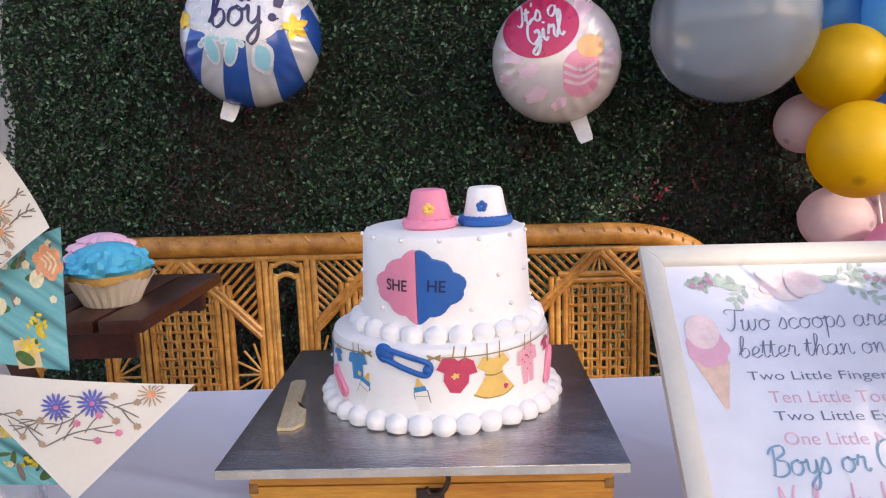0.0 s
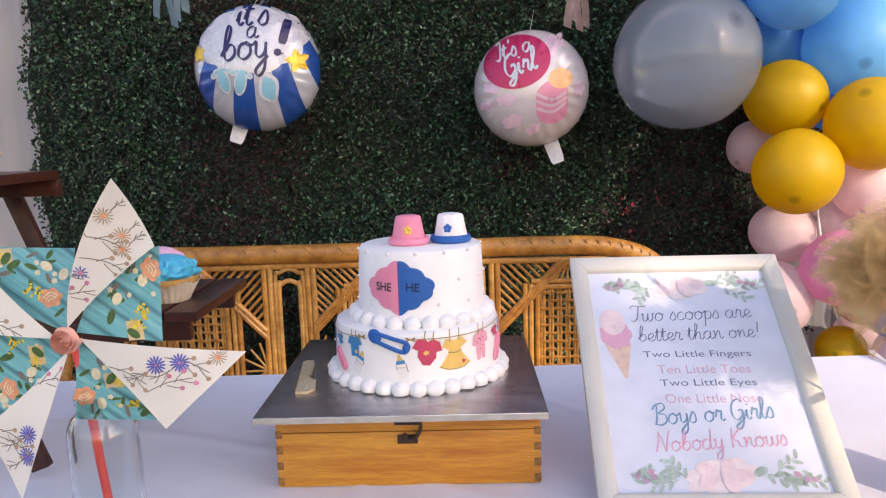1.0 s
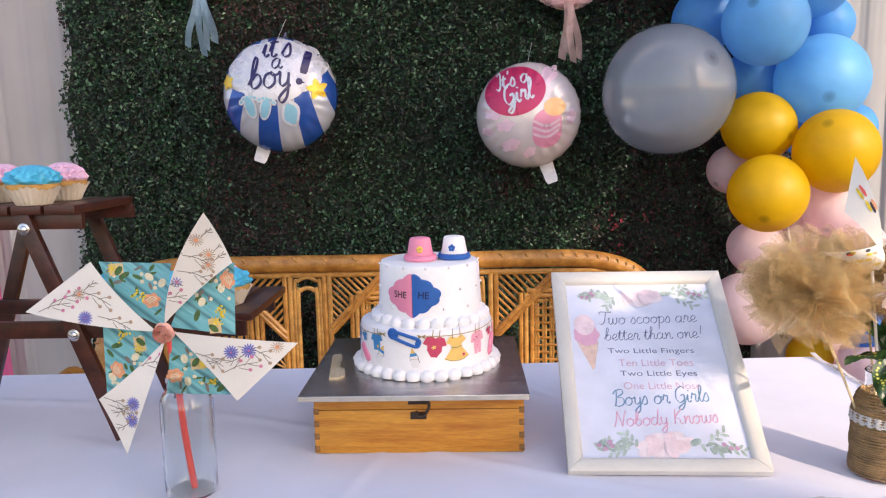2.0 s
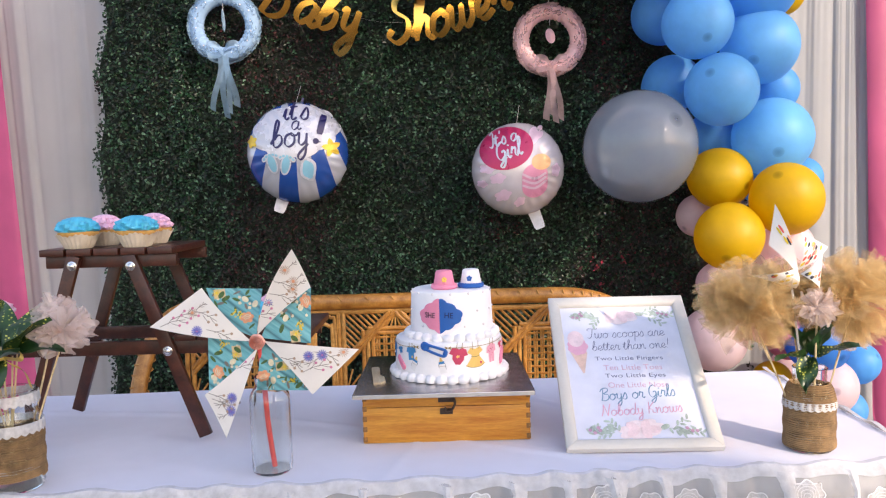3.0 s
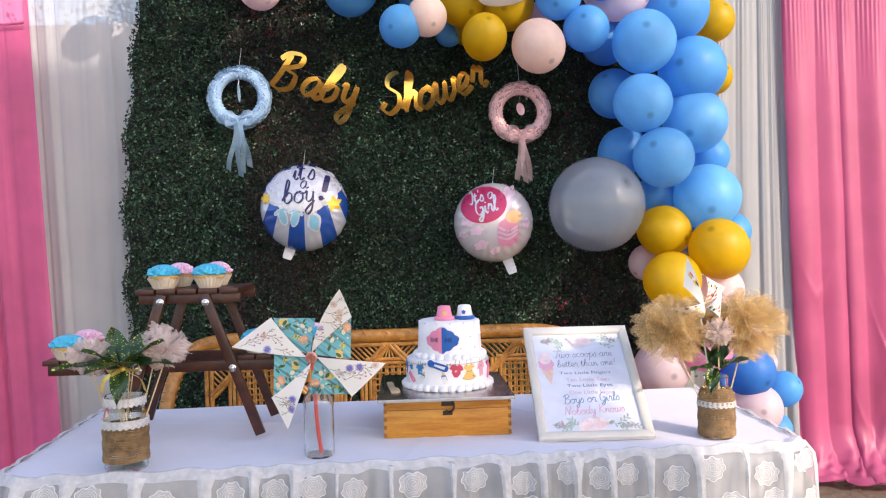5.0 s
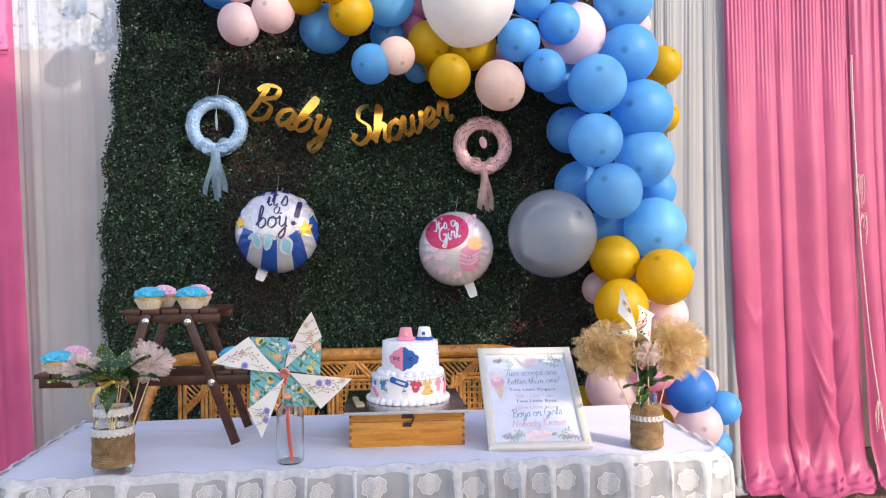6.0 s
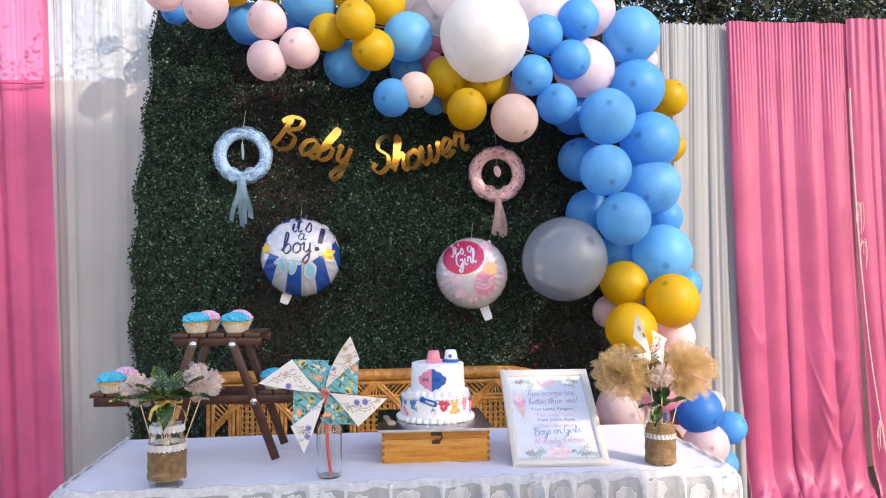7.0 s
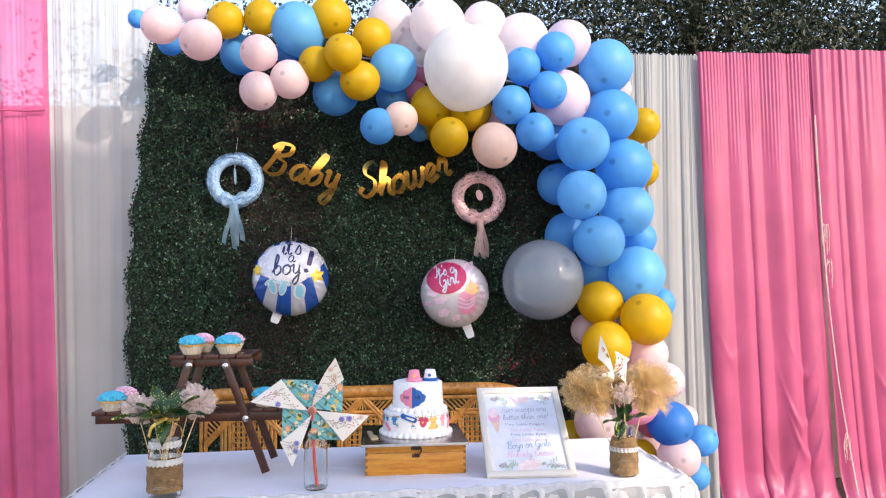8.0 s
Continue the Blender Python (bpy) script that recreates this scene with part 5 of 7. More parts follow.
def feeding_bottle(u, v, rot):
    c, s = math.cos(rot), math.sin(rot)
    tr = lambda pts: [(u + c * x - s * y, v + s * x + c * y) for x, y in pts]
    body = [(-0.0055, -0.014), (0.0055, -0.014), (0.0062, -0.012), (0.0058, 0.004), (-0.0058, 0.004), (-0.0062, -0.012)]
    return sticker("sugar_bottle", [
        (6, lambda bm: poly(bm, low, tr([(x * 1.12, y * 1.04) for x, y in body]), 0.0004)),
        (0, lambda bm: poly(bm, low, tr(body), 0.0008)),
        (2, lambda bm: poly(bm, low, tr([(-0.0058, 0.0042), (0.0058, 0.0042), (0.005, 0.0085), (-0.005, 0.0085)]), 0.0009)),
        (3, lambda bm: poly(bm, low, tr([(-0.004, 0.0087), (0.004, 0.0087), (0.002, 0.0125), (0.0012, 0.016), (-0.0012, 0.016), (-0.002, 0.0125)]), 0.0009)),
        (5, lambda bm: stroke(bm, low, tr([(-0.0055, 0.0005), (0.0055, -0.001)]), 0.0007, 0.0012, smooth=0))],
        "sugar-paper feeding bottle with an orange teat", MATS)


feeding_bottle(-0.0712, 0.8895, -0.42)
feeding_bottle(-0.0137, 0.8885, 0.2)

TOPZ = H1 + H2
def bootie(x, y, rz, crown, brim, label, flower, fcol):
    """A moulded sugar baby bootie with a cuff band and a flower."""
    m = pose(x + UX, y, TOPZ, 0, 0, rz)
    bm = bmesh.new()
    lathe(bm, [(0.0195, 0.002), (0.0205, 0.008), (0.0180, 0.020), (0.0158, 0.0335), (0.0142, 0.0362), (0.010, 0.0372), (0.0004, 0.0375)], 28, m @ Matrix.Diagonal((1.04, 0.9, 1, 1)), (lambda a, i: 1 + 0.035 * math.sin(9 * a)) if flower else None)
    o = part("sugar_bootie", bm, crown, cake, label)
    bm = bmesh.new()
    tube(bm, [m @ Vector((0.0218 * math.cos(t), 0.0195 * math.sin(t), 0.005)) for t in (2 * math.pi * k / 40 for k in range(40))], 0.0048, 8, True)
    part("cuff", bm, brim, o)
    bm = bmesh.new()
    fn = lambda u, v, h: m @ Vector((u, -0.0185 - h + 0.19 * (v - 0.008), v))
    for k in range(5):
        a = 2 * math.pi * k / 5 + 0.3
        patch(bm, fn, 0.003 * math.cos(a) - 0.001, 0.0195 + 0.003 * math.sin(a), 0.0026, 0.0026, None, 0, 0.0008, 12, 2, 0.0012)
    part("sugar_flower", bm, fcol, o)
    bm = bmesh.new()
    for k in range(26):
        a = 2 * math.pi * k / 26
        c0 = Vector((0.0240 * math.cos(a), 0.0212 * math.sin(a), 0.0088))
        box(bm, 0.0018, 0.0018, 0.003, m @ Matrix.Translation(c0), 0.0004)
    part("cuff_notches", bm, brim, o)


bootie(-0.013, -0.02, 4, FONDANT_PINK, FONDANT_PINK, "pink moulded sugar bootie", False, FONDANT_YELLOW)
bootie(0.040, -0.008, -8, CREAM, FONDANT_BLUE, "white sugar bootie with a blue cuff", True, FONDANT_BLUE)

knife = thing("cake_knife", "pale wooden cake knife lying on the cake board", "knife", (-0.140, 0.705, CZ), rz=8)
bm = bmesh.new()
out = [(-0.010, -0.064), (0.004, -0.066), (0.013, -0.055), (0.013, -0.022), (0.0055, -0.012), (0.008, 0.05), (0.006, 0.064), (-0.003, 0.066), (-0.008, 0.06)]
poly(bm, lambda u, v, h: (u, v, h), out, 0.0, 0.0032)
part("blade_and_handle", bm, KNIFE_WOOD, knife)

# ---- framed print ----
o = Vector((0.203, 0.522, TZ + 0.0105))
rx = Vector((0.271, -0.008, 0.0)).normalized()
up0 = Vector((0.013, 0.268, 0.227))
up0 = (up0 - rx * up0.dot(rx)).normalized()
nz = rx.cross(up0)
FM = Matrix((( rx.x, up0.x, nz.x, o.x), (rx.y, up0.y, nz.y, o.y), (rx.z, up0.z, nz.z, o.z), (0, 0, 0, 1)))
FW, FH, FB = 0.273, 0.352, 0.0222
pf = thing("picture_frame", "cream wooden picture frame with a printed rhyme, propped on the table", "picture frame")
pf.matrix_basis = FM


def frame_rail(a, b, ia, ib, nrm):
    """A mitred rail with a raised outer edge."""
    bm = bmesh.new()
    a, b, ia, ib = (Vector(p) for p in (a, b, ia, ib))
    prof = [(0.0, -0.012), (0.0, 0.0), (0.12, 0.0018), (0.75, 0.0008), (0.92, -0.002), (1.0, -0.006), (1.0, -0.012)]
    r0 = [bm.verts.new(a.lerp(ia, f) + Vector((0, 0, z))) for f, z in prof]
    r1 = [bm.verts.new(b.lerp(ib, f) + Vector((0, 0, z))) for f, z in prof]
    for k in range(len(prof)):
        j = (k + 1) % len(prof)
        bm.faces.new((r0[k], r0[j], r1[j], r1[k]))
    bm.faces.new(r0)
    bm.faces.new(r1[::-1])
    return part("frame_rail", bm, FRAME_WHITE, pf)


g = 0.0003
frame_rail((g, 0, 0), (FW - g, 0, 0), (FB + g, FB, 0), (FW - FB - g, FB, 0), 0)
frame_rail((FW - g, FH, 0), (g, FH, 0), (FW - FB - g, FH - FB, 0), (FB + g, FH - FB, 0), 0)
frame_rail((0, FH - g, 0), (0, g, 0), (FB, FH - FB - g, 0), (FB, FB + g, 0), 0)
frame_rail((FW, g, 0), (FW, FH - g, 0), (FW - FB, FB + g, 0), (FW - FB, FH - FB - g, 0), 0)
PRINT = surf("pale_blue_print", (0.74, 0.76, 0.86), 0.25, 0.10, 6, 30, 0.0, coat=0.3)
bm = bmesh.new()
box(bm, FW - 2 * FB + 0.004, FH - 2 * FB + 0.004, 0.003, pose(FW / 2, FH / 2, -0.0095))
sheet = part("print_sheet", bm, PRINT, pf, "glossy pale blue and white printed sheet", False)
bm = bmesh.new()
box(bm, 0.05, 0.24, 0.004, pose(FW / 2, 0.20, -0.014))
part("back_strut", bm, DARK_WOOD, pf)
bm = bmesh.new()
lo = FM.inverted() @ Vector((0.345, 0.765, TZ + 0.002))
tube(bm, [(FW / 2, 0.26, -0.014), (lo.x, lo.y, lo.z)], 0.006, 8)
part("easel_leg", bm, DARK_WOOD, pf)
face = lambda u, v, h: (u, v, -0.0079 + h)
C_GREY = surf("slate_ink", (0.20, 0.22, 0.32), 0.6, 0.05, 60, 300, 0)
C_BLUE = surf("teal_blue_ink", (0.20, 0.36, 0.50), 0.6, 0.05, 60, 300, 0)
C_ROSE = surf("rose_ink", (0.80, 0.42, 0.54), 0.6, 0.05, 60, 300, 0)
C_SOFT = surf("soft_rose_ink", (0.74, 0.46, 0.56), 0.6, 0.05, 60, 300, 0)
C_LEAF = surf("sage_ink", (0.44, 0.54, 0.47), 0.6, 0.25, 90, 300, 0)
C_BLOOM = surf("blush_ink", (0.86, 0.66, 0.67), 0.6, 0.12, 60, 300, 0)
C_PALE = surf("pale_blush_ink", (0.86, 0.72, 0.72), 0.6, 0.10, 60, 300, 0)
C_BERRY = surf("berry_ink", (0.52, 0.30, 0.42), 0.6, 0.2, 60, 300, 0)
C_CONE = surf("cone_ink", (0.80, 0.56, 0.46), 0.6, 0.10, 90, 300, 0)


def rowy(s):
    return FH * (1 - s)


def words_script(text, x0, x1, s, mat_, pen, slope=0.03):
    bm = bmesh.new()
    script(bm, face, text, FW * x0, rowy(s), FW * (x1 - x0), pen, slope)
    part("lettering", bm, mat_, sheet, "printed words " + text.strip(), False)


def words_type(text, x0, x1, s, mat_):
    bm = bmesh.new()
    printed(bm, face, text, FW * (x0 + x1) / 2, rowy(s), FW * (x1 - x0), 0.0118, 0.0, -0.004)
    part("lettering", bm, mat_, sheet, "printed words " + text, False)


words_script("Two scoops are", 0.25, 0.81, 0.292, C_GREY, 0.34)
words_script("better than one!", 0.27, 0.82, 0.378, C_GREY, 0.34)
words_type("Two Little Fingers", 0.28, 0.755, 0.436, C_GREY)
words_type("Ten Little Toes", 0.33, 0.735, 0.494, C_SOFT)
words_type("Two Little Eyes", 0.33, 0.745, 0.551, C_GREY)
words_type("One Little Nose", 0.34, 0.75, 0.608, C_SOFT)
words_script("Boys or Girls", 0.27, 0.78, 0.705, C_BLUE, 0.5, 0.06)
words_script("Nobody Knows", 0.26, 0.80, 0.80, C_ROSE, 0.46, 0.05)
# ice cream cone
bm = bmesh.new()
poly(bm, face, [(FW * 0.115, rowy(0.385)), (FW * 0.235, rowy(0.385)), (FW * 0.195, rowy(0.525)), (FW * 0.185, rowy(0.528))], 0.0004)
part("printed_cone", bm, C_CONE, sheet, "printed wafer cone", False)
bm = bmesh.new()
patch(bm, face, FW * 0.172, rowy(0.345), FW * 0.072, 0.021, scallop(7, 0.12), 0, 0.0006)
part("printed_scoop", bm, C_ROSE, sheet, "printed pink ice cream scoop", False)
bm = bmesh.new()
patch(bm, face, FW * 0.165, rowy(0.292), FW * 0.058, 0.020, None, 0, 0.0008)
part("printed_scoop", bm, C_BLOOM, sheet, "printed blush ice cream scoop", False)


def sprig(bm, x, y, length, rot, n=5):
    c, s = math.cos(rot), math.sin(rot)
    stroke(bm, face, [(x, y), (x + c * length * 0.5 - s * 0.003, y + s * length * 0.5 + c * 0.003), (x + c * length, y + s * length)], 0.0007)
    for k in range(n):
        f = (k + 1) / n * length
        sg = 1 if k % 2 else -1
        patch(bm, face, x + c * f - s * sg * 0.004, y + s * f + c * sg * 0.004, 0.0062, 0.0024, None, rot + sg * 0.8, 0.0005, 10, 1)


r = random.Random(9)
for top_side in (True, False):
    y = FH - FB - 0.022 if top_side else FB + 0.02
    bm = bmesh.new()
    patch(bm, face, FW * (0.52 if top_side else 0.50), y - (0.002 if top_side else 0), 0.040, 0.019, scallop(7, 0.22), 0.2, 0.0004, 42)
    part("printed_flower", bm, C_PALE, sheet, "printed blush flower", False)
    bm = bmesh.new()
    for k in range(5):
        patch(bm, face, FW * 0.51 + 0.020 * math.cos(k * 1.256), y + 0.008 * math.sin(k * 1.256), 0.014, 0.008, None, k * 1.256, 0.0007 + 0.0003 * k, 16, 2)
    part("printed_petals", bm, C_BLOOM, sheet, "", False)
    bm = bmesh.new()
    for x, a, L in ((0.14, 0.1, 0.035), (0.33, 2.9, 0.032), (0.36, -2.2, 0.028), (0.68, 0.4, 0.036), (0.72, -0.6, 0.034), (0.86, 3.0, 0.03), (0.16, -0.5, 0.022), (0.80, 0.2, 0.03)):
        sprig(bm, FW * x, y + r.uniform(-0.006, 0.006), L, a if top_side else -a, 6)
    for x in (0.27, 0.31, 0.66, 0.77):
        patch(bm, face, FW * x, y + r.uniform(-0.006, 0.006), 0.009, 0.005, None, r.uniform(-0.6, 0.6), 0.0006, 14, 1)
    part("printed_foliage", bm, C_LEAF, sheet, "printed sage-green sprigs", False)["kind"] = "stuff"
    bm = bmesh.new()
    for x in (0.17, 0.20, 0.235, 0.225, 0.83, 0.80, 0.86):
        patch(bm, face, FW * x, y + r.uniform(-0.006, 0.006), 0.0034, 0.0034, None, 0, 0.0008, 12, 1)
    part("printed_berry", bm, C_BERRY, sheet, "", False)["kind"] = "stuff"

# ---- milk bottle with paper pinwheel ----
def vessel(name, bm_profile, wall, parent, seg=48, label=""):
    """A glass with an inner wall."""
    inner = [(max(r - wall, 0.0005), max(z, bm_profile[0][1] + wall * 1.6)) for r, z in bm_profile[::-1]]
    bm = bmesh.new()
    lathe(bm, [(0.0005, bm_profile[0][1])] + bm_profile + inner + [(0.0005, bm_profile[0][1] + wall * 1.6)], seg)
    o = part(name, bm, GLASS, parent, label)
    o.visible_shadow = False
    return o


bottle = thing("glass_bottle", "clear square-shouldered glass milk bottle on the table", "bottle", (-0.301, 0.487, TZ + 0.0015))
vessel("glass", [(0.029, 0.0), (0.0325, 0.003), (0.0335, 0.008), (0.0340, 0.040), (0.0340, 0.122), (0.0325, 0.131), (0.0285, 0.139), (0.0235, 0.145), (0.0225, 0.152), (0.0240, 0.155), (0.0240, 0.162), (0.0222, 0.164)], 0.0030, bottle)
HUB = Vector((-0.309, 0.458, 0.979))
wheel = thing("paper_pinwheel", "floral paper pinwheel on a red straw standing in the bottle", "pinwheel", HUB)
bm = bmesh.new()
tube(bm, spline([(0.0, 0.004, 0.0), (0.002, 0.018, -0.07), (0.004, 0.028, -0.15), (0.012, 0.028, -0.2205)], 6), 0.0044, 12)
part("straw", bm, STRAW_RED, wheel, "bright red straw")


def planked(name):
    """Paper printed with turquoise boards: fine lines along one way, paler and darker streaks."""
    m, nt, p, out = nodes_of(name)
    n1 = noise_of(nt, 26, 5, stretch=(1, 1, 9))
    n2 = noise_of(nt, 9, 2)
    tc = nt.nodes.new("ShaderNodeTexCoord")
    aslant = nt.nodes.new("ShaderNodeMapping")
    aslant.inputs["Rotation"].default_value = (0, radians(-38), 0)
    link(nt, tc.outputs["Object"], aslant.inputs["Vector"])
    for nd in nt.nodes:
        if nd.type == "MAPPING" and nd != aslant:
            link(nt, aslant.outputs["Vector"], nd.inputs["Vector"])
    sep = nt.nodes.new("ShaderNodeSeparateXYZ")
    link(nt, aslant.outputs["Vector"], sep.inputs["Vector"])
    saw = nt.nodes.new("ShaderNodeMath")
    saw.operation = "PINGPONG"
    saw.inputs[1].default_value = 0.011
    link(nt, sep.outputs["Z"], saw.inputs[0])
    gap = ramp(nt, saw.outputs[0], [(0.0003, (0.35, 0.42, 0.45)), (0.0009, (1, 1, 1))]).outputs["Color"]
    c = ramp(nt, n1.outputs["Fac"], [(0.28, (0.07, 0.36, 0.42)), (0.42, (0.12, 0.44, 0.50)), (0.62, (0.19, 0.54, 0.59)), (0.8, (0.30, 0.63, 0.66))]).outputs["Color"]
    c = mixcol(nt, 1.0, c, ramp(nt, n2.outputs["Fac"], [(0.35, (0.8, 0.84, 0.84)), (0.65, (1, 1, 1))]).outputs["Color"], "MULTIPLY")
    c = mixcol(nt, 1.0, c, gap, "MULTIPLY")
    link(nt, c, p.inputs["Base Color"])
    p.inputs["Roughness"].default_value = 0.5
    return m


TURQ = planked("turquoise_board_print")
F_BROWN = surf("brown_flower_ink", (0.46, 0.33, 0.24), 0.6, 0.2, 200, 600, 0)
F_STEM = surf("grey_stem_ink", (0.20, 0.18, 0.16), 0.6, 0.2, 200, 600, 0)
F_BLUE = surf("cornflower_ink", (0.12, 0.14, 0.52), 0.6, 0.25, 200, 600, 0)
F_PINK = surf("pink_flower_ink", (0.66, 0.22, 0.36), 0.6, 0.2, 200, 600, 0)
F_YELLOW = surf("yellow_flower_ink", (0.80, 0.58, 0.04), 0.6, 0.25, 200, 600, 0)
F_GREEN = surf("green_leaf_ink", (0.06, 0.14, 0.04), 0.6, 0.3, 200, 600, 0)
F_CREAM = surf("cream_petal_ink", (0.76, 0.70, 0.50), 0.6, 0.15, 200, 600, 0)
F_TAN = surf("kraft_tag_ink", (0.66, 0.50, 0.28), 0.6, 0.12, 100, 600, 0)
F_PEACH = surf("peach_rose_ink", (0.80, 0.36, 0.20), 0.6, 0.2, 200, 600, 0)
INKS = {"brown": F_BROWN, "stem": F_STEM, "blue": F_BLUE, "pink": F_PINK, "yellow": F_YELLOW, "green": F_GREEN, "cream": F_CREAM, "tan": F_TAN, "peach": F_PEACH}


def daisy(bms, fn, x, y, s, petal, eye="brown", n=12):
    for k in range(n):
        a = 2 * math.pi * k / n
        patch(bms[petal], fn, x + 0.62 * s * math.cos(a), y + 0.62 * s * math.sin(a), 0.38 * s, (0.10 if petal in ("blue", "yellow") else 0.065) * s, None, a, 0.0003, 6, 1)
    patch(bms[eye], fn, x, y, 0.30 * s, 0.30 * s, None, 0, 0.0005, 10, 1)


def twig(bms, fn, x, y, L, rot, heads, colour="stem"):
    c, s = math.cos(rot), math.sin(rot)
    to = lambda a, b: (x + c * a - s * b, y + s * a + c * b)
    stroke(bms[colour], fn, [to(0, 0), to(L * 0.5, L * 0.05), to(L, -L * 0.04)], 0.0009, 0.0003)
    for f, sg in ((0.3, 1), (0.45, -1), (0.62, 1), (0.75, -1)):
        stroke(bms[colour], fn, [to(L * f, 0), to(L * (f + 0.14), sg * L * 0.10), to(L * (f + 0.28), sg * L * 0.17)], 0.0008, 0.0003)
        if heads:
            p = to(L * (f + 0.28), sg * L * 0.17)
            patch(bms[heads], fn, *p, 0.0022, 0.0022, scallop(6, 0.5), f, 0.0005, 18, 1)


def paper_print(fn, draw, parent):
    """Runs draw with one bmesh an ink and links those that were used."""
    bms = {k: bmesh.new() for k in INKS}
    draw(bms)
    for k, b in bms.items():
        if len(b.faces):
            part("print", b, INKS[k], parent, "", False)["kind"] = "stuff"
        else:
            b.free()


# the sprays printed on each white corner: along, across, kind
SPRAYS = {
    1: ((0.80, 0.08, 0), (0.36, 0.22, 1), (0.53, 0.17, 1), (0.27, 0.52, 2), (0.14, 0.26, 3), (0.62, 0.08, 3)),
    2: ((0.68, 0.14, 0), (0.36, 0.47, 0), (0.22, 0.55, 0), (0.32, 0.09, 4), (0.14, 0.07, 2), (0.52, 0.22, 3), (0.30, 0.34, 3)),
    3: ((0.72, 0.10, 2), (0.47, 0.10, 1), (0.34, 0.46, 0), (0.20, 0.20, 3), (0.52, 0.28, 2), (0.18, 0.55, 3)),
    4: ((0.62, 0.14, 1), (0.42, 0.24, 1), (0.16, 0.16, 2), (0.32, 0.46, 3), (0.18, 0.60, 3))}


def blade(rot, curl, length, seed, swing):
    """One arm of the pinwheel: the printed back of the sheet, and the corner that curls over it to the hub."""
    rr = random.Random(seed)
    c, s = math.cos(rot), math.sin(rot)
    S = 0.086
    turn = lambda x, z: (c * x - s * z, s * x + c * z)
    def back_fn(u, v, h=0.0):
        x, z = turn(u, v)
        d = math.hypot(u, v)
        return (x, 0.004 + 0.008 * (d / 0.12) - h, z)
    bm = bmesh.new()
    # turquoise triangle: hub, lower corner, towards the next arm
    A, B, C = (0.004, -0.004), (S * 0.98, -S * 1.02), (-S * 0.10, -S * 0.98)
    D = (S * 0.75, -S * 0.35)
    n = 8
    vs = {}
    for i in range(n + 1):
        for j in range(n + 1):
            f, g2 = i / n, j / n
            q = [(A[k] * (1 - f) + D[k] * f) * (1 - g2) + (C[k] * (1 - f) + B[k] * f) * g2 for k in (0, 1)]
            vs[i, j] = bm.verts.new(back_fn(*q))
    for i in range(n):
        for j in range(n):
            bm.faces.new((vs[i, j], vs[i + 1, j], vs[i + 1, j + 1], vs[i, j + 1]))
    b0 = part("paper_back", bm, TURQ, wheel, "turquoise board and flower print")
    def tq(bms):
        for k, (u, v) in enumerate(((0.035, -0.045), (0.020, -0.068), (0.052, -0.070), (0.018, -0.038), (0.062, -0.078), (0.004, -0.060))):
            kind = ("peach", "tan", "cream", "yellow", "cream", "green")[(k + seed) % 6]
            if kind in ("tan",):
                poly(bms["tan"], back_fn, [(u - 0.009, v - 0.008), (u + 0.010, v - 0.006), (u + 0.009, v + 0.009), (u - 0.010, v + 0.007)], 0.0003)
                patch(bms["green"], back_fn, u - 0.003, v + 0.002, 0.007, 0.004, None, 0.9, 0.0006, 12, 1)
                daisy(bms, back_fn, u + 0.005, v - 0.001, 0.008, "yellow", "yellow", 9)
            elif kind == "peach":
                patch(bms["peach"], back_fn, u, v, 0.011, 0.009, scallop(6, 0.25), 0.2, 0.0003, 24, 2)
                for q in range(3):
                    stroke(bms["cream"], back_fn, [(u - 0.007 + 0.002 * q, v - 0.002 + 0.002 * q), (u, v - 0.005 + 0.003 * q), (u + 0.007 - 0.002 * q, v + 0.002 * q)], 0.0012, 0.0006)
            elif kind == "cream":
                patch(bms["cream"], back_fn, u, v, 0.0062, 0.0045, None, rr.uniform(0, 3), 0.0003, 14, 1)
                patch(bms["cream"], back_fn, u + 0.009, v + 0.006, 0.0028, 0.0025, scallop(5, 0.4), 0, 0.0003, 14, 1)
            elif kind == "yellow":
                for _ in range(22):
                    patch(bms["yellow" if rr.random() < 0.7 else "green"], back_fn, u + rr.gauss(0, 0.006), v + rr.gauss(0, 0.003), 0.002, 0.0012, None, rr.uniform(0, 3), 0.0004, 6, 1)
            else:
                patch(bms["green"], back_fn, u, v, 0.008, 0.0035, None, rr.uniform(0, 3), 0.0003, 12, 1)
    def leaves(bms):
        for k in range(16):
            f, g2 = rr.uniform(0.08, 0.92), rr.uniform(0.2, 0.95)
            u, v = [(A[m] * (1 - f) + D[m] * f) * (1 - g2) + (C[m] * (1 - f) + B[m] * f) * g2 for m in (0, 1)]
            u, v = min(u, S * 0.86), max(v, -S * 0.92)
            if k % 4 == 3:
                patch(bms["cream"], back_fn, u, v, 0.0026, 0.0022, scallop(5, 0.4), 0, 0.0002, 12, 1)
            else:
                patch(bms["green" if k % 4 else "stem"], back_fn, u, v, rr.uniform(0.004, 0.0075), rr.uniform(0.0014, 0.003), None, rr.uniform(0, 3), 0.0002, 10, 1)
    paper_print(back_fn, leaves, b0)
    paper_print(back_fn, tq, b0)
    # curled white corner: hub, side corner, tip
    ca, sa = math.cos(-curl), math.sin(-curl)
    T = (length * ca, length * sa)
    H, K = (0.010, 0.000), (S * 1.0, -S * 1.05)
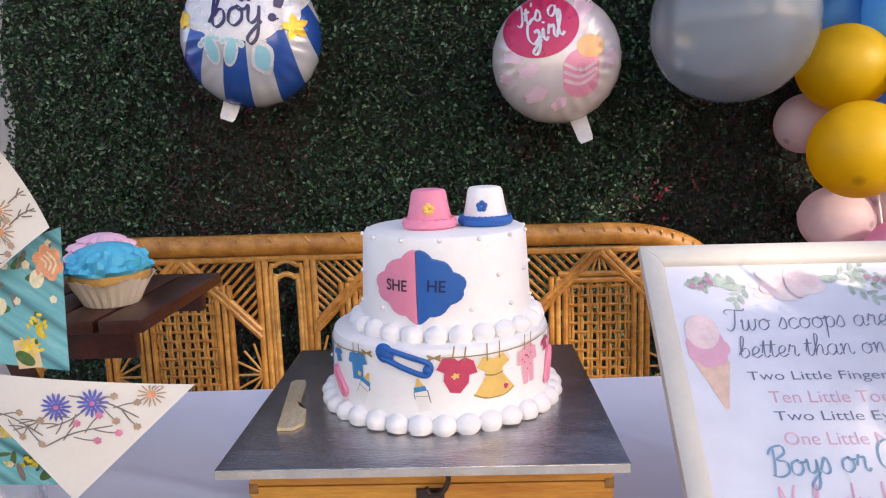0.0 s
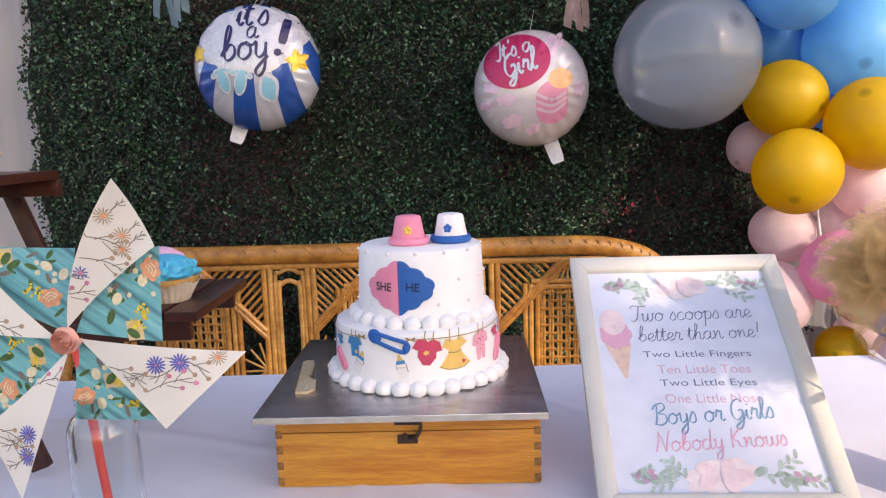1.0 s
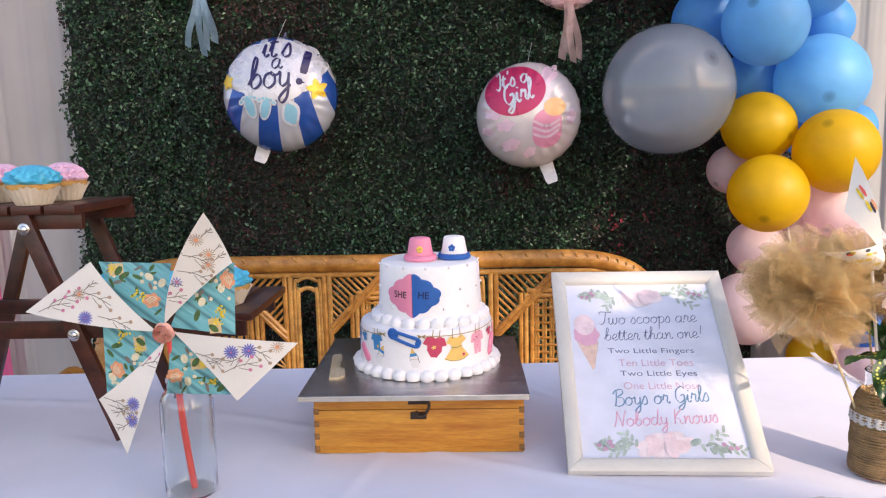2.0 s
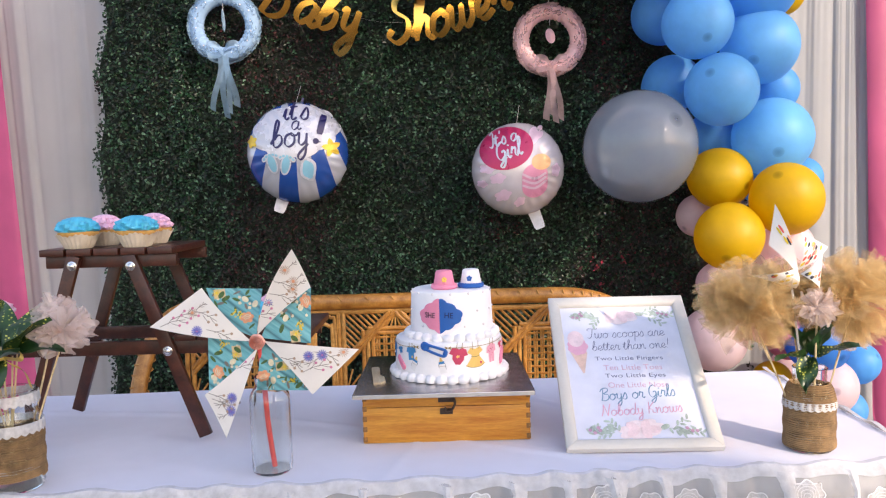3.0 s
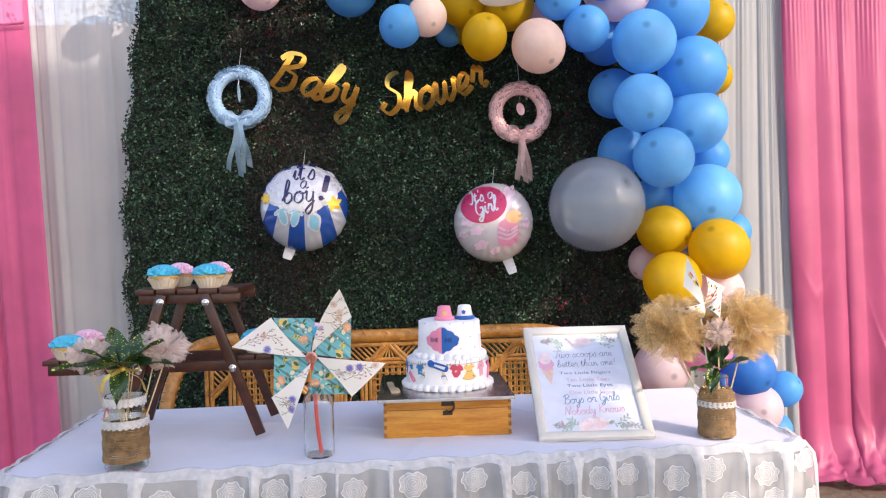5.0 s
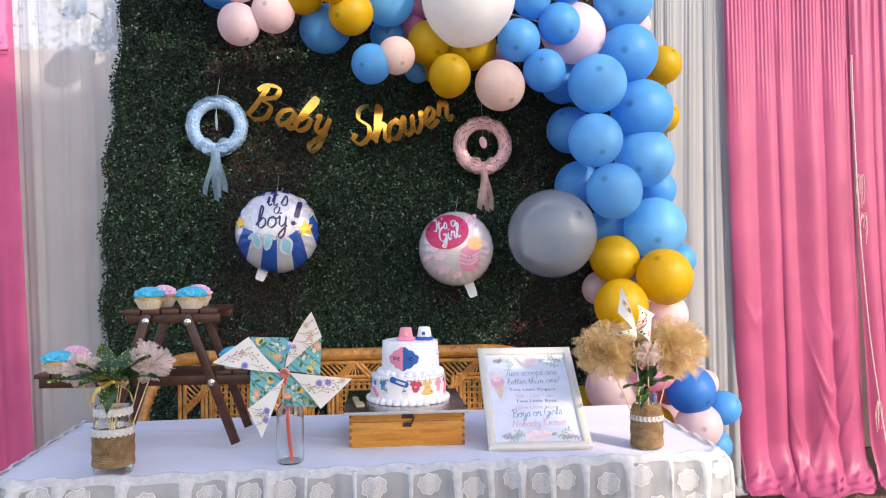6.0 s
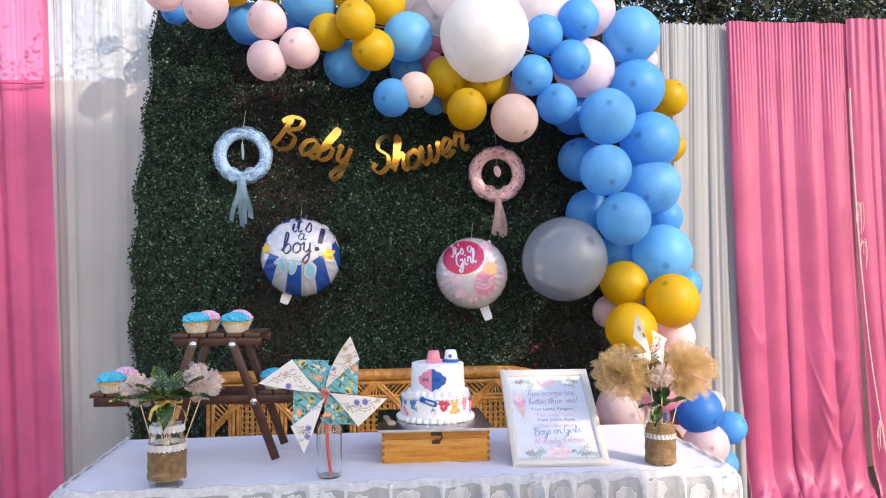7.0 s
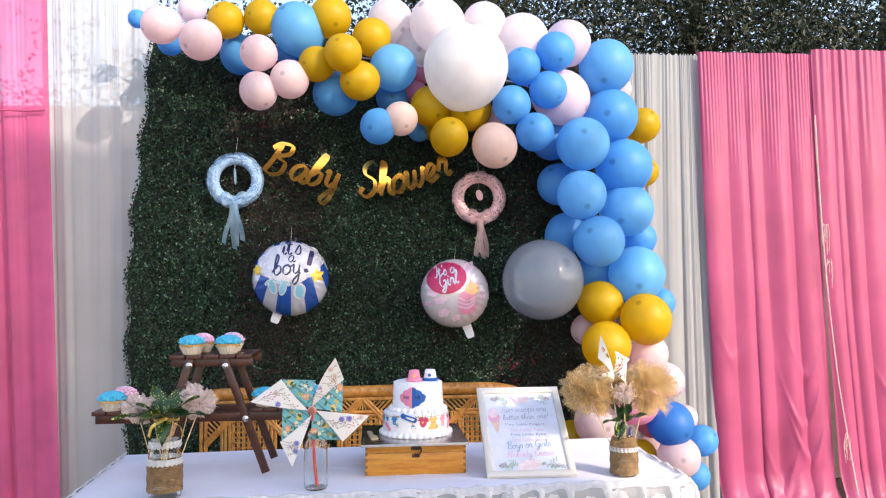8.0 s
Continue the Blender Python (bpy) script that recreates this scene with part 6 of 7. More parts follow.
    def tip_fn(f, g2, h=0.0):
        u = H[0] + (T[0] - H[0]) * f + (K[0] - H[0]) * g2
        v = H[1] + (T[1] - H[1]) * f + (K[1] - H[1]) * g2
        w = 1 - f - g2
        edge = 4 * g2 * w
        u += 0.006 * edge * 0.6
        bulge = 0.005 + 0.020 * (f * 0.55 + g2 * 0.2) * w * 3.0 + 0.010 * f * f - 0.002 * w
        x, z = turn(u, v + (0.022 if seed == 2 else 0.004) * 4 * f * w * 0.5)
        return (x, swing * f * f - bulge - h, z)
    bm = bmesh.new()
    n = 12
    vs = {}
    for i in range(n + 1):
        for j in range(n + 1 - i):
            vs[i, j] = bm.verts.new(tip_fn(i / n, j / n))
    for i in range(n):
        for j in range(n - i):
            bm.faces.new((vs[i, j], vs[i + 1, j], vs[i, j + 1]))
            if i + j < n - 1:
                bm.faces.new((vs[i + 1, j], vs[i + 1, j + 1], vs[i, j + 1]))
    b1 = part("paper_tip", bm, PAPER_WHITE, wheel, "white wildflower print")
    # prints in local metres about a point of the tip
    def loc(f0, g0):
        e = 1e-3
        p, pf, pg = Vector(tip_fn(f0, g0)), Vector(tip_fn(f0 + e, g0)), Vector(tip_fn(f0, g0 + e))
        a, b, c2, d = (pf.x - p.x) / e, (pg.x - p.x) / e, (pf.z - p.z) / e, (pg.z - p.z) / e
        det = a * d - b * c2
        def on(u, v, h):
            f, g2 = max(0.012, f0 + (d * u - b * v) / det), max(0.012, g0 + (a * v - c2 * u) / det)
            k = min(1.0, 0.98 / (f + g2))
            return tip_fn(f * k, g2 * k, h + 0.0003)
        return on
    def wt(bms):
        for f0, g0, kind in SPRAYS[seed]:
            fn = loc(f0, g0)
            if kind == 0:
                daisy(bms, fn, 0, 0, 0.0088, "brown", "peach", 14)
                twig(bms, fn, 0.006, 0.004, 0.020, 0.6, None)
            elif kind == 1:
                daisy(bms, fn, 0, 0, 0.0098, "blue", "blue", 15)
                daisy(bms, fn, 0, 0, 0.0055, "blue", "pink", 9)
                twig(bms, fn, -0.002, -0.002, 0.03, 3.6, None)
            elif kind == 2:
                twig(bms, fn, -0.02, 0, 0.044, 0.3, "pink")
            elif kind == 3:
                twig(bms, fn, -0.02, 0, 0.044, -0.4, "brown")
            else:
                daisy(bms, fn, 0.002, 0.002, 0.007, "blue", "pink", 9)
                twig(bms, fn, -0.014, -0.004, 0.022, 0.2, None)
    paper_print(tip_fn, wt, b1)


for rot, curl, L, seed, swing in ((0.0, 0.13, 0.164, 1, 0.030), (math.pi / 2, 0.42, 0.165, 2, -0.015), (math.pi, 0.16, 0.176, 3, 0.01), (1.5 * math.pi, 0.34, 0.165, 4, 0.0)):
    blade(rot, curl, L, seed, swing)
ROSE_PAPER = surf("coral_rolled_paper", (0.86, 0.47, 0.39), 0.6, 0.12, 60, 400, 0.2)
bm = bmesh.new()
pts = [(0.0130 * (0.12 + 0.88 * k / 60) * math.cos(k * 0.42), -0.016 + 0.006 * k / 60, 0.0130 * (0.12 + 0.88 * k / 60) * math.sin(k * 0.42)) for k in range(61)]
prev = None
for x, y, z in pts:
    row = (bm.verts.new((x, y - 0.004, z)), bm.verts.new((x * 1.02, y + 0.007, z * 1.02)))
    if prev:
        bm.faces.new((prev[0], row[0], row[1], prev[1]))
    prev = row
patch(bm, flat, 0, 0, 0.0130, 0.0130, scallop(6, 0.08), 0, 0.008)
part("paper_rose", bm, ROSE_PAPER, wheel, "coral rolled-paper rose")

# ---- picnic-bench cupcake stand ----
stand = thing("cupcake_stand", "dark-stained wooden miniature picnic table used as a cupcake stand", "cake stand", (-0.64, 0.655, TZ + 0.002))
def beam(a, b, w, d, name="beam", bev=0.0015):
    """A squared bar between two points, d deep along y."""
    a, b = Vector(a), Vector(b)
    v = b - a
    bm = bmesh.new()
    box(bm, v.length, d, w, None, bev)
    x = v.normalized()
    z = x.cross(Vector((0, 1, 0))).normalized() if abs(x.y) < 0.99 else Vector((0, 0, 1))
    y = z.cross(x)
    m = Matrix(((x.x, y.x, z.x, 0), (x.y, y.y, z.y, 0), (x.z, y.z, z.z, 0), (0, 0, 0, 1)))
    o = part(name, bm, DARK_WOOD, stand)
    o.matrix_basis = Matrix.Translation((a + b) / 2) @ m
    return o


DEP = 0.175
zt, zs = 0.367, 0.2035
for k in range(5):
    x = -0.093 + k * 0.0505
    beam((x, -0.014, zt), (x, DEP + 0.012, zt), 0.013, 0.0455, "top_slat")
for y in (0.0, DEP):
    beam((-0.112, y + 0.007, zt - 0.0185), (0.134, y + 0.007, zt - 0.0185), 0.023, 0.012, "top_beam")
    beam((-0.335, y + 0.007, zs - 0.022), (0.372, y + 0.007, zs - 0.022), 0.026, 0.012, "seat_beam")
    ly = y - 0.006 if y == 0 else y + 0.020
    for s, x0, x1 in ((-1, -0.057, -0.165), (1, 0.052, 0.176)):
        d = Vector((x1 - x0, 0, -zt + 0.03)).normalized()
        o = beam((x0 - d.x * 0.012, ly, zt - 0.006), (x1, ly, 0.0115), 0.024, 0.012, "leg")
for x in (-0.322, -0.278, -0.234, -0.19, 0.146, 0.19, 0.234, 0.278, 0.322, 0.366):
    beam((x, -0.012, zs - 0.0025), (x, DEP + 0.03, zs - 0.0025), 0.012, 0.0395, "seat_slat")
bm = bmesh.new()
lathe(bm, [(0.009, 0), (0.0092, 0.0012), (0.0075, 0.0018), (0.006, 0.002), (0.0055, 0.0042), (0.003, 0.0055), (0.0004, 0.0058)], 20, pose(0, 0, 0, 90))
b0 = part("bolt", bm, STEEL, stand, "bright steel bolt")
for k, (x, z) in enumerate(((-0.0565, 0.342), (0.0525, 0.339), (0.1135, 0.177), (-0.113, 0.177))):
    m = pose(x, -0.0121, z)
    if k == 0:
        b0.matrix_basis = m
    else:
        share("bolt", b0, stand, m)["label"] = "bright steel bolt"

WRAP = surf("cream_baking_paper", (0.80, 0.70, 0.56), 0.7, 0.08, 40, 300, 0.1, through=0.15)
SPONGE = surf("golden_sponge", (0.66, 0.36, 0.10), 0.85, 0.2, 90, 500, 0.5)
ICE_BLUE = surf("turquoise_buttercream", (0.04, 0.46, 0.66), 0.5, 0.08, 60, 300, 0.15)
ICE_PINK = surf("lilac_pink_buttercream", (0.80, 0.48, 0.62), 0.5, 0.06, 60, 300, 0.15)


def piped(bm, rows, waves, twist, amp, ripple, seed, seg=96):
    """Piped buttercream as one body: ruffled swirl ridges that turn as they climb."""
    rr = random.Random(seed)
    ph = [rr.uniform(0, 6.28) for _ in range(5)]
    rings = []
    n = len(rows)
    for i, (rad, z) in enumerate(rows):
        f = i / (n - 1)
        ring = []
        for k in range(seg):
            a = 2 * math.pi * k / seg
            ridge = abs(math.sin((waves * a + twist * f * 6.28 + ph[0]) / 2)) ** 0.6 - 0.6
            fine = math.sin(ripple * a - 9 * f + ph[1]) * 0.35 + math.sin((ripple * 0.6) * a + 14 * f + ph[2]) * 0.25
            lump = math.sin(2 * a + ph[3]) * 0.30 + math.sin(3 * a + 4 * f + ph[4]) * 0.30
            k2 = 1 + amp * (ridge + fine * 0.5 + lump * 0.5) * (1 - 0.5 * f)
            ring.append(bm.verts.new((rad * k2 * math.cos(a), rad * k2 * math.sin(a), z + 0.0050 * (ridge + fine * 0.6) * math.sin(math.pi * min(1, f * 1.2)))))
        rings.append(ring)
    for p, q in zip(rings, rings[1:]):
        for k in range(seg):
            bm.faces.new((p[k], p[(k + 1) % seg], q[(k + 1) % seg], q[k]))
    bm.faces.new(rings[0][::-1])
    bm.faces.new(rings[-1])


def cupcake(material, label, swirl):
    t = thing("cupcake", label, "cupcake", group="cupcakes on the stand")
    bm = bmesh.new()
    seg = 96
    prof = [(0.0005, 0.0), (0.0205, 0.0), (0.0222, 0.002), (0.0262, 0.011), (0.0310, 0.020), (0.0342, 0.0245), (0.0332, 0.0243), (0.0285, 0.020), (0.0005, 0.012)]
    vs = lathe(bm, prof, seg, None, lambda a, i: 1 + (0.030 * math.sin(24 * a) if 0 < i < 8 else 0) + (0.045 * math.sin(5 * a + 1) + 0.03 * math.sin(3 * a) if i in (5, 6) else 0))
    for v in vs:
        if v.co.z > 0.022:
            a = math.atan2(v.co.y, v.co.x)
            v.co.z += 0.0022 * math.sin(5 * a + 0.6) + 0.0012 * math.sin(24 * a)
    part("paper_case", bm, WRAP, t, "cream pleated paper case")
    bm = bmesh.new()
    lathe(bm, [(0.0262, 0.014), (0.0305, 0.0225), (0.0318, 0.027), (0.0310, 0.0305), (0.022, 0.033), (0.0005, 0.034)], 40, None, lambda a, i: 1 + 0.02 * math.sin(4 * a + i))
    part("sponge", bm, SPONGE, t)
    bm = bmesh.new()
    if swirl == "rosette":
        piped(bm, [(0.020, 0.029), (0.0300, 0.0305), (0.0325, 0.034), (0.0300, 0.0375), (0.0270, 0.0400), (0.0285, 0.0425), (0.0255, 0.0465), (0.0200, 0.0495), (0.0205, 0.0515), (0.0150, 0.0555), (0.0080, 0.0580), (0.0015, 0.0585)], 11, 0.9, 0.30, 26, 3)
    else:
        piped(bm, [(0.020, 0.029), (0.0310, 0.0300), (0.0340, 0.0335), (0.0325, 0.0370), (0.0300, 0.0390), (0.0305, 0.0420), (0.0270, 0.0460), (0.0235, 0.0480), (0.0215, 0.0510), (0.0150, 0.0545), (0.0080, 0.0565), (0.0015, 0.0570)], 6, 2.2, 0.23, 19, 8)
    part("frosting", bm, material, t)
    return t


cb = cupcake(ICE_BLUE, "cupcake with swirled turquoise buttercream on the wooden stand", "swirl")
cp = cupcake(ICE_PINK, "cupcake with ruffled lilac pink buttercream on the wooden stand", "rosette")
zt2, zs2 = TZ + 0.002 + zt + 0.0068, TZ + 0.002 + zs + 0.0038
cb.matrix_basis = pose(-0.694, 0.670, zt2) @ Matrix.Diagonal((1.14, 1.14, 1.05, 1))
cp.matrix_basis = pose(-0.679, 0.752, zt2) @ Matrix.Diagonal((1.08, 1.08, 1.05, 1))
for base, x, y, z, a in ((cb, -0.583, 0.670, zt2, 60), (cp, -0.589, 0.772, zt2, 30), (cb, -0.930, 0.670, zs2, 100), (cp, -0.922, 0.765, zs2, 70), (cb, -0.474, 0.690, zs2, 200), (cp, -0.345, 0.770, zs2, 150), (cb, -0.312, 0.712, zs2, 20), (cb, -0.380, 0.676, zs2, 250)):
    copy_thing(base, pose(x, y, z, 0, 0, a))

# ---- jars of tulle flowers ----
LEAF_GREEN = surf("dark_glossy_leaf", (0.016, 0.062, 0.018), 0.3, 0.3, 40, 200, 0.1, through=0.15)
TULLE_GOLD = surf("gold_tulle", (0.92, 0.66, 0.33), 0.55, 0.12, 20, 900, 0.2, through=0.5, clear=0.68)
TULLE_BLUSH = surf("blush_tulle", (0.92, 0.78, 0.72), 0.7, 0.1, 20, 900, 0.2, through=0.45, clear=0.60)


def speckled(name):
    """Dark green leaf with bright yellow spots of glitter."""
    m, nt, p, out = nodes_of(name)
    v = nt.nodes.new("ShaderNodeTexVoronoi")
    v.inputs["Scale"].default_value = 165
    tc = nt.nodes.new("ShaderNodeTexCoord")
    link(nt, tc.outputs["Object"], v.inputs["Vector"])
    n = noise_of(nt, 45, 3)
    a = ramp(nt, v.outputs["Distance"], [(0.21, (1, 1, 1)), (0.35, (0, 0, 0))]).outputs["Color"]
    b = ramp(nt, n.outputs["Fac"], [(0.43, (0, 0, 0)), (0.53, (1, 1, 1))]).outputs["Color"]
    f = mixcol(nt, 1.0, a, b, "MULTIPLY")
    g = ramp(nt, n.outputs["Fac"], [(0.3, (0.012, 0.042, 0.014)), (0.7, (0.032, 0.085, 0.022))]).outputs["Color"]
    link(nt, mixcol(nt, f, g, (0.70, 0.66, 0.12)), p.inputs["Base Color"])
    p.inputs["Roughness"].default_value = 0.35
    return m


SPECKLE = speckled("speckled_leaf")
LACE_TRIM = surf("lace_trim", (0.84, 0.84, 0.84), 0.75, 0.15, 150, 900, 0.6, through=0.2, clear=0.22)


def coil(bm, radius, z0, z1, pitch, wire):
    turns = (z1 - z0) / pitch
    n = int(turns * 40)
    tube(bm, [(radius(f) * math.cos(2 * math.pi * turns * f), radius(f) * math.sin(2 * math.pi * turns * f), z0 + (z1 - z0) * f + 0.0006 * math.sin(29 * f)) for f in (k / n for k in range(n + 1))], lambda f: wire * (1 + 0.12 * math.sin(f * 900)), 6)


def lace_band(parent, radius, z, h, name="lace_band"):
    """A band of lace with a scalloped lower edge."""
    bm = bmesh.new()
    n = 220
    rows = []
    for k in range(n):
        a = 2 * math.pi * k / n
        w = abs(math.sin(a * 12))
        ruf = 0.0005 * math.sin(a * 24)
        rows.append([bm.verts.new(((radius + d + ruf) * math.cos(a), (radius + d + ruf) * math.sin(a), z + zz)) for d, zz in ((0.0004, h * 0.5), (0.0007, h * 0.1), (0.001, -h * 0.25), (0.0016, -h * (0.42 + 0.25 * w)))])
    for k in range(n):
        p, q = rows[k], rows[(k + 1) % n]
        for j in range(3):
            bm.faces.new((p[j], q[j], q[j + 1], p[j + 1]))
    for k in range(18):
        a0 = 2 * math.pi * k / 18
        at = lambda u, v, hh: ((radius + 0.0016 + hh) * math.cos(a0 + u / radius), (radius + 0.0016 + hh) * math.sin(a0 + u / radius), z + v)
        stroke(bm, at, [(0.003 * math.cos(t), -h * 0.25 + 0.0028 * math.sin(t)) for t in (x * 0.7 for x in range(10))], 0.0011, smooth=2)
    return part(name, bm, LACE_TRIM, parent, "white scalloped lace")


def leaf(x, y, z, length, width, az, el, material, label, roll=0.0):
    t = thing("leaf", label, "leaf")
    bm = bmesh.new()
    n, w = 14, 6
    rows = []
    for i in range(n + 1):
        f = i / n
        ww = width * math.sin(math.pi * min(1, f ** 0.8 * 0.96 + 0.04)) ** 0.95
        rows.append([bm.verts.new((length * f, ww * (j / w - 0.5), -0.18 * length * f * f + 0.35 * abs(j / w - 0.5) * ww + 0.004 * math.sin(9 * f + j))) for j in range(w + 1)])
    for p, q in zip(rows, rows[1:]):
        for j in range(w):
            bm.faces.new((p[j], p[j + 1], q[j + 1], q[j]))
    part("blade", bm, material, t)
    bm = bmesh.new()
    tube(bm, [(length * f, 0, -0.18 * length * f * f + 0.0008) for f in (0, 0.25, 0.5, 0.75, 0.95)], lambda f: 0.0014 * (1 - 0.7 * f), 6)
    part("midrib", bm, LEAF_GREEN, t)
    t.matrix_basis = pose(x, y, z, 0, 0, az) @ pose(0, 0, 0, roll, -el, 0)
    return t


def pompom(loc, radius, material, label, seed, foot, sheets=70, flatness=0.85):
    """A tulle flower: many crumpled net petals round a core, on a thin stick."""
    t = thing("tulle_flower", label, "flower", loc)
    rr = np.random.default_rng(seed)
    verts, faces = [], []
    for k in range(sheets):
        d = rr.normal(size=3)
        d[2] = d[2] * flatness + 0.1
        d /= np.linalg.norm(d)
        a = np.cross(d, rr.normal(size=3))
        a /= np.linalg.norm(a)
        b = np.cross(d, a)
        R = radius * rr.uniform(0.72, 1.06)
        W = radius * rr.uniform(0.38, 0.72)
        ph, fr, fold = rr.uniform(0, 6), rr.uniform(1.0, 2.2), rr.uniform(-0.5, 0.5)
        nu, nv = 12, 8
        base = len(verts)
        for i in range(nv + 1):
            f = i / nv
            for j in range(nu + 1):
                g2 = j / nu - 0.5
                w = W * (0.10 + 0.90 * f ** 1.3)
                rim = 1 + 0.10 * math.sin(9 * g2 + ph) - 0.45 * g2 * g2
                ruff = 0.17 * f * f * math.sin(fr * 6.28 * g2 + ph) + 0.05 * f * math.sin(21 * g2 + ph) + fold * 0.5 * f * f * abs(g2)
                verts.append(tuple((d * R * f * rim + a * w * g2 * 1.25 + b * radius * (ruff + 0.12 * f * f * math.sin(ph + 3 * f))) * (1, 1, 0.92)))
        for i in range(nv):
            for j in range(nu):
                q = base + i * (nu + 1) + j
                faces.append((q, q + 1, q + nu + 2, q + nu + 1))
    raw("tulle", verts, faces, material, t, True)
    rod((0, 0, -0.01), Vector(foot) - Vector(loc), 0.0016, STICK, t, "stick", 6, 3)
    return t


# the jar at the left end
jx, jy, jz = -0.712, 0.442, TZ + 0.0015
jar = thing("twine_jar", "clear glass jar bound with jute twine and white lace", "jar", (jx, jy, jz))
vessel("glass", [(0.040, 0.0), (0.0435, 0.003), (0.0445, 0.008), (0.0445, 0.112), (0.0435, 0.120), (0.0405, 0.128), (0.0395, 0.134), (0.0415, 0.140), (0.0415, 0.160), (0.0395, 0.162)], 0.0028, jar)
bm = bmesh.new()
coil(bm, lambda f: 0.0462 + 0.0007 * math.sin(17 * f), 0.020, 0.100, 0.0036, 0.0019)
part("twine", bm, TWINE, jar, "rough jute twine binding")
lace_band(jar, 0.0475, 0.104, 0.016)
lace_band(jar, 0.0425, 0.150, 0.016)
rr = random.Random(31)
for az, el, L, W, roll, mt in ((200, 18, 0.100, 0.042, 25, SPECKLE), (165, 40, 0.095, 0.04, -10, SPECKLE), (120, 62, 0.11, 0.045, 0, SPECKLE), (80, 58, 0.10, 0.042, 10, SPECKLE), (20, 45, 0.105, 0.034, -20, SPECKLE), (-20, 22, 0.09, 0.036, 15, LEAF_GREEN), (250, 20, 0.08, 0.046, 0, SPECKLE), (300, 26, 0.095, 0.04, -12, LEAF_GREEN), (225, 62, 0.07, 0.036, 0, SPECKLE), (280, -55, 0.075, 0.034, 0, SPECKLE), (335, 60, 0.095, 0.034, 10, SPECKLE)):
    leaf(jx + 0.012 * math.cos(radians(az)), jy - 0.008 + 0.010 * math.sin(radians(az)), jz + 0.222, L * 1.22, W * 1.12, az, el * 0.70, mt, "glossy dark green leaf with yellow speckles in the jar" if mt is SPECKLE else "plain glossy dark green leaf in the jar", roll)
pompom((-0.789, 0.449, 0.995), 0.048, TULLE_BLUSH, "blush tulle pompom flower on a stick in the jar", 1, (-0.724, 0.442, jz + 0.02))
pompom((-0.621, 0.449, 1.007), 0.050, TULLE_BLUSH, "blush tulle pompom flower on a stick in the jar", 2, (-0.701, 0.442, jz + 0.02))
pompom((-0.649, 0.482, 1.032), 0.036, TULLE_BLUSH, "small blush tulle pompom flower among the leaves", 3, (-0.704, 0.452, jz + 0.02), 40)
for dx, dz in ((-0.016, 0.24), (0.0, 0.235), (0.018, 0.22), (-0.026, 0.21), (0.026, 0.225)):
    s = tagged(rod((jx - dx * 0.4, jy, jz + 0.012), (jx + dx, jy - 0.014, jz + dz), 0.0015, STICK, None, "flower_stick", 6), "thin bamboo stick standing in the jar", "stick")
bow = thing("ribbon_bow", "shiny gold ribbon bow tied round the flower stems", "bow", (jx + 0.012, jy - 0.036, jz + 0.222))
for s in (-1, 1):
    bm = bmesh.new()
    pts = spline([(0, 0, 0), (s * 0.014, -0.006, 0.012), (s * 0.034, -0.006, 0.010), (s * 0.032, -0.002, -0.003), (s * 0.012, 0.0, -0.002), (0, 0, 0)], 6)
    prev = None
    for x, y, z in pts:
        row = (bm.verts.new((x, y - 0.004, z + 0.004)), bm.verts.new((x, y + 0.005, z - 0.004)))
        if prev:
            bm.faces.new((prev[0], row[0], row[1], prev[1]))
        prev = row
    part("loop", bm, GOLD_RIBBON, bow)
    bm = bmesh.new()
    prev = None
    for x, y, z in spline([(0, 0, 0), (s * 0.02, -0.006, -0.010), (s * 0.038, -0.004, -0.022), (s * 0.046, -0.002, -0.048)], 5):
        row = (bm.verts.new((x - 0.003, y, z + 0.003)), bm.verts.new((x + 0.004, y - 0.003, z - 0.002)))
        if prev:
            bm.faces.new((prev[0], row[0], row[1], prev[1]))
        prev = row
    part("tail", bm, GOLD_RIBBON, bow)
bm = bmesh.new()
bmesh.ops.create_icosphere(bm, subdivisions=2, radius=0.0055)
part("bow_knot", bm, GOLD_RIBBON, bow)

# the jar at the right end
qx, qy, qz = 0.626, 0.527, TZ + 0.0015
jar2 = thing("twine_jar", "small glass jar bound with jute twine and a lace band", "jar", (qx, qy, qz))
vessel("glass", [(0.036, 0.0), (0.039, 0.003), (0.0395, 0.008), (0.0395, 0.088), (0.037, 0.098), (0.030, 0.108), (0.027, 0.114), (0.0275, 0.138), (0.0285, 0.142), (0.0265, 0.144)], 0.0026, jar2)
bm = bmesh.new()
coil(bm, lambda f: 0.0412 - 0.011 * max(0, (f - 0.78) / 0.22) ** 1.6 + 0.0007 * math.sin(21 * f), 0.004, 0.116, 0.0034, 0.0018)
part("twine", bm, TWINE, jar2, "rough jute twine binding")
lace_band(jar2, 0.0425, 0.082, 0.012)
pompom((0.524, 0.530, 1.000), 0.092, TULLE_GOLD, "gold tulle pompom flower on a stick in the jar", 5, (0.615, 0.527, qz + 0.02), 105, 0.75)
pompom((0.702, 0.532, 1.009), 0.096, TULLE_GOLD, "large gold tulle pompom flower on a stick in the jar", 6, (0.637, 0.527, qz + 0.02), 105, 0.8)
pompom((0.617, 0.585, 1.019), 0.074, TULLE_GOLD, "gold tulle pompom flower at the back of the jar", 7, (0.627, 0.535, qz + 0.02), 80, 0.8)
pompom((0.617, 0.485, 1.003), 0.038, TULLE_BLUSH, "small blush tulle pompom flower on a white stick", 8, (0.625, 0.513, qz + 0.02), 55)
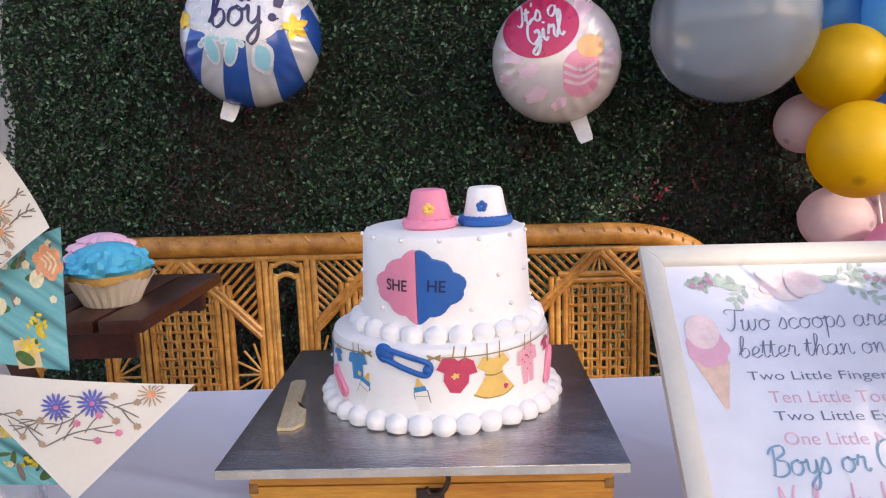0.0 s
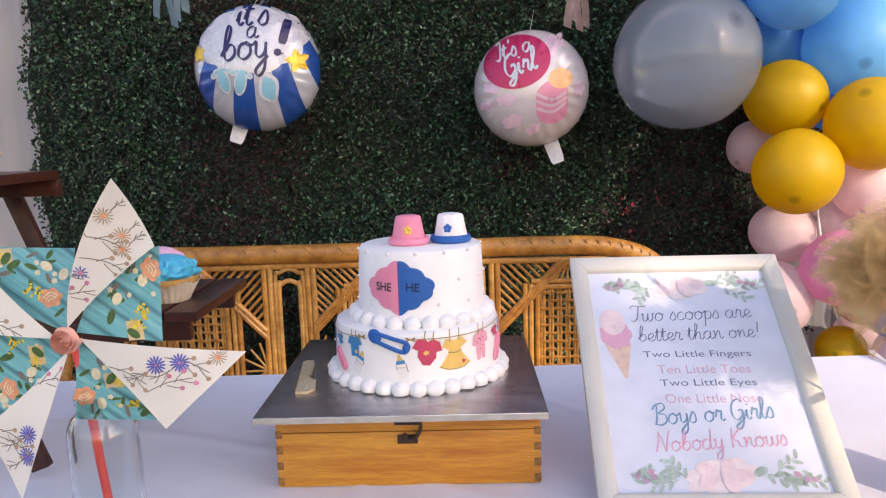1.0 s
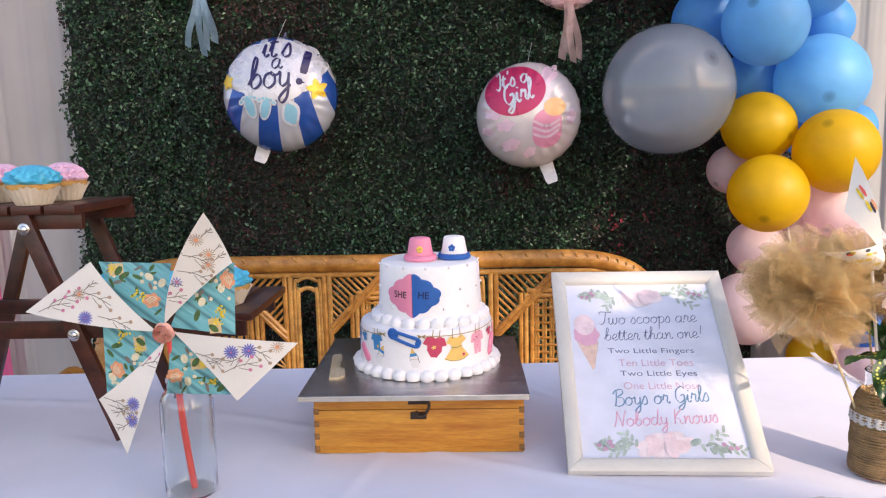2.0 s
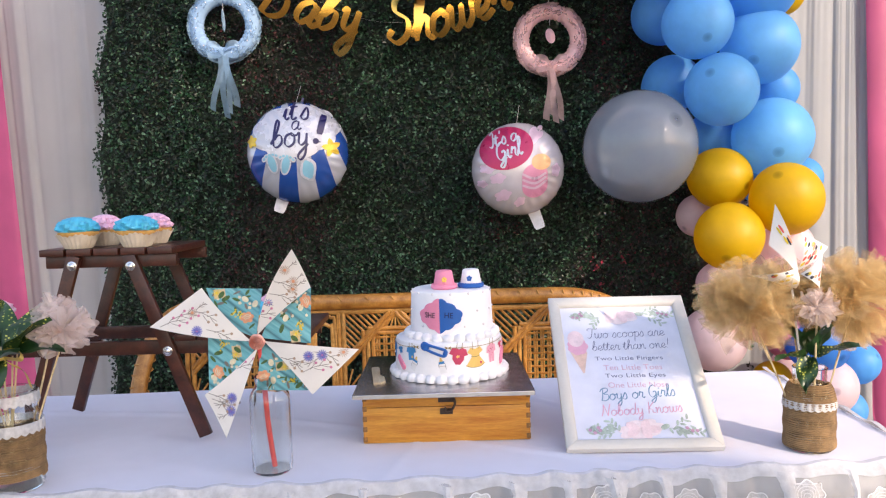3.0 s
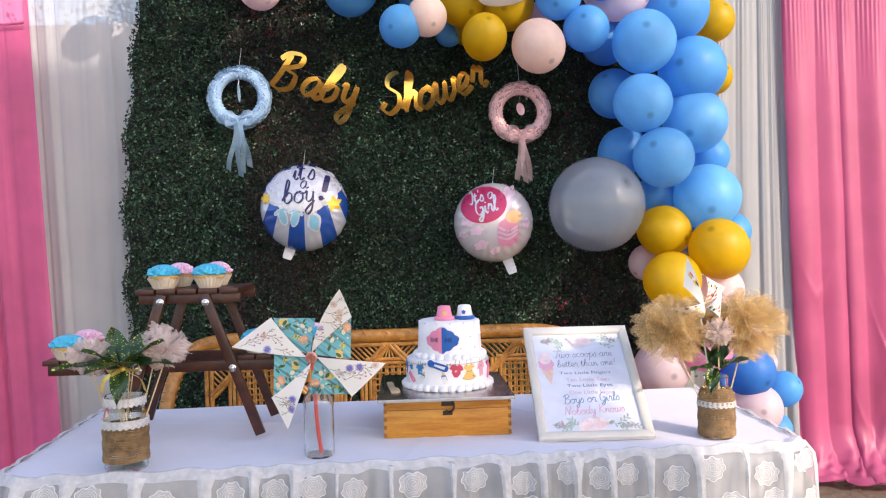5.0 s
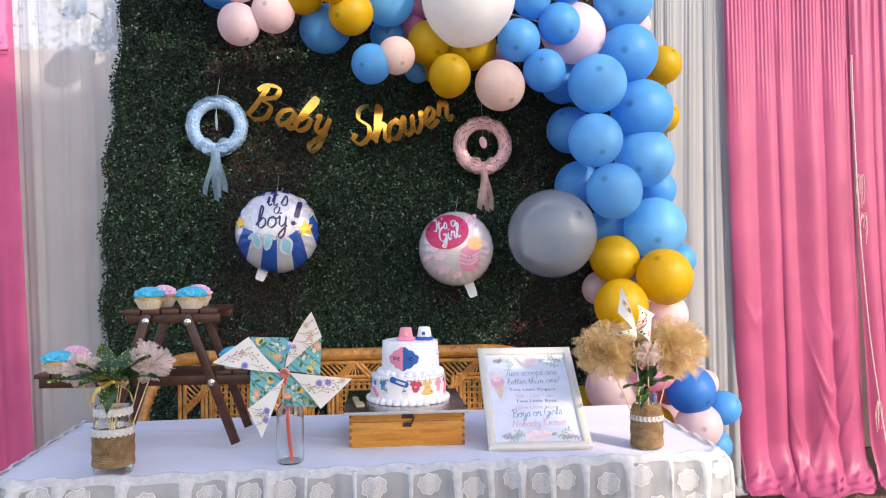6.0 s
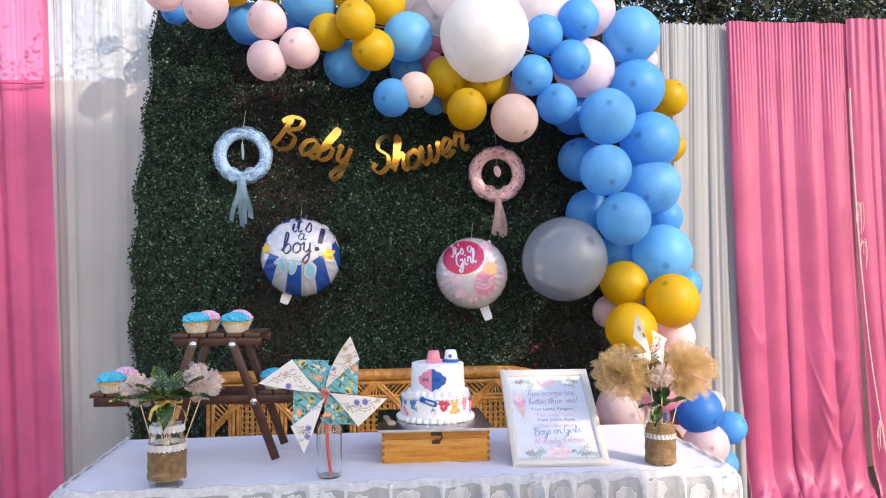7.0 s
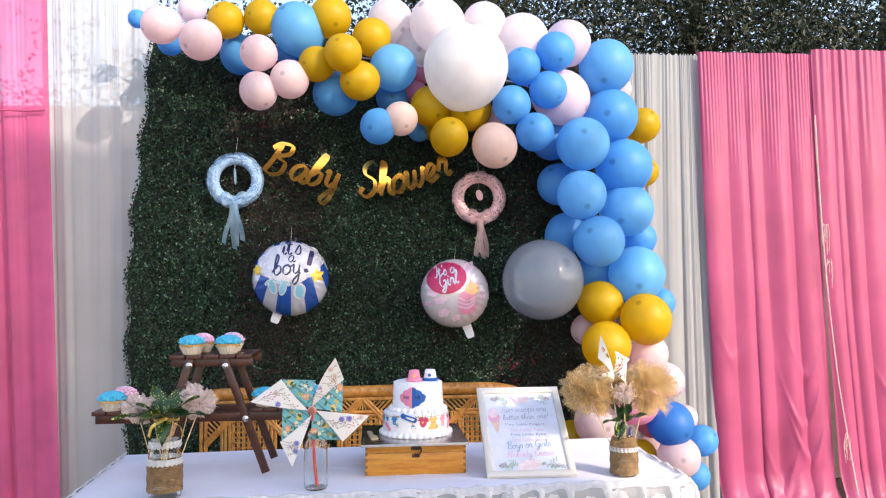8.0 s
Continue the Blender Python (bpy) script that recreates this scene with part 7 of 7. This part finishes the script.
for az, el, L, W, roll, mt in ((190, 8, 0.060, 0.036, 20, SPECKLE), (235, -38, 0.07, 0.036, 10, SPECKLE), (320, 32, 0.07, 0.03, -30, SPECKLE), (60, 55, 0.08, 0.035, 0, LEAF_GREEN), (120, 60, 0.09, 0.035, 0, LEAF_GREEN), (280, 66, 0.075, 0.034, 0, LEAF_GREEN)):
    leaf(qx - 0.004 + 0.010 * math.cos(radians(az)), qy - 0.012 + 0.010 * math.sin(radians(az)), qz + 0.165, L, W, az, el, mt, "glossy green speckled leaf in the twine jar" if mt is SPECKLE else "dark green leaf in the twine jar", roll)
# small dotted pinwheel among the tulle
small = thing("paper_pinwheel", "small white paper pinwheel with coloured dots above the tulle flowers", "pinwheel", (0.580, 0.500, 1.058))
DOTS = [("yellow", F_YELLOW), ("pink", STRAW_RED), ("stem", INK), ("peach", F_PEACH)]
for k, (foot, tip, side_pt) in enumerate((((0.010, -0.004), (-0.030, 0.120), (-0.040, 0.052)), ((0.004, 0.006), (0.014, 0.072), (0.058, 0.046)), ((0.012, 0.002), (0.044, -0.026), (0.050, 0.044)), ((0.004, 0.012), (-0.070, 0.002), (0.004, -0.022)))):
    fn = lambda f, g2, h=0.0: (foot[0] * (1 - f - g2) + tip[0] * f + side_pt[0] * g2, -0.006 - 0.026 * (f + 0.7 * g2) * (1 - f - g2) * 3 - 0.0012 * k - h, foot[1] * (1 - f - g2) + tip[1] * f + side_pt[1] * g2)
    bm = bmesh.new()
    n = 8
    vs = {(i, j): bm.verts.new(fn(i / n, j / n)) for i in range(n + 1) for j in range(n + 1 - i)}
    for i in range(n):
        for j in range(n - i):
            bm.faces.new((vs[i, j], vs[i + 1, j], vs[i, j + 1]))
            if i + j < n - 1:
                bm.faces.new((vs[i + 1, j], vs[i + 1, j + 1], vs[i, j + 1]))
    pb = part("paper_blade", bm, PAPER_WHITE, small)
    rr = random.Random(k)
    for nm, mt in DOTS:
        bm = bmesh.new()
        for _ in range(9 if k == 1 else 5):
            f, g2 = rr.uniform(0.08, 0.85), rr.uniform(0.06, 0.8)
            if f + g2 < 0.88:
                patch(bm, lambda u, v, h: fn(u, v, h), f, g2, 0.05, 0.06, None, 0, 0.0004, 12, 1)
        if len(bm.faces):
            part("print", bm, mt, pb, "", False)["kind"] = "stuff"
        else:
            bm.free()
rod((0, 0.002, 0), (0.040, 0.020, -0.27), 0.002, PAPER_WHITE, small, "stick", 8)

# ---- foil balloons ----
def foil_skin(name, kind):
    """Glossy printed foil; the boy's has blue stripes that fan out below."""
    m, nt, p, out = nodes_of(name)
    tc = nt.nodes.new("ShaderNodeTexCoord")
    n = noise_of(nt, 30, 3)
    if kind == "boy":
        sep = nt.nodes.new("ShaderNodeSeparateXYZ")
        link(nt, tc.outputs["Object"], sep.inputs["Vector"])
        d = nt.nodes.new("ShaderNodeMath")
        d.operation = "ADD"
        d.inputs[1].default_value = -0.36
        link(nt, sep.outputs["Z"], d.inputs[0])
        q = nt.nodes.new("ShaderNodeMath")
        q.operation = "DIVIDE"
        link(nt, sep.outputs["X"], q.inputs[0])
        link(nt, d.outputs[0], q.inputs[1])
        w = nt.nodes.new("ShaderNodeMath")
        w.operation = "MULTIPLY"
        w.inputs[1].default_value = 22.0
        link(nt, q.outputs[0], w.inputs[0])
        si = nt.nodes.new("ShaderNodeMath")
        si.operation = "SINE"
        link(nt, w.outputs[0], si.inputs[0])
        mr = nt.nodes.new("ShaderNodeMapRange")
        mr.inputs["From Min"].default_value = -1
        link(nt, si.outputs[0], mr.inputs["Value"])
        c = ramp(nt, mr.outputs["Result"], [(0.47, (0.48, 0.52, 0.60)), (0.50, (0.012, 0.08, 0.36))]).outputs["Color"]
    else:
        c = ramp(nt, n.outputs["Fac"], [(0.3, (0.62, 0.56, 0.59)), (0.7, (0.68, 0.63, 0.65))]).outputs["Color"]
    link(nt, c, p.inputs["Base Color"])
    p.inputs["Roughness"].default_value = 0.26
    p.inputs["Coat Weight"].default_value = 0.4
    p.inputs["Metallic"].default_value = 0.28
    return m


def foil_balloon(loc, R, depth, kind, label, tail_angle, tail_len, tilt):
    t = thing("foil_balloon", label, "balloon", loc)
    t.matrix_basis = pose(*loc, tilt[0], 0, tilt[1])
    def thickness(d, a):
        f = min(d / R, 1.0)
        k = math.sqrt(max(0.0, 1 - f ** 2.3))
        return depth * (k + 0.0) + 0.0035 * math.sin(26 * a + 1.3 * math.sin(3 * a)) * max(0, (f - 0.62) / 0.38) * (1.1 - f) * 4
    def front(u, v, h=0.0):
        return (u, -thickness(math.hypot(u, v), math.atan2(v, u)) - h, v)
    bm = bmesh.new()
    seg, rings = 120, 22
    for sgn in (-1, 1):
        mid = bm.verts.new((0, sgn * depth, 0))
        old = None
        for i in range(1, rings + 1):
            f = math.sin(i / rings * math.pi / 2)
            ring = []
            for k in range(seg):
                a = 2 * math.pi * k / seg
                edge = R * (1 + (0.010 * math.sin(26 * a + 1.3 * math.sin(3 * a)) if i == rings else 0.0))
                d = edge * f
                ring.append(bm.verts.new((d * math.cos(a), sgn * (thickness(d, a) if i < rings else 0.001), d * math.sin(a))))
            for k in range(seg):
                j = (k + 1) % seg
                bm.faces.new((mid, ring[k], ring[j]) if old is None else (old[k], ring[k], ring[j], old[j]))
            old = ring
    bmesh.ops.remove_doubles(bm, verts=bm.verts, dist=0.0022)
    body = part("foil_body", bm, foil_skin(kind + "_foil", kind), t)
    bm = bmesh.new()
    c, s = math.cos(tail_angle), math.sin(tail_angle)
    n = 6
    prev = None
    for i in range(n + 1):
        f = i / n
        w = 0.024 * (1 - 0.15 * f) if f < 0.9 else 0.017
        q = Vector((c * (R * 0.96 + tail_len * f), 0.004 * math.sin(4 * f), s * (R * 0.96 + tail_len * f)))
        row = (bm.verts.new(q + Vector((-s * w, -0.002, c * w))), bm.verts.new(q + Vector((0, -0.006, 0))), bm.verts.new(q + Vector((s * w, -0.002, -c * w))), bm.verts.new(q + Vector((0, 0.006, 0))))
        if prev:
            for j in range(4):
                bm.faces.new((prev[j], prev[(j + 1) % 4], row[(j + 1) % 4], row[j]))
        prev = row
    bm.faces.new(prev)
    part("filling_tail", bm, surf(kind + "_tail_foil", (0.56, 0.55, 0.58), 0.3, 0.1, 30, 200, 0.1, coat=0.3), t, "white foil filling tail")
    rod((0, 0, R), (0.004, 0.20, R + 0.09), 0.0006, THREAD, t, "hanging_thread", 6)
    def deco(name, material, build, label="", h=0.0012):
        bm = bmesh.new()
        build(bm, lambda u, v, hh=0.0: front(u * R, v * R, hh + h))
        return part(name, bm, material, body, label, False)
    return t, deco


NAVY = surf("navy_foil_print", (0.015, 0.012, 0.09), 0.3, 0.1, 40, 200, 0)
PRINT_WHITE = surf("white_foil_print", (0.58, 0.60, 0.67), 0.28, 0.05, 20, 200, 0, metal=0.2)
PRINT_AQUA = surf("aqua_foil_print", (0.22, 0.52, 0.66), 0.3, 0.08, 20, 200, 0, metal=0.2)
PRINT_STAR = surf("yellow_foil_print", (0.82, 0.55, 0.06), 0.3, 0.08, 20, 200, 0, metal=0.2)
PRINT_PEACH = surf("peach_foil_print", (0.84, 0.50, 0.26), 0.3, 0.08, 20, 200, 0, metal=0.2)
PRINT_RED = surf("raspberry_foil_print", (0.55, 0.03, 0.12), 0.3, 0.08, 20, 200, 0, metal=0.2)
PRINT_PINK = surf("pink_foil_print", (0.76, 0.30, 0.46), 0.3, 0.12, 12, 200, 0, metal=0.2)
PRINT_LILAC = surf("lilac_foil_print", (0.78, 0.56, 0.68), 0.3, 0.12, 12, 200, 0, metal=0.2)
_, deco = foil_balloon((-0.545, 2.13, 1.377), 0.190, 0.105, "boy", "round foil balloon with blue stripes reading it's a boy!", radians(249.5), 0.055, (0, 6))
deco("cloud", PRINT_WHITE, lambda bm, f: (patch(bm, f, 0.0, 0.40, 0.84, 0.52, scallop(9, 0.10), 0.1, 0, 96, 16)), "white cloud print", 0.0030)
deco("lettering", NAVY, lambda bm, f: (script(bm, f, "it's", -0.24, 0.62, 0.50, 0.62), script(bm, f, "a", -0.08, 0.42, 0.18, 0.60), script(bm, f, "boy", -0.48, 0.08, 0.72, 0.60, 0.04), patch(bm, f, 0.385, 0.195, 0.058, 0.058, None, 0, 0, 18, 2), script(bm, f, "!", 0.36, 0.16, 0.14, 1.6)), "navy script words it's a boy!", 0.0045)
deco("star", PRINT_STAR, lambda bm, f: patch(bm, f, 0.68, 0.07, 0.19, 0.19, star(5, 0.5), 0.2, 0, 40, 3), "yellow star print", 0.0048)
deco("star", PRINT_STAR, lambda bm, f: patch(bm, f, -0.86, 0.22, 0.12, 0.14, star(5, 0.4), 0.2, 0, 40, 3), "small yellow star print", 0.0048)
def foot(bm, f, fx, fy, fa, grow):
    """A sole with five toes."""
    patch(bm, f, fx, fy, 0.085 + grow, 0.145 + grow, lambda a: 1 - 0.14 * math.cos(2 * a) + 0.10 * math.sin(a), fa, 0, 24, 3)
    for q in range(5):
        a = math.pi / 2 + fa + (q - 2) * 0.36
        patch(bm, f, fx + 0.19 * math.cos(a), fy + 0.19 * math.sin(a), 0.024 + grow * 0.8, 0.030 + grow * 0.8, None, a, 0, 12, 1)


for fx, fy, fa in ((-0.46, -0.24, 0.28), (-0.21, -0.27, -0.22)):
    deco("footprint", PRINT_WHITE, lambda bm, f: foot(bm, f, fx, fy, fa, 0.030), "white-rimmed footprint print", 0.0042)
    deco("footprint", PRINT_AQUA, lambda bm, f: foot(bm, f, fx, fy, fa, 0.0), "aqua footprint print", 0.0054)
deco("bottle_print", PRINT_WHITE, lambda bm, f: patch(bm, f, 0.22, -0.34, 0.17, 0.25, star(4, 0.16), 0.1, 0, 32, 3), "white-rimmed bottle print", 0.0042)
deco("bottle_print", PRINT_AQUA, lambda bm, f: patch(bm, f, 0.22, -0.35, 0.12, 0.19, star(4, 0.16), 0.1, 0, 32, 3), "aqua bottle print", 0.0052)
_, deco = foil_balloon((0.292, 2.18, 1.294), 0.178, 0.100, "girl", "round white and pink foil balloon reading It's a Girl", radians(290), 0.075, (0, -8))
deco("disc", PRINT_RED, lambda bm, f: patch(bm, f, -0.22, 0.44, 0.58, 0.46, None, 0.15, 0, 64, 12), "raspberry disc print", 0.0024)
deco("lettering", PRINT_WHITE, lambda bm, f: (script(bm, f, "It's a", -0.56, 0.44, 0.64, 0.8, 0.28), script(bm, f, "Girl", -0.40, 0.16, 0.56, 0.8, 0.28)), "white script words It's a Girl", 0.0042)
deco("swaddle_print", PRINT_PINK, lambda bm, f: patch(bm, f, 0.38, -0.26, 0.36, 0.28, lambda a: 1 - 0.25 * math.cos(2 * a + 0.6), 0.35, 0, 36, 5), "pink bundle print", 0.0018)
deco("swaddle_fold", PRINT_LILAC, lambda bm, f: [stroke(bm, f, [(0.12, -0.12 - k * 0.12), (0.38, -0.22 - k * 0.10), (0.62, -0.10 - k * 0.08)], 0.05) for k in range(3)], "", 0.0026)
deco("round_print", PRINT_PEACH, lambda bm, f: patch(bm, f, 0.52, 0.13, 0.20, 0.17, None, 0, 0, 28, 3), "pale orange round print", 0.0026)
for bx, by, bs in ((0.40, 0.72, 0.22), (-0.62, 0.02, 0.17), (-0.40, -0.20, 0.17), (-0.30, -0.56, 0.18), (0.82, -0.05, 0.14), (-0.75, -0.3, 0.12), (0.05, -0.70, 0.13)):
    deco("blot", PRINT_LILAC, lambda bm, f: patch(bm, f, bx, by, bs, bs * 0.62, scallop(5, 0.3), 0.6 + bx, 0, 24, 3), "lilac pink blot", 0.0014)

# ---- wreaths ----
def wreath(loc, R, material, soft, label, charm, tails):
    t = thing("wreath", label, "wreath", loc)
    bm = bmesh.new()
    n = 64
    tube(bm, [((R) * math.cos(a), 0, R * math.sin(a)) for a in (2 * math.pi * k / n for k in range(n))], lambda f: 0.029 + 0.002 * math.sin(f * 190), 14, True)
    part("ring", bm, material, t)
    rr = np.random.default_rng(int(R * 1000))
    vs, fs = [], []
    for k in range(90):
        a = 2 * math.pi * k / 90
        for q in range(3):
            b = rr.uniform(-0.6, 2.6) - 0.6
            c = Vector(((R + 0.029 * math.cos(b)) * math.cos(a), -0.029 * math.sin(b), (R + 0.029 * math.cos(b)) * math.sin(a)))
            nrm = Vector((math.cos(b) * math.cos(a), -math.sin(b), math.cos(b) * math.sin(a)))
            tan = Vector((-math.sin(a), 0, math.cos(a)))
            L = rr.uniform(0.005, 0.011)
            i0 = len(vs)
            for u in range(5):
                g2 = u / 4 - 0.5
                vs += [tuple(c + tan * g2 * 0.022), tuple(c + nrm * L + tan * g2 * 0.03 + nrm.cross(tan) * 0.006 * math.sin(u * 2.1 + k))]
            for u in range(4):
                fs.append((i0 + 2 * u, i0 + 2 * u + 1, i0 + 2 * u + 3, i0 + 2 * u + 2))
    raw("net_ruffle", vs, fs, soft, t, True)
    for k in range(18):
        a = 2 * math.pi * k / 18 + 0.1
        if k == 0:
            bm = bmesh.new()
            bmesh.ops.create_icosphere(bm, subdivisions=1, radius=0.0032)
            bead = part("bead", bm, PEARL, t)
            bead.matrix_basis = pose(R * math.cos(a), -0.031, R * math.sin(a))
        else:
            share("bead", bead, t, pose((R + 0.008 * math.sin(k * 2)) * math.cos(a), -0.031, (R + 0.008 * math.sin(k * 2)) * math.sin(a)))
    for s in (-1, 1):
        bm = bmesh.new()
        prev = None
        for x, y, z in spline([(0, -0.03, -R), (s * 0.026, -0.05, -R + 0.030), (s * 0.062, -0.044, -R + 0.030), (s * 0.056, -0.034, -R - 0.010), (0, -0.032, -R)], 5):
            row = (bm.verts.new((x, y, z + 0.012)), bm.verts.new((x, y - 0.005, z - 0.012)))
            if prev:
                bm.faces.new((prev[0], row[0], row[1], prev[1]))
            prev = row
        part("bow_loop", bm, soft, t)
    for k, (dx, L, w) in enumerate(tails):
        bm = bmesh.new()
        prev = None
        for i in range(16):
            f = i / 15
            x = dx * (0.25 + 0.75 * f) + 0.006 * math.sin(5 * f + k * 2)
            y = -0.034 + 0.010 * math.sin(6 * f + k)
            z = -R - 0.005 - L * f
            tw = 0.35 * math.sin(4 * f + k * 1.7)
            row = (bm.verts.new((x - w * math.cos(tw), y - w * math.sin(tw), z)), bm.verts.new((x + w * math.cos(tw), y + w * math.sin(tw), z - (0.012 if i == 15 else 0))))
            if prev:
                bm.faces.new((prev[0], row[0], row[1], prev[1]))
            prev = row
        part("ribbon_tail", bm, soft, t)
    rod((0, 0.0, R + 0.02), (0.002, 0.06, R + 0.13), 0.001, THREAD, t, "hanging_thread", 6)
    rod((0, -0.01, R - 0.02), (0, -0.012, 0.055), 0.0008, THREAD, t, "charm_thread", 6)
    bm = bmesh.new()
    if charm == "bootie":
        patch(bm, flat, 0.0, 0.02, 0.018, 0.030, lambda a: 1 - 0.22 * math.sin(a), 0.25, 0.014, 28, 3, 0.008)
        patch(bm, lambda u, v, h: flat(u, v, -h + 0.026), 0.0, 0.02, 0.018, 0.030, lambda a: 1 - 0.22 * math.sin(a), 0.25, 0.014, 28, 3, 0.004)
    else:
        patch(bm, flat, 0.0, 0.02, 0.007, 0.045, None, 0.05, 0.012, 24, 3, 0.003)
        patch(bm, lambda u, v, h: flat(u, v, -h + 0.022), 0.0, 0.02, 0.007, 0.045, None, 0.05, 0.012, 24, 3, 0.003)
    part("charm", bm, soft if charm != "bootie" else surf("pale_pink_felt", (0.80, 0.50, 0.58), 0.9, 0.1, 60, 300, 0.3), t)
    return t


BLUE_NET = surf("pale_blue_net", (0.36, 0.58, 0.78), 0.4, 0.12, 40, 500, 0.3, through=0.3, clear=0.6)
BLUE_RING = surf("powder_blue_fabric", (0.26, 0.42, 0.62), 0.85, 0.1, 30, 400, 0.3)
PINK_NET = surf("pale_pink_net", (0.90, 0.62, 0.62), 0.35, 0.12, 40, 500, 0.3, through=0.3, clear=0.6)
PINK_RING = surf("blush_pink_fabric", (0.88, 0.56, 0.58), 0.6, 0.1, 30, 400, 0.3)
wreath((-0.858, 2.33, 1.903), 0.112, BLUE_RING, BLUE_NET, "pale blue ribbon wreath with bow and trailing tails", "drop", ((-0.045, 0.215, 0.012), (0.0, 0.245, 0.013), (0.040, 0.20, 0.013), (0.020, 0.225, 0.011)))
wreath((0.446, 2.33, 1.812), 0.110, PINK_RING, PINK_NET, "blush pink net wreath with trailing lace tails", "bootie", ((-0.018, 0.20, 0.013), (0.014, 0.21, 0.012), (0.036, 0.20, 0.012), (0.004, 0.18, 0.010)))

# ---- gold letter banner ----
banner = thing("letter_banner", "gold foil script letters reading Baby Shower strung on a thread", "banner", (0, 2.31, 0))
LETTERS = [("B", -0.726, 1.964, -24), ("a", -0.584, 1.922, -24), ("b", -0.503, 1.896, -22), ("y", -0.405, 1.872, -12), ("S", -0.200, 1.812, 10), ("h", -0.102, 1.817, 12), ("o", -0.028, 1.832, 14), ("w", 0.046, 1.853, 17), ("e", 0.152, 1.889, 19), ("r", 0.225, 1.917, 20)]
K = 0.0218
for ch, x, z, ang in LETTERS:
    bm = bmesh.new()
    c, s = math.cos(radians(ang)), math.sin(radians(ang))
    rr = random.Random(ord(ch))
    tx, tz = rr.uniform(-0.12, 0.12), rr.uniform(-0.20, -0.06)
    for line in GLYPH[ch][1]:
        pts = [((px + 0.18 * py) * K, py * K) for px, py in line]
        pts = [(x + c * a - s * b, z + s * a + c * b) for a, b in pts]
        for off in (0.0, -0.0015):
            stroke(bm, lambda u, v, h: (u, -h - off + tx * (u - x) + tz * (v - z) + 1.0 * (v - z - 0.07) ** 2, v), pts, 0.0205, 0.0006, 0.5, 6)
    part("letter", bm, GOLD, banner, "gold foil letter " + ch, False)
bm = bmesh.new()
tube(bm, spline([(-0.730, 0.01, 2.098), (-0.484, 0.003, 1.989), (-0.238, 0.003, 1.899), (0.058, 0.003, 1.919), (0.305, 0.003, 2.008), (0.414, 0.01, 2.077)], 8), 0.0002, 5)
part("thread", bm, THREAD, banner)
